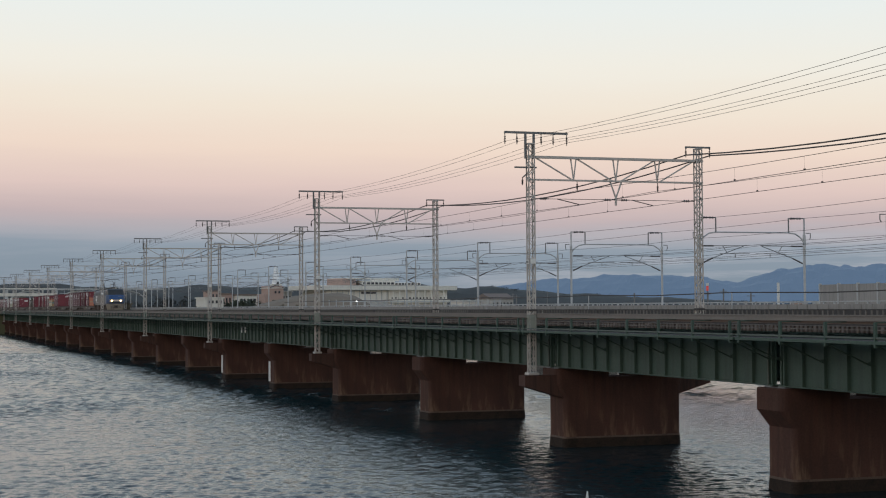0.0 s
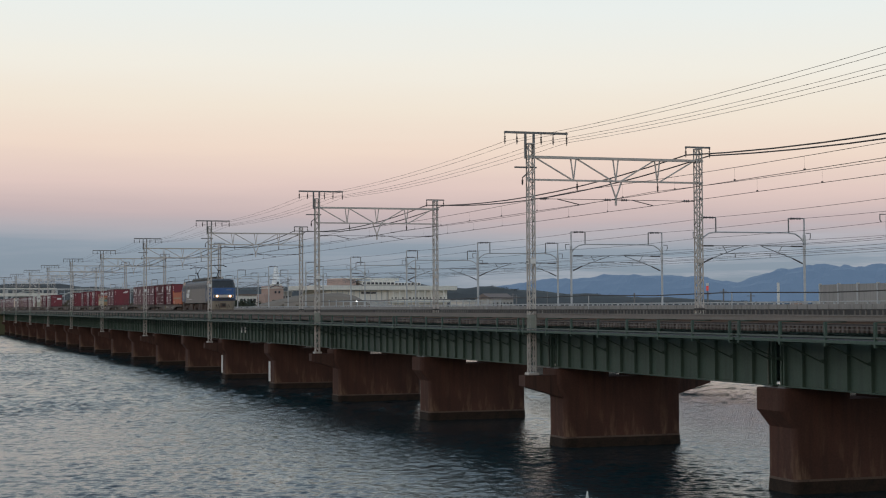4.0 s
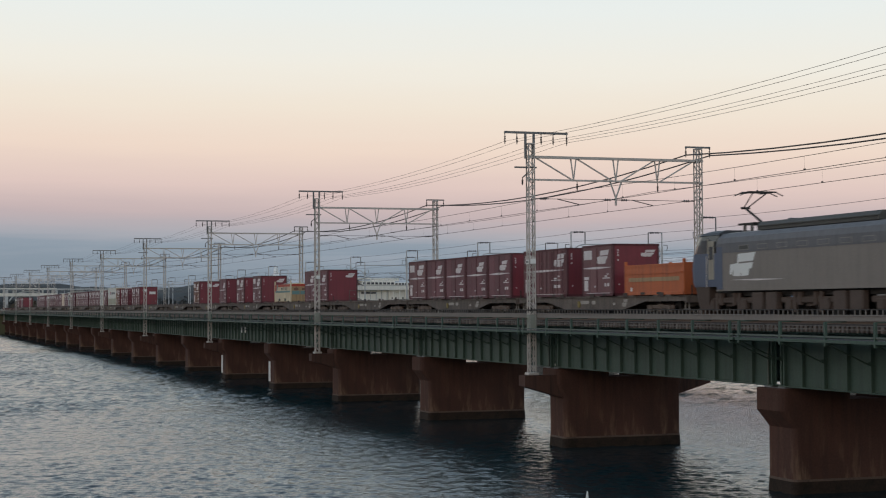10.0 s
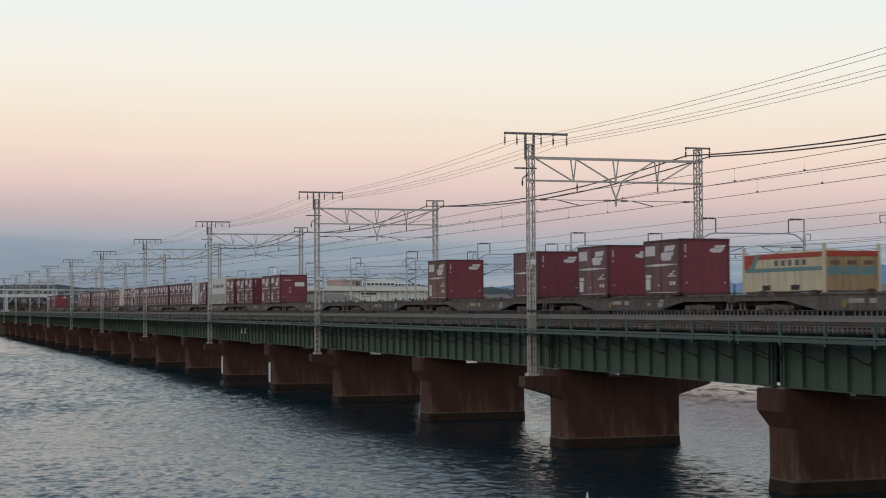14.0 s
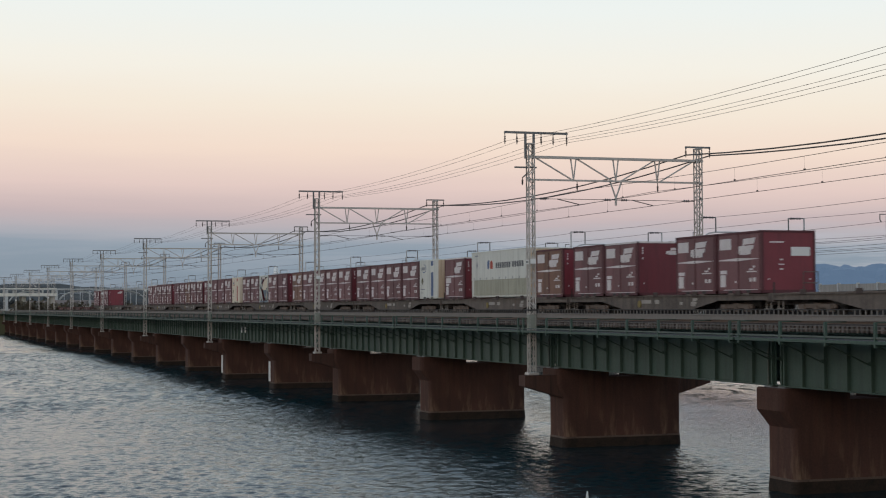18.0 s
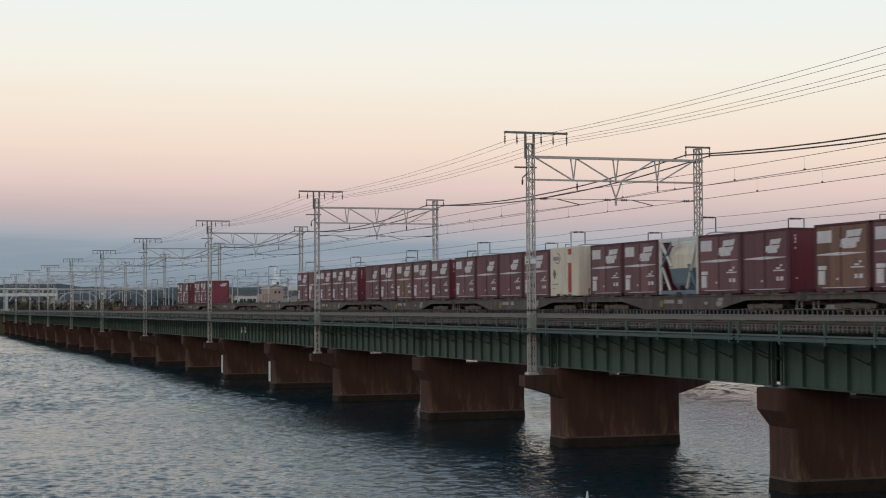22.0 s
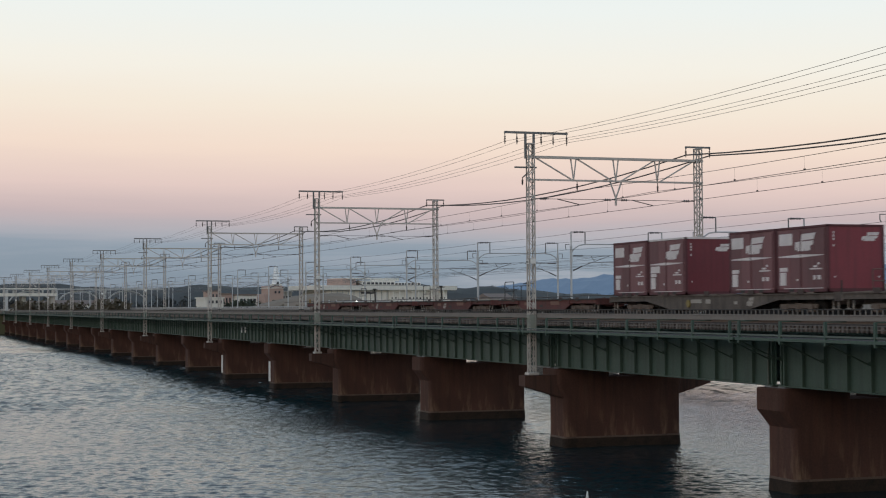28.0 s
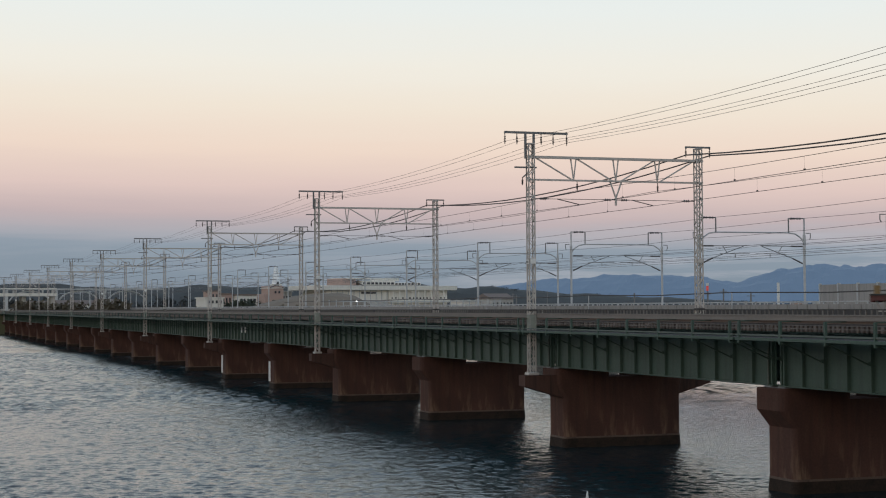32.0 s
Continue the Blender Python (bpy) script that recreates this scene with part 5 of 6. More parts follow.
# ---- electric locomotive ----
LOCO_GREY = paint("loco_warm_grey", (0.212, 0.183, 0.160), (0.160, 0.134, 0.115), 0.5, coarse=0.4, streak=0.2)
LOCO_BLUE = paint("loco_blue", (0.034, 0.105, 0.28), (0.034, 0.080, 0.19), 0.4, coarse=0.6)
LOCO_BLUE_SIDE = paint("loco_faded_blue", (0.060, 0.105, 0.205), (0.060, 0.085, 0.145), 0.5, coarse=0.8)
LOCO_BLUE_DULL = paint("loco_dusty_blue", (0.085, 0.105, 0.16), (0.085, 0.09, 0.11), 0.55, coarse=0.8)
LOCO_BEIGE = paint("loco_skirt_beige", (0.31, 0.265, 0.205), (0.17, 0.135, 0.10), 0.7, coarse=1.2, streak=0.5)
LOCO_VENT = paint("pale_vent_frame", (0.24, 0.22, 0.20), (0.17, 0.15, 0.135), 0.6)
LOCO_EAVES = paint("loco_eaves_grime", (0.142, 0.140, 0.148), (0.105, 0.100, 0.102), 0.6, coarse=0.6, streak=0.4)
LOCO_DOOR = paint("grimy_cream_door", (0.33, 0.295, 0.235), (0.24, 0.21, 0.165), 0.6, coarse=1.0, streak=0.4)
LOCO_BOGIE = paint("loco_bogie_grime", (0.100, 0.070, 0.056), (0.052, 0.038, 0.032), 0.9, coarse=1.6)
LOCO_CAB_ROOF = paint("loco_cab_roof", (0.058, 0.063, 0.072), (0.042, 0.044, 0.048), 0.6, coarse=0.8)
LOCO_ROOF = paint("loco_roof_grey", (0.085, 0.08, 0.07), (0.05, 0.047, 0.043), 0.7, coarse=0.9)
CABGLASS = paint("dark_cab_glass", (0.034, 0.034, 0.034), (0.022, 0.022, 0.022), 0.16, bump=0)
LAMPPANEL = paint("pale_lamp_panel", (0.55, 0.50, 0.44), (0.40, 0.35, 0.30), 0.5, coarse=1.5)
HEADLAMP = paint("lit_headlamp", (1, 0.9, 0.7), None, 0.3, bump=0, emit=((1.0, 0.50, 0.17), 120.0))

# Glowing disc added round each headlamp to imitate its warm halo.
LAMPHALO = paint("headlamp_halo_glow", (1, 0.7, 0.4), None, 0.3, bump=0, emit=((1.0, 0.46, 0.18), 1.15))


def cab_ring(z, back, front, w, nose, sgn):
    """Plan outline of the cab at a height."""
    pts = [(back, -w), (front - nose * 0.62, -w), (front - nose * 0.2, -w + 0.10), (front, -w + 0.32), (front, w - 0.32), (front - nose * 0.2, w - 0.10), (front - nose * 0.62, w), (back, w)]
    c = 10.45
    if sgn < 0:
        return [(2 * c - x, y, z) for x, y in pts][::-1]
    return [(x, y, z) for x, y in pts]


def build_loco():
    L = thing("electric_locomotive", "grey and blue electric freight locomotive with lit headlamps", "locomotive")
    W = 1.40
    prof = [(-W, 1.18), (W, 1.18), (W, 3.10), (1.33, 3.32), (1.12, 3.50), (0.7, 3.58), (-0.7, 3.58), (-1.12, 3.50), (-1.33, 3.32), (-W, 3.10)]
    part("body", Mesh().prism(prof, "x", 3.7, 17.2), LOCO_GREY, L, "warm grey body side")
    upper = Mesh()
    for s in (-1, 1):
        upper.prism([(s * 1.401, 2.70), (s * 1.410, 2.70), (s * 1.416, 3.10), (s * 1.348, 3.325), (s * 1.13, 3.515), (s * 1.12, 3.50), (s * 1.331, 3.32), (s * 1.401, 3.10)], "x", 3.75, 17.15)
    part("eaves_band", upper, LOCO_EAVES, L, "grimy blue-grey band under the roof")
    part("roof_hood", Mesh().prism([(-1.0, 3.56), (1.0, 3.56), (1.0, 3.74), (0.85, 3.90), (-0.85, 3.90), (-1.0, 3.74)], "x", 6.4, 15.0), LOCO_ROOF, L, "dark roof equipment hood")
    part("roof_gutter", Mesh().span(6.4, 15.0, -1.04, -1.0, 3.70, 3.74).span(6.4, 15.0, 1.0, 1.04, 3.70, 3.74), LOCO_ROOF, L)
    for sx in (4.4, 5.0, 15.6, 16.2, 16.9):
        for y in (-0.45, 0.45):
            part("roof_insulator", Mesh().rod((sx, y, 3.57), (sx, y, 3.85), 0.07, 8), PORCELAIN, L)
    part("roof_box", Mesh().span(17.3, 17.75, -0.3, 0.25, 3.57, 3.86, 0.03), LOCO_GREY, L)
    part("horn", Mesh().rod((18.15, 0.15, 3.55), (18.15, 0.15, 3.92), 0.14, 10), GALV, L)
    # windows and vents along the body
    for s in (-1, 1):
        for i in range(7):
            x = 6.0 + i * 1.5
            part("side_vent", Mesh().span(x - 0.36, x + 0.36, s * 1.412 - 0.014, s * 1.412 + 0.014, 2.80, 2.96, 0.006), LOCO_ROOF if i == 0 else LOCO_EAVES, L)
            part("vent_frame", Mesh().span(x - 0.40, x + 0.40, s * 1.412 - 0.009, s * 1.412 + 0.009, 2.775, 2.985), LOCO_VENT, L, "pale vent frame")
        pl = []
        logo(pl, 4.80 if s < 0 else 13.9, 1.72, 2.15, 0.95, lambda u, z: (u, s * 1.402, z))
        part("mark", decals(pl, (0, s * 0.005, 0)), WHITE, L, "white slanted block mark")
        part("white_flash", decals([[(4.9, s * 1.402, 1.58), (7.0, s * 1.402, 1.53), (9.2, s * 1.402, 1.56), (7.0, s * 1.402, 1.60)]], (0, s * 0.005, 0)), DECAL, L, "thin pale flash")
        part("body_skirt", Mesh().span(3.6, 17.3, s * 1.38 - 0.02, s * 1.38 + 0.02, 1.13, 1.19), LOCO_GREY, L)
    for sgn in (1, -1):
        r = lambda z, b, f, w, n: cab_ring(z, b, f, w, n, sgn)
        part("cab_apron", Mesh().loft([r(1.32, 17.15, 19.56, 1.40, 0.75), r(1.52, 17.15, 19.655, 1.412, 0.75)]), LOCO_BLUE_DULL, L, "dusty blue-grey apron")
        low = part("cab_front", Mesh().loft([r(1.52, 17.15, 19.66, 1.415, 0.75), r(2.1, 17.15, 19.70, 1.42, 0.75), r(2.72, 17.15, 19.62, 1.415, 0.8)]), LOCO_BLUE_SIDE if sgn > 0 else LOCO_BLUE_DULL, L, "faded blue cab front" if sgn > 0 else "dusty grey-blue cab end")
        band = part("windscreen_band", Mesh().loft([r(2.72, 17.15, 19.585, 1.385, 0.82), r(3.1, 17.15, 19.44, 1.375, 0.85), r(3.50, 17.15, 19.22, 1.29, 0.85)]), CABGLASS, L, "dark wraparound windscreen")
        part("cab_roof", Mesh().loft([r(3.48, 17.15, 19.27, 1.33, 0.85), r(3.58, 17.15, 19.14, 1.24, 0.8), r(3.68, 17.15, 18.85, 0.95, 0.7)]), LOCO_CAB_ROOF, L, "dusty blue-grey cab roof")
        part("skirt", Mesh().loft([r(0.36, 18.2, 19.35, 1.22, 0.5), r(0.8, 18.1, 19.42, 1.3, 0.55), r(1.32, 17.9, 19.5, 1.38, 0.7)]), LOCO_BEIGE if sgn > 0 else LOCO_BOGIE, L, "dirty beige front skirt" if sgn > 0 else "grimy brown rear skirt")
        fx = lambda x: x if sgn > 0 else 20.9 - x
        def bx(x0, x1, *rest):
            return Mesh().span(min(fx(x0), fx(x1)), max(fx(x0), fx(x1)), *rest)
        part("lamp_panel", bx(19.60, 19.725, -1.10, 1.10, 1.67, 1.97, 0.02), LAMPPANEL, low, "pale lamp panel")
        for y in (-0.70, 0.70):
            if sgn > 0:
                part("lamp_bowl", Mesh().rod((19.70, y, 1.82), (19.733, y, 1.82), 0.115, 16), LAMPHALO, low, "warm glow disc added around the headlamp")
            part("headlamp", Mesh().rod((fx(19.68), y, 1.82), (fx(19.742), y, 1.82), 0.066, 16), HEADLAMP if sgn > 0 else GALV, low, "lit warm white headlamp" if sgn > 0 else "")
            part("tail_lamp", Mesh().rod((fx(19.68), y * 1.38, 1.82), (fx(19.735), y * 1.38, 1.82), 0.09, 12), BLACK, low)
        part("blue_panel", bx(19.60, 19.708, -1.06, 1.08, 1.99, 2.68, 0.03), LOCO_BLUE, low, "bright blue front panel")
        part("front_letters", Mesh().span(min(fx(19.70), fx(19.716)), max(fx(19.70), fx(19.716)), 0.30, 0.84, 2.46, 2.53), GREYMARK, low, "plain pale bar in place of lettering")
        part("grille", bx(19.6, 19.715, -0.75, 0.75, 1.50, 1.60), BLACK, low)
        for y in (-0.02,):
            part("window_pillar", Mesh().bar((fx(19.60), y, 2.72), (fx(19.20), y, 3.37), 0.05), LOCO_CAB_ROOF, band)
        for y in (-0.62, 0.62):
            part("wiper", Mesh().bar((fx(19.62), y, 2.74), (fx(19.44), y + 0.2, 3.05), 0.025), BLACK, band)
        for s in (-1, 1):
            part("cab_side", bx(16.72, 17.2, s * 1.402 - 0.012, s * 1.402 + 0.012, 1.2, 3.1), LOCO_BLUE_DULL, L, "faded blue upright band")
            d = part("cab_door", bx(17.42, 17.92, s * 1.415 - 0.012, s * 1.415 + 0.012, 1.62, 3.24, 0.01), LOCO_DOOR, L, "cream cab door")
            part("door_window", bx(17.5, 17.84, s * 1.42 - 0.012, s * 1.42 + 0.012, 2.45, 3.0), CABGLASS, d)
            part("door_rail", Mesh().rod((fx(18.0), s * 1.46, 1.3), (fx(18.0), s * 1.46, 2.6), 0.02, 6), GALV, d)
            part("cab_window", bx(18.02, 18.62, s * 1.386 - 0.006, s * 1.386 + 0.006, 2.78, 3.28), CABGLASS, band)
            part("window_frame", bx(17.97, 18.06, s * 1.388 - 0.008, s * 1.388 + 0.008, 2.72, 3.34), LOCO_BEIGE, band)
        part("coupler", bx(19.4, 19.95, -0.14, 0.14, 0.74, 1.02, 0.04), BLACK, L, "black knuckle coupler")
        part("coupler_pocket", bx(19.36, 19.5, -0.32, 0.32, 0.62, 1.12, 0.03), BOGIE, L)
        for y in (-0.75, -0.5, 0.6):
            part("air_hose", Mesh().path([(fx(19.45), y, 0.95), (fx(19.56), y, 0.85), (fx(19.55), y + 0.1, 0.62)], 0.03), BLACK, L)
        part("snow_guard", bx(19.05, 19.4, -1.15, 1.15, 0.14, 0.40, 0.03), BOGIE, L)
    # bogies
    for x in (4.2, 10.45, 16.7):
        b = part("bogie", Mesh().span(x - 2.0, x + 2.0, -1.17, -1.05, 0.62, 0.86, 0.04).span(x - 2.0, x + 2.0, 1.05, 1.17, 0.62, 0.86, 0.04).span(x - 0.3, x + 0.3, -1.05, 1.05, 0.5, 0.9), LOCO_BOGIE, L)
        for dx in (-1.35, 1.35):
            for y in (-0.56, 0.56):
                part("wheel", Mesh().rod((x + dx, y - 0.07, 0.56), (x + dx, y + 0.07, 0.56), 0.56, 22), BLACK, b)
            for s in (-1, 1):
                part("axle_box", Mesh().span(x + dx - 0.24, x + dx + 0.24, s * 1.12 - 0.12, s * 1.12 + 0.12, 0.36, 0.78, 0.04), LOCO_BOGIE, b)
                part("spring", Mesh().rod((x + dx * 0.42, s * 1.12, 0.55), (x + dx * 0.42, s * 1.12, 1.05), 0.14, 10), LOCO_BOGIE, b)
                part("brake_rigging", Mesh().span(x + dx * 0.7 - 0.12, x + dx * 0.7 + 0.12, s * 1.14 - 0.06, s * 1.14 + 0.06, 0.26, 1.05, 0.02), LOCO_BOGIE, b)
    part("underframe", Mesh().span(2.6, 18.2, -1.0, 1.0, 0.92, 1.2), BLACK, L)
    for x in (6.9, 8.0, 12.9, 14.0):
        for s in (-1, 1):
            part("equipment_box", Mesh().span(x - 0.42, x + 0.42, s * 1.2 - 0.15, s * 1.2 + 0.15, 0.35, 1.06, 0.04), LOCO_BOGIE, L)
    # pantographs, raised to the contact wire
    for x, s in ((16.3, 1), (4.6, -1)):
        pa = part("pantograph", Mesh().span(x - 0.7, x + 0.7, -0.5, -0.42, 3.88, 3.95).span(x - 0.7, x + 0.7, 0.42, 0.5, 3.88, 3.95).span(x - 0.7, x - 0.62, -0.5, 0.5, 3.88, 3.95).span(x + 0.62, x + 0.7, -0.5, 0.5, 3.88, 3.95), BLACK, L, "raised black pantograph")
        part("lower_arm", Mesh().rod((x - s * 0.45, 0, 3.95), (x + s * 0.95, 0, 4.62), 0.05, 8), BLACK, pa)
        part("push_rod", Mesh().rod((x - s * 0.15, 0.12, 3.95), (x + s * 0.90, 0.1, 4.54), 0.03, 6), BLACK, pa)
        for k in (-0.2, 0.2):
            part("upper_arm", Mesh().rod((x + s * 0.95, k * 0.4, 4.62), (x - s * 0.25, k * 1.6, 5.17), 0.026, 6), BLACK, pa)
        part("knee", Mesh().rod((x + s * 0.95, -0.2, 4.62), (x + s * 0.95, 0.2, 4.62), 0.05, 8), BLACK, pa)
        for dx in (-0.42, 0.06):
            part("collector_strip", Mesh().span(x + s * dx - 0.045, x + s * dx + 0.045, -0.65, 0.65, 5.18, 5.24), BLACK, pa)
            for k in (-1, 1):
                part("horn_tip", Mesh().rod((x + s * dx, k * 0.65, 5.21), (x + s * dx, k * 1.0, 5.06), 0.024, 6), BLACK, pa)
        for k in (-0.42, 0.42):
            part("head_bar", Mesh().span(x - 0.46, x + 0.46, k - 0.035, k + 0.035, 5.17, 5.22), BLACK, pa)
    return L


loco = build_loco()
loco.location.z = RAIL_Z
movers.append((loco, 0.0))
# ---- high-speed line viaduct behind ----
VY0, VY1, VZ = 63.6, 78.6, 5.95
V_X0, V_STEP = -126.7, 28.0
POSTGREY = paint("pale_mast_steel", (0.46, 0.46, 0.46), (0.34, 0.34, 0.33), 0.5, 0.1)

# Lightened copy of the viaduct concrete, to brighten its reflection in the water.
SOFFIT = paint("brightened_soffit_concrete", (0.46, 0.44, 0.41), (0.36, 0.34, 0.32), 0.9, coarse=0.3, streak=0.25)


def build_viaduct():
    v = thing("viaduct", "long pale grey concrete railway viaduct with low parapets", "viaduct", kind="structure")
    part("deck", Mesh().span(-1000, 60, VY0, VY1, VZ - 0.6, VZ), SOFFIT, v, "concrete deck slab")
    for y in (67.2, 74.8):
        part("box_girder", Mesh().prism([(y - 1.0, 4.95), (y + 1.0, 4.95), (y + 1.3, VZ - 0.6), (y - 1.3, VZ - 0.6)], "x", -1000, 60), SOFFIT, v)
    for n in range(-3, 15):
        x = -110.0 - n * 56.0
        part("viaduct_pier", Mesh().span(x - 0.8, x + 0.8, 66, 76, -2, 4.95, 0.15), SOFFIT, v)
    for y, s in ((VY0, 1), (VY1, -1)):
        part("parapet", Mesh().span(-1000, 60, y - 0.1, y + 0.1, VZ, VZ + 0.58), VIADUCT, v, "low concrete parapet")
        part("parapet_rail", Mesh().span(-1000, 60, y - 0.05, y + 0.05, VZ + 0.74, VZ + 0.80), POSTGREY, v)
        posts = Mesh()
        x = 60
        while x > -1000:
            if not (s > 0 and -200 < x < -85):
                posts.span(x - 0.05, x + 0.05, y - 0.05, y + 0.05, VZ + 0.58, VZ + 0.76)
            x -= 1.4
        tagged(part("parapet_posts", posts, POSTGREY, v), kind="stuff")
    pm = Mesh().span(-0.05, 0.05, -0.05, 0.05, 0.58, 0.76).build("parapet_post", POSTGREY)
    ribs = Mesh()
    x = -86.4
    while x > -200:
        part("parapet_post", pm, POSTGREY, v, at=pose(x, VY0, VZ))
        ribs.span(x + 0.64, x + 0.76, VY0 - 0.155, VY0 - 0.095, VZ, VZ + 0.56)
        x -= 1.4
    tagged(part("parapet_ribs", ribs, VIADUCT, v), kind="stuff")
    for y in (68.9, 73.2):
        part("slab_track", Mesh().span(-1000, 60, y - 1.2, y + 1.2, VZ, VZ + 0.2), PLANK, v)
        for s in (-0.72, 0.72):
            part("rail", Mesh().span(-1000, 60, y + s - 0.035, y + s + 0.035, VZ + 0.2, VZ + 0.36), RAIL, v)
    # taller noise wall from one point on
    for i in range(26):
        x = -127.6 + i * 3.0
        part("noise_panel", Mesh().span(x + 0.05, x + 2.95, VY1 - 0.35, VY1 - 0.23, VZ, VZ + 2.3), VIADUCT, v, "tall grey noise wall panel")
        part("noise_post", Mesh().span(x - 0.08, x + 0.08, VY1 - 0.42, VY1 - 0.18, VZ, VZ + 2.4), POSTGREY, v)
    return v


build_viaduct()


def build_arch():
    """A gantry of two tubular posts and a bent tube beam."""
    g = thing("tubular_gantry", "pale tubular catenary gantry on the concrete viaduct", "catenary gantry", "gantries on the viaduct")
    y0, y1, z0 = 66.0, 76.2, VZ
    for y, s in ((y0, 1), (y1, -1)):
        p = part("post", Mesh().rod((0, y, z0), (0, y, 12.4), 0.105, 12), POSTGREY, g)
        part("post_head", Mesh().rod((0, y, 12.4), (0, y, 14.05), 0.07, 10), POSTGREY, p)
        part("clamp", Mesh().rod((0, y, 10.95), (0, y, 12.6), 0.13, 12), POSTGREY, p)
        part("base_collar", Mesh().rod((0, y, z0), (0, y, z0 + 0.4), 0.24, 12), POSTGREY, p)
        # feeder frame on top
        f = Mesh().rod((0, y, 14.03), (0, y + s * 1.55, 14.03), 0.05, 6).rod((0, y + s * 1.55, 14.03), (0, y + s * 1.55, 12.78), 0.06, 6)
        part("feeder_frame", f, GALV_DARK, g)
        ins = Mesh().rod((0, y + s * 0.3, 14.03), (0, y + s * 1.35, 14.03), 0.055, 6)
        for k in (0.35, 0.6, 0.95, 1.2):
            ins.rod((0, y + s * k, 14.03), (0, y + s * (k + 0.12), 14.03), 0.09, 8)
        part("insulator", ins, PORCELAIN, g)
        part("side_loop", Mesh().path([(0, y - s * 0.15, 12.75), (0, y - s * 0.62, 12.75), (0, y - s * 0.62, 12.35), (0, y - s * 0.5, 12.2)], 0.035), GALV_DARK, g)
        # cantilever
        ins = Mesh().rod((0, y + s * 0.2, 11.6), (0, y + s * 1.3, 11.6), 0.07, 8).rod((0, y + s * 0.2, 10.1), (0, y + s * 1.2, 10.55), 0.07, 8)
        part("cantilever_insulator", ins, PORCELAIN, g)
        arm = Mesh().rod((0, y + s * 1.3, 11.6), (0, y + s * 4.3, 11.62), 0.036, 6).rod((0, y + s * 1.2, 10.55), (0, y + s * 4.2, 11.58), 0.036, 6).rod((0, y + s * 2.2, 11.6), (0, y + s * 2.6, 11.02), 0.03, 6)
        part("cantilever", arm, GALV_DARK, g)
        part("steady_arm", Mesh().rod((0, y + s * 1.9, 10.93), (0, y + s * 4.8, 10.93), 0.03, 6).rod((0, y + s * 3.4, 10.93), (0, y + s * 3.4, 10.6), 0.03, 6), GALV_DARK, g)
    pts = [(0, y0, 11.9), (0, y0 + 0.35, 12.35), (0, y0 + 0.9, 12.68), (0, y0 + 1.6, 12.78), (0, y1 - 1.6, 12.78), (0, y1 - 0.9, 12.68), (0, y1 - 0.35, 12.35), (0, y1, 11.9)]
    part("tube_beam", Mesh().path(pts, 0.062, 10), POSTGREY, g)
    return g


arch = build_arch()
arch.matrix_basis = pose(V_X0, 0, 0)
for n in range(-5, 21):
    if n:
        copy_thing(arch, pose(V_X0 - n * V_STEP, 0, 0))

ARCHES = [V_X0 - n * V_STEP for n in range(-6, 22)]


def viaduct_wire(y, z, sag, r, label):
    m = Mesh()
    for a, b in zip(ARCHES, ARCHES[1:]):
        m.path([(a + (b - a) * k / 6, y, z - sag * 4 * k / 6 * (1 - k / 6)) for k in range(7)], r, 4)
    wire_thing(label, m, "wires of the viaduct")


for s, y in ((1, 66.0), (-1, 76.2)):
    viaduct_wire(y + s * 0.8, 14.0, 0.10, 0.016, "feeder wire on the viaduct frames")
    viaduct_wire(y - s * 0.55, 12.2, 0.12, 0.013, "earth wire beside the viaduct posts")
    viaduct_wire(y + s * 4.25, 11.65, 0.22, 0.014, "messenger wire above the viaduct track")
    viaduct_wire(y + s * 3.4, 11.0, 0.1, 0.014, "auxiliary wire above the viaduct track")
    viaduct_wire(y + s * 3.4, 10.6, 0.0, 0.014, "contact wire above the viaduct track")
cable = Mesh().path([(-60 - 14 * i, 63.2, 7.50 - (0.14 if i % 2 else 0)) for i in range(16)], 0.05, 6)
wire_thing("dark hose-like cable slung along the parapet", cable, "wires of the viaduct")
hangers = Mesh()
for i in range(0, 16, 2):
    hangers.span(-60 - 14 * i - 0.03, -60 - 14 * i + 0.03, 63.17, 63.23, VZ - 0.3, 7.52)
thing("cable_stanchions", "thin stanchions that carry a cable along the parapet", "stanchion", mesh=hangers, material=POSTGREY)
# ---- far shore ----
HILL = paint("wooded_hill", (0.058, 0.060, 0.058), (0.034, 0.038, 0.040), 0.95, coarse=0.02, fine=0.3, bump=1.0)
# Bluer copy of the hill colour, the haze of distance painted in.
HILL_FAR = paint("hill_haze_painted", (0.060, 0.085, 0.11), (0.05, 0.07, 0.095), 0.95, coarse=0.02, fine=0.2, bump=0.8)
# Distance haze is mixed into the colour, with a faint glow for the air.
MOUNTAIN = paint("mountain_haze_painted", (0.06, 0.085, 0.13), (0.05, 0.07, 0.11), 1.0, coarse=0.004, fine=0.03, bump=0.3, emit=((0.078, 0.124, 0.185), 0.8))
STANDWHITE = paint("cream_render", (0.74, 0.70, 0.63), (0.62, 0.58, 0.51), 0.8, coarse=0.1, streak=0.3)
STANDGREY = paint("grey_cladding", (0.44, 0.42, 0.385), (0.34, 0.325, 0.30), 0.7, coarse=0.15, streak=0.4)
PINKWALL = paint("pink_brown_wall", (0.44, 0.31, 0.26), (0.35, 0.25, 0.21), 0.8, coarse=0.2)
ROOFBROWN = paint("brown_roof", (0.20, 0.15, 0.125), (0.14, 0.105, 0.09), 0.8, coarse=0.3)
PANE = paint("dark_window_glass", (0.05, 0.05, 0.055), None, 0.12, bump=0)
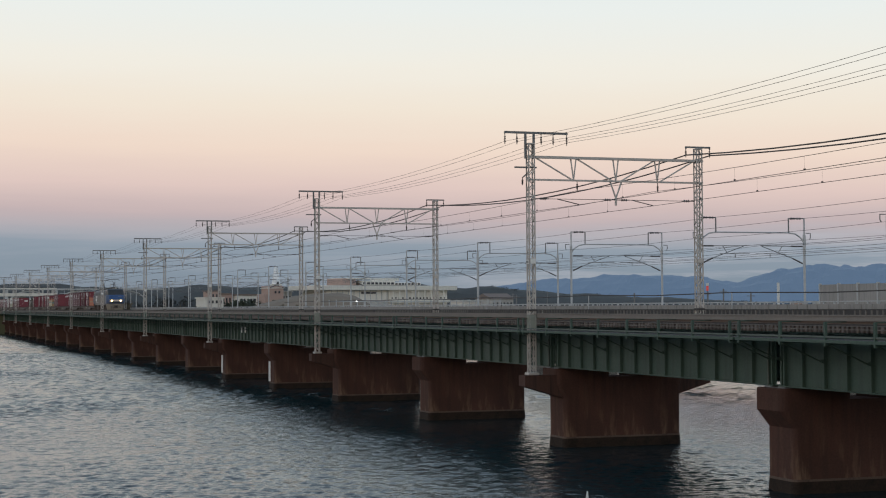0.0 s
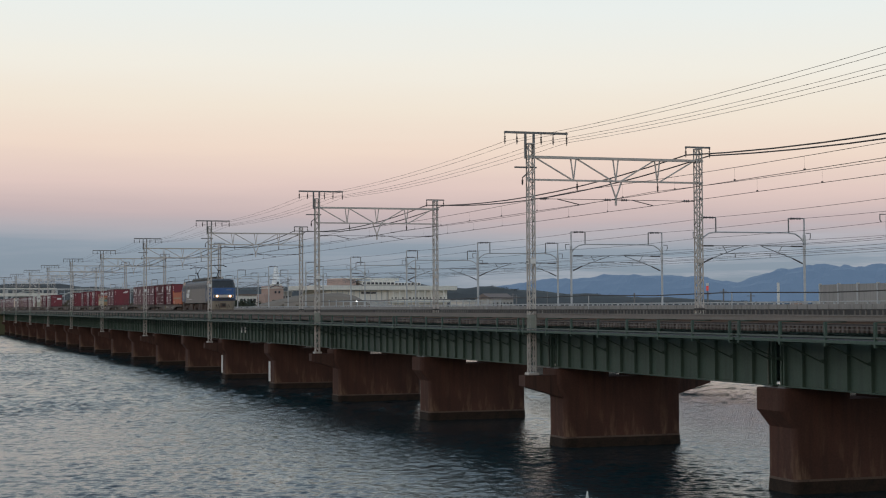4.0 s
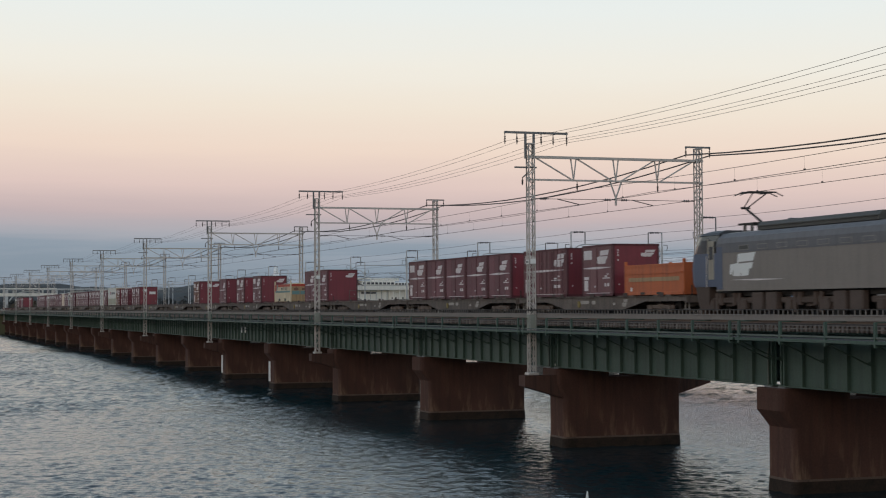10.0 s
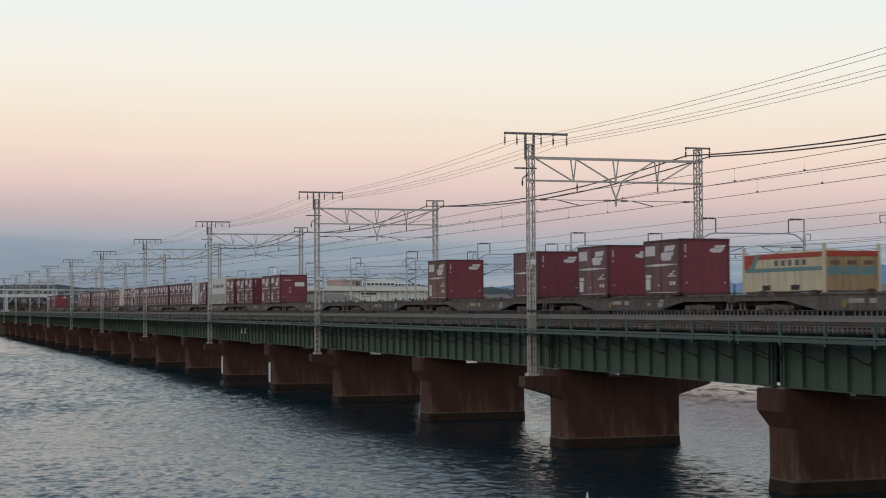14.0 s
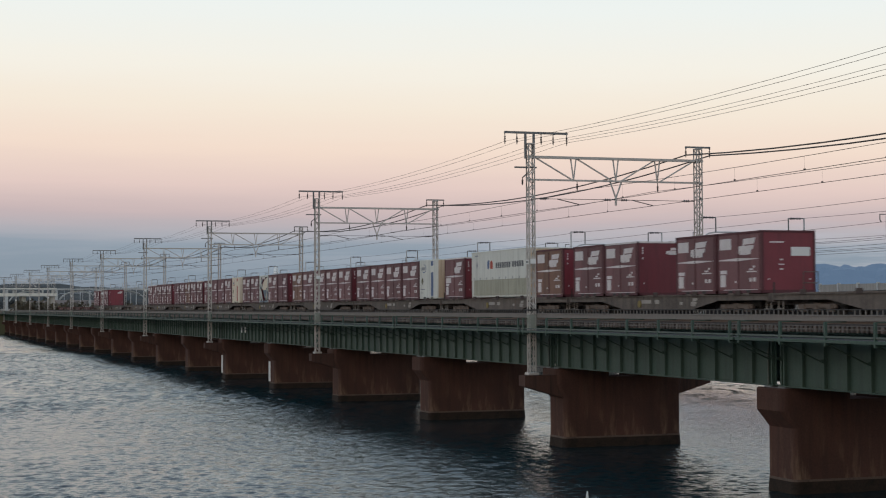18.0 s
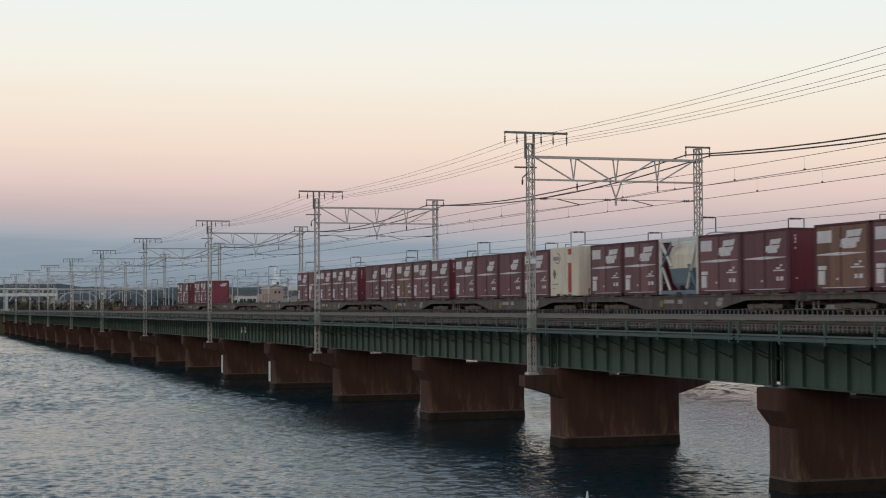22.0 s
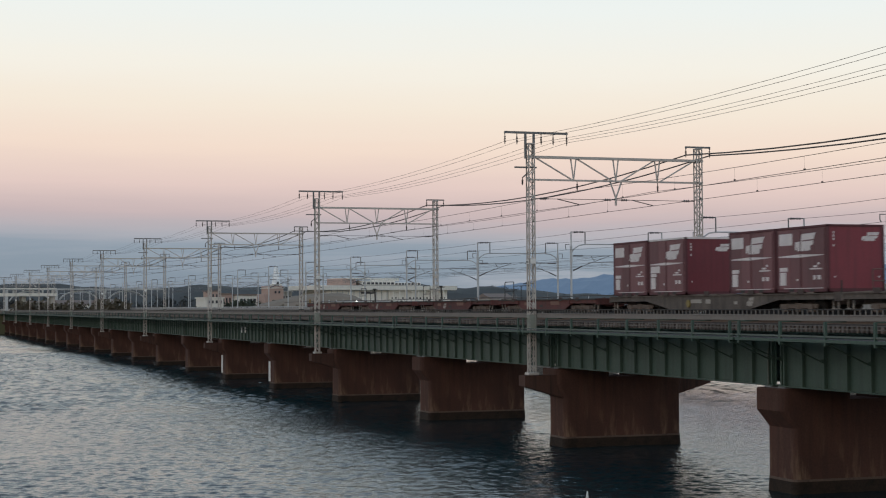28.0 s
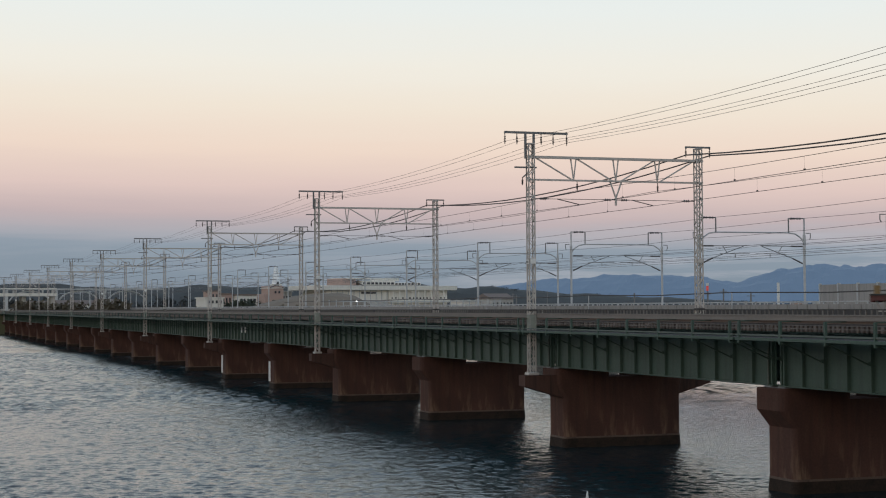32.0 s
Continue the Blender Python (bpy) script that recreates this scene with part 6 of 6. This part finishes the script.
CONE = paint("white_cone_cladding", (0.86, 0.87, 0.87), (0.78, 0.79, 0.79), 0.45, coarse=0.3)
BUSH = paint("dry_reeds_and_bushes", (0.095, 0.075, 0.048), (0.06, 0.055, 0.035), 0.95, coarse=0.3, fine=3)
LEAF = paint("dark_evergreen_leaves", (0.045, 0.055, 0.035), (0.03, 0.038, 0.026), 0.9, coarse=0.3, fine=3)


def ridge(name, label, centre, along, length, depth, heights, material, seed, rough, cols=90, rows=10, wild=0.10):
    """A wooded ridge: heights along its crest, falling away on both sides, with noise."""
    m = Mesh()
    c, a = Vector((centre[0], centre[1], 0)), Vector((along[0], along[1], 0)).normalized()
    b = Vector((-a.y, a.x, 0))
    for j in range(rows + 1):
        v = j / rows * 2 - 1
        for i in range(cols + 1):
            u = i / cols
            f = u * (len(heights) - 1)
            k = min(int(f), len(heights) - 2)
            t = f - k
            h = heights[k] * (1 - t) + heights[k + 1] * t
            p = c + a * (u - 0.5) * length + b * v * depth
            h = h * max(0, 1 - abs(v) ** 1.5) + noise.fractal(Vector((p.x, p.y, seed)) * rough, 0.9, 2.0, 5) * wild * h * (1 - v * v)
            m.v.append((p.x, p.y, max(-1.0, h) if abs(v) < 1 else -2.0))
    for j in range(rows):
        for i in range(cols):
            q = j * (cols + 1) + i
            m.f.append((q, q + 1, q + cols + 2, q + cols + 1))
    ob = thing(name, label, "hill", kind="structure", mesh=m, material=material)
    for poly in ob.data.polygons:
        poly.use_smooth = False
    return ob


HILL_A = [24, 25, 23, 25, 26, 26, 27, 26, 29, 26, 24, 25, 26, 24, 25, 24, 20, 12, 8]
HILL_B = [9, 14, 22, 29, 26, 24, 27, 24, 21, 18, 19, 17, 15, 14, 12, 11, 9, 8]
ridge("hill", "dark wooded hills along the far shore", (-1480, 150, 0), (0.12, 1, 0), 700, 90, HILL_A, HILL, 1.0, 0.02)
ridge("hill", "dark wooded hills beyond the lagoon", (-1490, 620, 0), (0.42, 1, 0), 420, 80, HILL_B, HILL, 2.0, 0.02)
ridge("mountain", "mountains beyond the lagoon, coloured blue for haze", (-3730, 1930, 0), (0.51, 1, 0), 2500, 330,
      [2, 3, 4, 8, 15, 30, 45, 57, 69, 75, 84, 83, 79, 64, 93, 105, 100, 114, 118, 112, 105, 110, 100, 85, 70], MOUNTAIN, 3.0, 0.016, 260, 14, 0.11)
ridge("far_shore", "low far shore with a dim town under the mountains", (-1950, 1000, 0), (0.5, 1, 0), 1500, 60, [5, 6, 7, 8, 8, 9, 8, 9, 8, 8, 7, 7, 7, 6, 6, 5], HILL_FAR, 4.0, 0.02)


def clumps(name, label, spots, material, kind="stuff", blades=110):
    """Many small leafy tufts: each a bunch of crossed, tilted leaf blades."""
    m = Mesh()
    rng = random.Random(7)
    for x, y, z, w, h in spots:
        for _ in range(blades):
            a, e = rng.uniform(0, 6.28), rng.uniform(-0.2, 1.4)
            r = rng.uniform(0.35, 1.0)
            p = Vector((x + math.cos(a) * math.cos(e) * w * r * 0.5, y + math.sin(a) * math.cos(e) * w * r * 0.5, z + h * (0.45 + 0.55 * math.sin(e) * r)))
            s = rng.uniform(0.05, 0.12) * h
            d1 = Vector((rng.uniform(-1, 1), rng.uniform(-1, 1), rng.uniform(-0.6, 0.9))).normalized() * s
            d2 = Vector((rng.uniform(-1, 1), rng.uniform(-1, 1), rng.uniform(-0.3, 1))).normalized() * s
            m.add([p - d1, p + d2 * 0.7, p + d1, p - d2 * 0.7], [(0, 1, 2, 3)])
    return thing(name, label, "bushes", kind=kind, mesh=m, material=material)


rng = random.Random(3)
clumps("shore_bushes", "brown reeds and bushes on the far shore", [(-452 - rng.uniform(0, 45), rng.uniform(36, 62), 1.2, rng.uniform(4, 7), rng.uniform(5.5, 8.2)) for _ in range(60)], BUSH)
clumps("shore_bushes", "dry low scrub along the far bank", [(-475 - rng.uniform(0, 50), rng.uniform(60, 130), 1.4, rng.uniform(3, 6), rng.uniform(4.2, 6.0)) for _ in range(70)], BUSH)
clumps("far_woods", "dark evergreen trees behind the far bank", [(-512 - rng.uniform(0, 26), rng.uniform(99, 121), 1.5, rng.uniform(4, 6), rng.uniform(5.5, 8.0)) for _ in range(46)], LEAF)
clumps("far_woods", "trees at the foot of the far hills", [(-1395 - rng.uniform(0, 60), rng.uniform(60, 420), 0, rng.uniform(14, 26), rng.uniform(9, 17)) for _ in range(150)], HILL)
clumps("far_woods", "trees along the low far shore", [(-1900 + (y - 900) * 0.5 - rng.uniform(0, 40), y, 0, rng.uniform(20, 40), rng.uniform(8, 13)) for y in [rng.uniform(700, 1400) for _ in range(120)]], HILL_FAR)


# trees that roughen the crests of the far hills
def crest(centre, along, length, heights, n, seed):
    r = random.Random(seed)
    a = Vector((along[0], along[1], 0)).normalized()
    spots = []
    for _ in range(n):
        u, v = r.random(), r.uniform(-4, 26)
        f = u * (len(heights) - 1)
        k = min(int(f), len(heights) - 2)
        h = heights[k] + (heights[k + 1] - heights[k]) * (f - k)
        p = Vector((centre[0], centre[1], 0)) + a * (u - 0.5) * length + Vector((a.y, -a.x, 0)) * v
        spots.append((p.x, p.y, h * (1 - (abs(v) / 90) ** 1.5) - 4.6 - 0.04 * max(0, v), r.uniform(5, 11), r.uniform(3.0, 5.6)))
    return spots


clumps("far_woods", "dark uneven trees on the crests of the far hills", crest((-1480, 150), (0.12, 1), 700, HILL_A, 420, 5), HILL, blades=46)
clumps("far_woods", "dark uneven trees on the hills beyond the lagoon", crest((-1490, 620), (0.42, 1), 420, HILL_B, 260, 6), HILL, blades=46)

# ---- smooth bank before the grandstand ----
BANK = paint("bare_grey_bank", (0.235, 0.195, 0.155), (0.15, 0.125, 0.10), 0.95, coarse=0.12, fine=1.2, bump=0.5)
ridge("bank", "smooth bare grey-brown bank before the grandstand", (-507.7, 127.1, 0), (0.29, 1, 0), 37.8, 9, [6.9, 8.2, 9.3, 10.3, 10.8, 11.0, 11.1, 10.1, 7.4], BANK, 8.0, 0.05, 60, 10, 0.02)


# ---- grandstand by the water ----
def windows(parent, x, y0, y1, z0, z1, n, gap=0.25):
    w = (y1 - y0) / n
    for i in range(n):
        part("window", Mesh().span(x, x + 0.12, y0 + i * w + gap, y0 + (i + 1) * w - gap, z0, z1), PANE, parent)


def build_stand():
    b = thing("grandstand", "long cream waterside grandstand with a broad roof band", "building", at=pose(-536, 160, 0, 0, 0, 16.5))
    part("lower_wall", Mesh().span(-14, 0, -24, 1.5, 1.5, 12.2), STANDWHITE, b, "cream lower hall")
    part("right_wall", Mesh().span(-14, 0.6, 1.5, 25.6, 1.5, 12.2), STANDWHITE, b, "cream lower wing")
    part("roof_band", Mesh().span(-16, 2.2, -28.5, 28.8, 12.2, 13.75, 0.1), STANDWHITE, b, "broad cream roof band")
    part("upper_hall", Mesh().span(-13, -3, -15, -9.5, 13.95, 16.2, 0.1), PINKWALL, b, "pinkish roof house")
    part("upper_roof", Mesh().span(-13.5, -2.5, -13.0, -4.0, 15.9, 16.4), STANDWHITE, b)
    part("upper_wing", Mesh().span(-13, -2.5, -7.5, 6, 13.95, 15.5, 0.1), STANDWHITE, b)
    windows(b, -2.5, -7.2, 5.7, 14.2, 14.9, 8)
    part("upper_hall", Mesh().span(-13, -3, 2.5, 8.0, 15.3, 16.4, 0.1), STANDWHITE, b)
    part("upper_wing", Mesh().span(-13, -3, 6, 17, 13.95, 14.9, 0.1), STANDWHITE, b)
    windows(b, -3.0, 6.2, 16.8, 14.1, 14.7, 8)
    for z0, z1 in ((9.3, 9.8), (6.8, 7.2)):
        windows(b, 0.62, 2.0, 25.0, z0, z1, 16, 0.45)
    part("balcony", Mesh().span(0.6, 2.4, 1.5, 25.6, 8.0, 9.1), STANDWHITE, b)
    part("balcony", Mesh().span(0.6, 3.2, 1.5, 25.6, 5.4, 6.5), STANDWHITE, b)
    for i in range(9):
        y = 2.2 + i * 2.6
        part("column", Mesh().span(1.9, 2.2, y - 0.15, y + 0.15, 1.5, 12.2), STANDWHITE, b)
    part("seat_tier", Mesh().prism([(0, 1.5), (9, 1.5), (9, 2.6), (0, 8.2)], "y", -27, 1.0), STANDGREY, b, "sloped grey seating tier")
    part("glass_front", Mesh().span(0.0, 0.3, -23.5, 1.0, 8.4, 11.9), STANDWHITE, b)
    for i in range(12):
        y = -23.4 + i * 2.2
        part("mullion", Mesh().span(0.3, 0.45, y - 0.1, y + 0.1, 8.2, 12.2), POSTGREY, b)
    part("dark_recess", Mesh().span(0.25, 0.4, -9.5, -3.5, 11.0, 11.6), PANE, b)
    return b


build_stand()


# ---- cone tower and its neighbours ----
def build_tower():
    t = thing("cone_tower", "white tapering cone tower on a pinkish block", "building", at=pose(-531, 121.3, 0, 0, 0, 13))

    def ring(z, r, n=16):
        return [(r * math.cos(2 * math.pi * i / n), r * math.sin(2 * math.pi * i / n), z) for i in range(n)]
    part("cone", Mesh().loft([ring(14.2, 1.42), ring(17.0, 0.98), ring(19.5, 0.58), ring(20.0, 0.42), ring(20.2, 0.2)]), CONE, t, "white cone")
    # Dark prism on the cone stands for the shade in its arch opening.
    part("arch_recess", Mesh().prism([(-0.3, 14.25), (0.3, 14.25), (0.2, 14.8), (0, 15.0), (-0.2, 14.8)], "x", 1.2, 1.72), PANE, t)
    part("block", Mesh().span(-5, 1.5, -2.9, 2.1, 1.5, 13.6, 0.1), PINKWALL, t, "pinkish rendered block")
    part("plinth", Mesh().span(-1.5, 1.3, -1.5, 1.5, 13.6, 14.25, 0.1), STANDWHITE, t)
    part("block", Mesh().span(-5, 1.0, -4.6, -3.2, 1.5, 11.0, 0.1), PINKWALL, t)
    windows(t, 1.5, -1.6, 1.2, 11.2, 12.0, 2, 0.4)
    part("cornice", Mesh().span(-5.2, 1.7, -3.1, 2.3, 12.8, 13.1), STANDWHITE, t)
    return t


build_tower()


def house(x, y, z0, w, d, h, turn, wall, roof, label, storeys=2, cols=5, flat=True):
    b = thing("house", label, "building", "buildings on the far shore", at=pose(x, y, z0, 0, 0, turn))
    part("wall", Mesh().span(-d, 0, -w / 2, w / 2, 0, h, 0.05), wall, b)
    if flat:
        part("roof", Mesh().span(-d - 0.3, 0.3, -w / 2 - 0.3, w / 2 + 0.3, h, h + 0.4), roof, b)
    else:
        part("roof", Mesh().prism([(-d - 0.4, h), (0.4, h), (-d / 2, h + d * 0.22)], "y", -w / 2 - 0.4, w / 2 + 0.4), roof, b)
    for s in range(storeys):
        z = h * (s + 0.42) / storeys
        windows(b, 0.01, -w / 2 + 0.3, w / 2 - 0.3, z, z + h / storeys * 0.34, cols, 0.35)
    return b


house(-511, 97.2, 1.5, 6.0, 8, 8.0, 12, STANDWHITE, STANDWHITE, "white flat-roofed building with two window bands", 3, 4)
house(-520, 99.0, 1.5, 3.0, 6, 10.2, 12, PINKWALL, ROOFBROWN, "pinkish building behind the white one", 3, 2)
house(-552, 108.0, 1.5, 6.5, 9, 9.6, 12, PINKWALL, ROOFBROWN, "long pinkish building with a brown roof", 2, 5)
house(-550, 116.0, 1.5, 7.0, 9, 9.2, 12, STANDWHITE, ROOFBROWN, "pale building with a brown roof", 2, 5)
house(-546, 128.5, 1.5, 4.0, 7, 10.2, 13, STANDGREY, STANDGREY, "small grey block beside the tower", 2, 3)
house(-394, 149.0, 0.3, 7.5, 6, 8.2, 20, STANDGREY, ROOFBROWN, "low grey shed with a brown roof by the lagoon", 2, 6, False)
house(-396, 141.5, 0.3, 6.0, 5, 7.4, 20, STANDWHITE, STANDWHITE, "low white shed by the lagoon", 1, 5)
for i in range(26):
    yy = 640 + i * 31 + rng.uniform(-8, 8)
    house(-1905 + (yy - 900) * 0.5 + rng.uniform(0, 30), yy, 1.0, rng.uniform(12, 34), 12, rng.uniform(6, 12), 27, rng.choice((STANDWHITE, STANDGREY, PINKWALL)), rng.choice((ROOFBROWN, STANDGREY)), "dim low building on the distant shore", 2, 4)
for yy, xx in ((66, -640), (74, -660), (83, -655), (60, -690), (88, -700), (72, -720)):
    house(xx, yy, 1.5, rng.uniform(7, 10), 8, rng.uniform(5.0, 7.5), 8, rng.choice((STANDWHITE, STANDGREY)), ROOFBROWN, "small house among the trees on the far shore", 2, 3, False)


# ---- road viaduct across the far end ----
def build_road():
    r = thing("road_viaduct", "pale road viaduct with an open railing crossing the far shore", "viaduct", kind="structure", at=pose(-622, 30, 0, 0, 0, 5))
    part("deck_beam", Mesh().span(-5, 5, -90, 29, 11.2, 12.3), STANDWHITE, r)
    part("top_beam", Mesh().span(4.6, 5.2, -90, 29, 13.75, 14.2), STANDWHITE, r)
    for i in range(34):
        y = -88 + i * 3.5
        part("railing_column", Mesh().span(4.65, 5.1, y - 0.3, y + 0.3, 12.3, 13.75), STANDGREY, r)
    for y in (-80, -60, -40, -20, 5, 17.5, 28):
        part("viaduct_pier", Mesh().span(-3, 3, y - 0.8, y + 0.8, 0, 11.2, 0.1), STANDGREY, r)
    return r


build_road()


def build_arch_bridge():
    b = thing("arch_bridge", "distant pale arch bridge in front of the hills", "bridge", at=pose(-900, 84, 0, 0, 0, 6))
    part("deck", Mesh().span(-2, 2, -24, 60, 16.6, 17.4), POSTGREY, b)
    for y in (-12, 14, 40):
        part("arch", Mesh().path([(0, y + 11 * math.cos(a), 9.0 + 7.0 * math.sin(a)) for a in np.linspace(0.25, math.pi - 0.25, 9)], 0.45, 6), POSTGREY, b)
        part("pier", Mesh().span(-1.5, 1.5, y - 12.6, y - 11.4, 0, 16.6), POSTGREY, b)
    return b


build_arch_bridge()

# ---- small things by the far water ----
REDLAMP = paint("red_marker", (0.5, 0.06, 0.05), None, 0.5, emit=((1.0, 0.12, 0.10), 0.25))
bc = thing("channel_beacon", "thin dark pole with a lit red and white beacon", "beacon", at=pose(-203.5, 107.1, 0))
part("pole", Mesh().rod((0, 0, -2), (0, 0, 8.7), 0.09, 8), GALV_DARK, bc)
part("lamp_body", Mesh().rod((0, 0, 8.5), (0, 0, 9.5), 0.17, 10), REDLAMP, bc, "glowing red beacon body")
part("white_top", Mesh().rod((0, 0, 9.15), (0, 0, 9.55), 0.185, 10), WHITE, bc)
pl = thing("white_pole", "slim white pole behind the viaduct", "pole", at=pose(-164.3, 95.4, 0))
part("shaft", Mesh().rod((0, 0, -2), (0, 0, 9.0), 0.16, 10), WHITE, pl)
part("foot", Mesh().rod((0, 0, -2), (0, 0, 1.0), 0.35, 10), VIADUCT, pl)
for x, y, h in ((-300, 158, 9.2), (-330, 128, 9.0), (-250, 118, 8.6), (-420, 172, 10.5), (-410, 158, 10.0), (-260, 140, 9.4), (-236, 132, 8.4)):
    up = thing("utility_pole", "slim grey pole standing by the lagoon", "pole", "poles by the lagoon", at=pose(x, y, 0))
    part("shaft", Mesh().rod((0, 0, -2), (0, 0, h), 0.14, 8), GALV_DARK, up)
    part("cross_bar", Mesh().span(-0.05, 0.05, -0.7, 0.7, h - 0.5, h - 0.4), GALV_DARK, up)
fence = thing("jetty_railing", "pale jetty railing along the lagoon quay", "railing", at=pose(-300, 84, 0, 0, 0, 16))
part("quay", Mesh().span(-8, 0, -6, 34, -2, 5.9), VIADUCT, fence)
part("top_rail", Mesh().span(-0.1, 0, -6, 34, 7.5, 7.65), POSTGREY, fence)
part("mid_rail", Mesh().span(-0.1, 0, -6, 34, 6.7, 6.8), POSTGREY, fence)
for i in range(27):
    y = -5.9 + i * 1.53
    part("post", Mesh().span(-0.12, 0.02, y - 0.07, y + 0.07, 5.9, 7.9), POSTGREY, fence)
lamp = thing("lit_lamp", "small lit white lamp on a quay pole", "lamp", at=pose(-296, 82.9, 0))
part("pole", Mesh().rod((0, 0, -2), (0, 0, 7.7), 0.08, 6), GALV_DARK, lamp)
part("lens", Mesh().rod((0.12, 0, 7.62), (0.24, 0, 7.62), 0.11, 10), paint("lit_lens", (1, 1, 1), None, 0.3, bump=0, emit=((1, 0.97, 0.9), 3.0)), lamp, "bright lit lens")

stake = thing("white_stake", "thin white stake standing in the shallows", "stake", at=pose(-22.9, 10.0, 0))
part("shaft", Mesh().rod((0, 0, -1.5), (0, 0, 3.55), 0.035, 8), WHITE, stake)
part("tip", Mesh().rod((0, 0, 3.55), (0, 0, 3.72), 0.035, 8, 0.008), WHITE, stake)
for dx in (0.0, 1.5):
    bp = thing("girder_plate", "small white upright plate on the green girder", "sign", at=pose(-140.4 - dx, MID - 2.97, 0))
    part("board", Mesh().span(-0.2, 0.2, -0.02, 0.02, 4.35, 4.85), WHITE, bp)
    part("backing", Mesh().span(-0.1, 0.1, 0.02, 0.13, 4.5, 4.7), GALV_DARK, bp)


def motions():
    times = [0, 2, 4, 6, 8, 10, 12, 14, 16, 18, 20, 22, 24, 26, 28, 30, 32]
    # the tide carries the ripples slowly out under the bridge
    walk(water, [(0.0, pose(0, 2.0, 0)), (32.0, pose(-1.5, -2.0, 0))])
    for ob, off in movers:
        walk(ob, [(float(t), pose(train_x(t) + off, FAR_Y, ob.location.z)) for t in times])


motions()
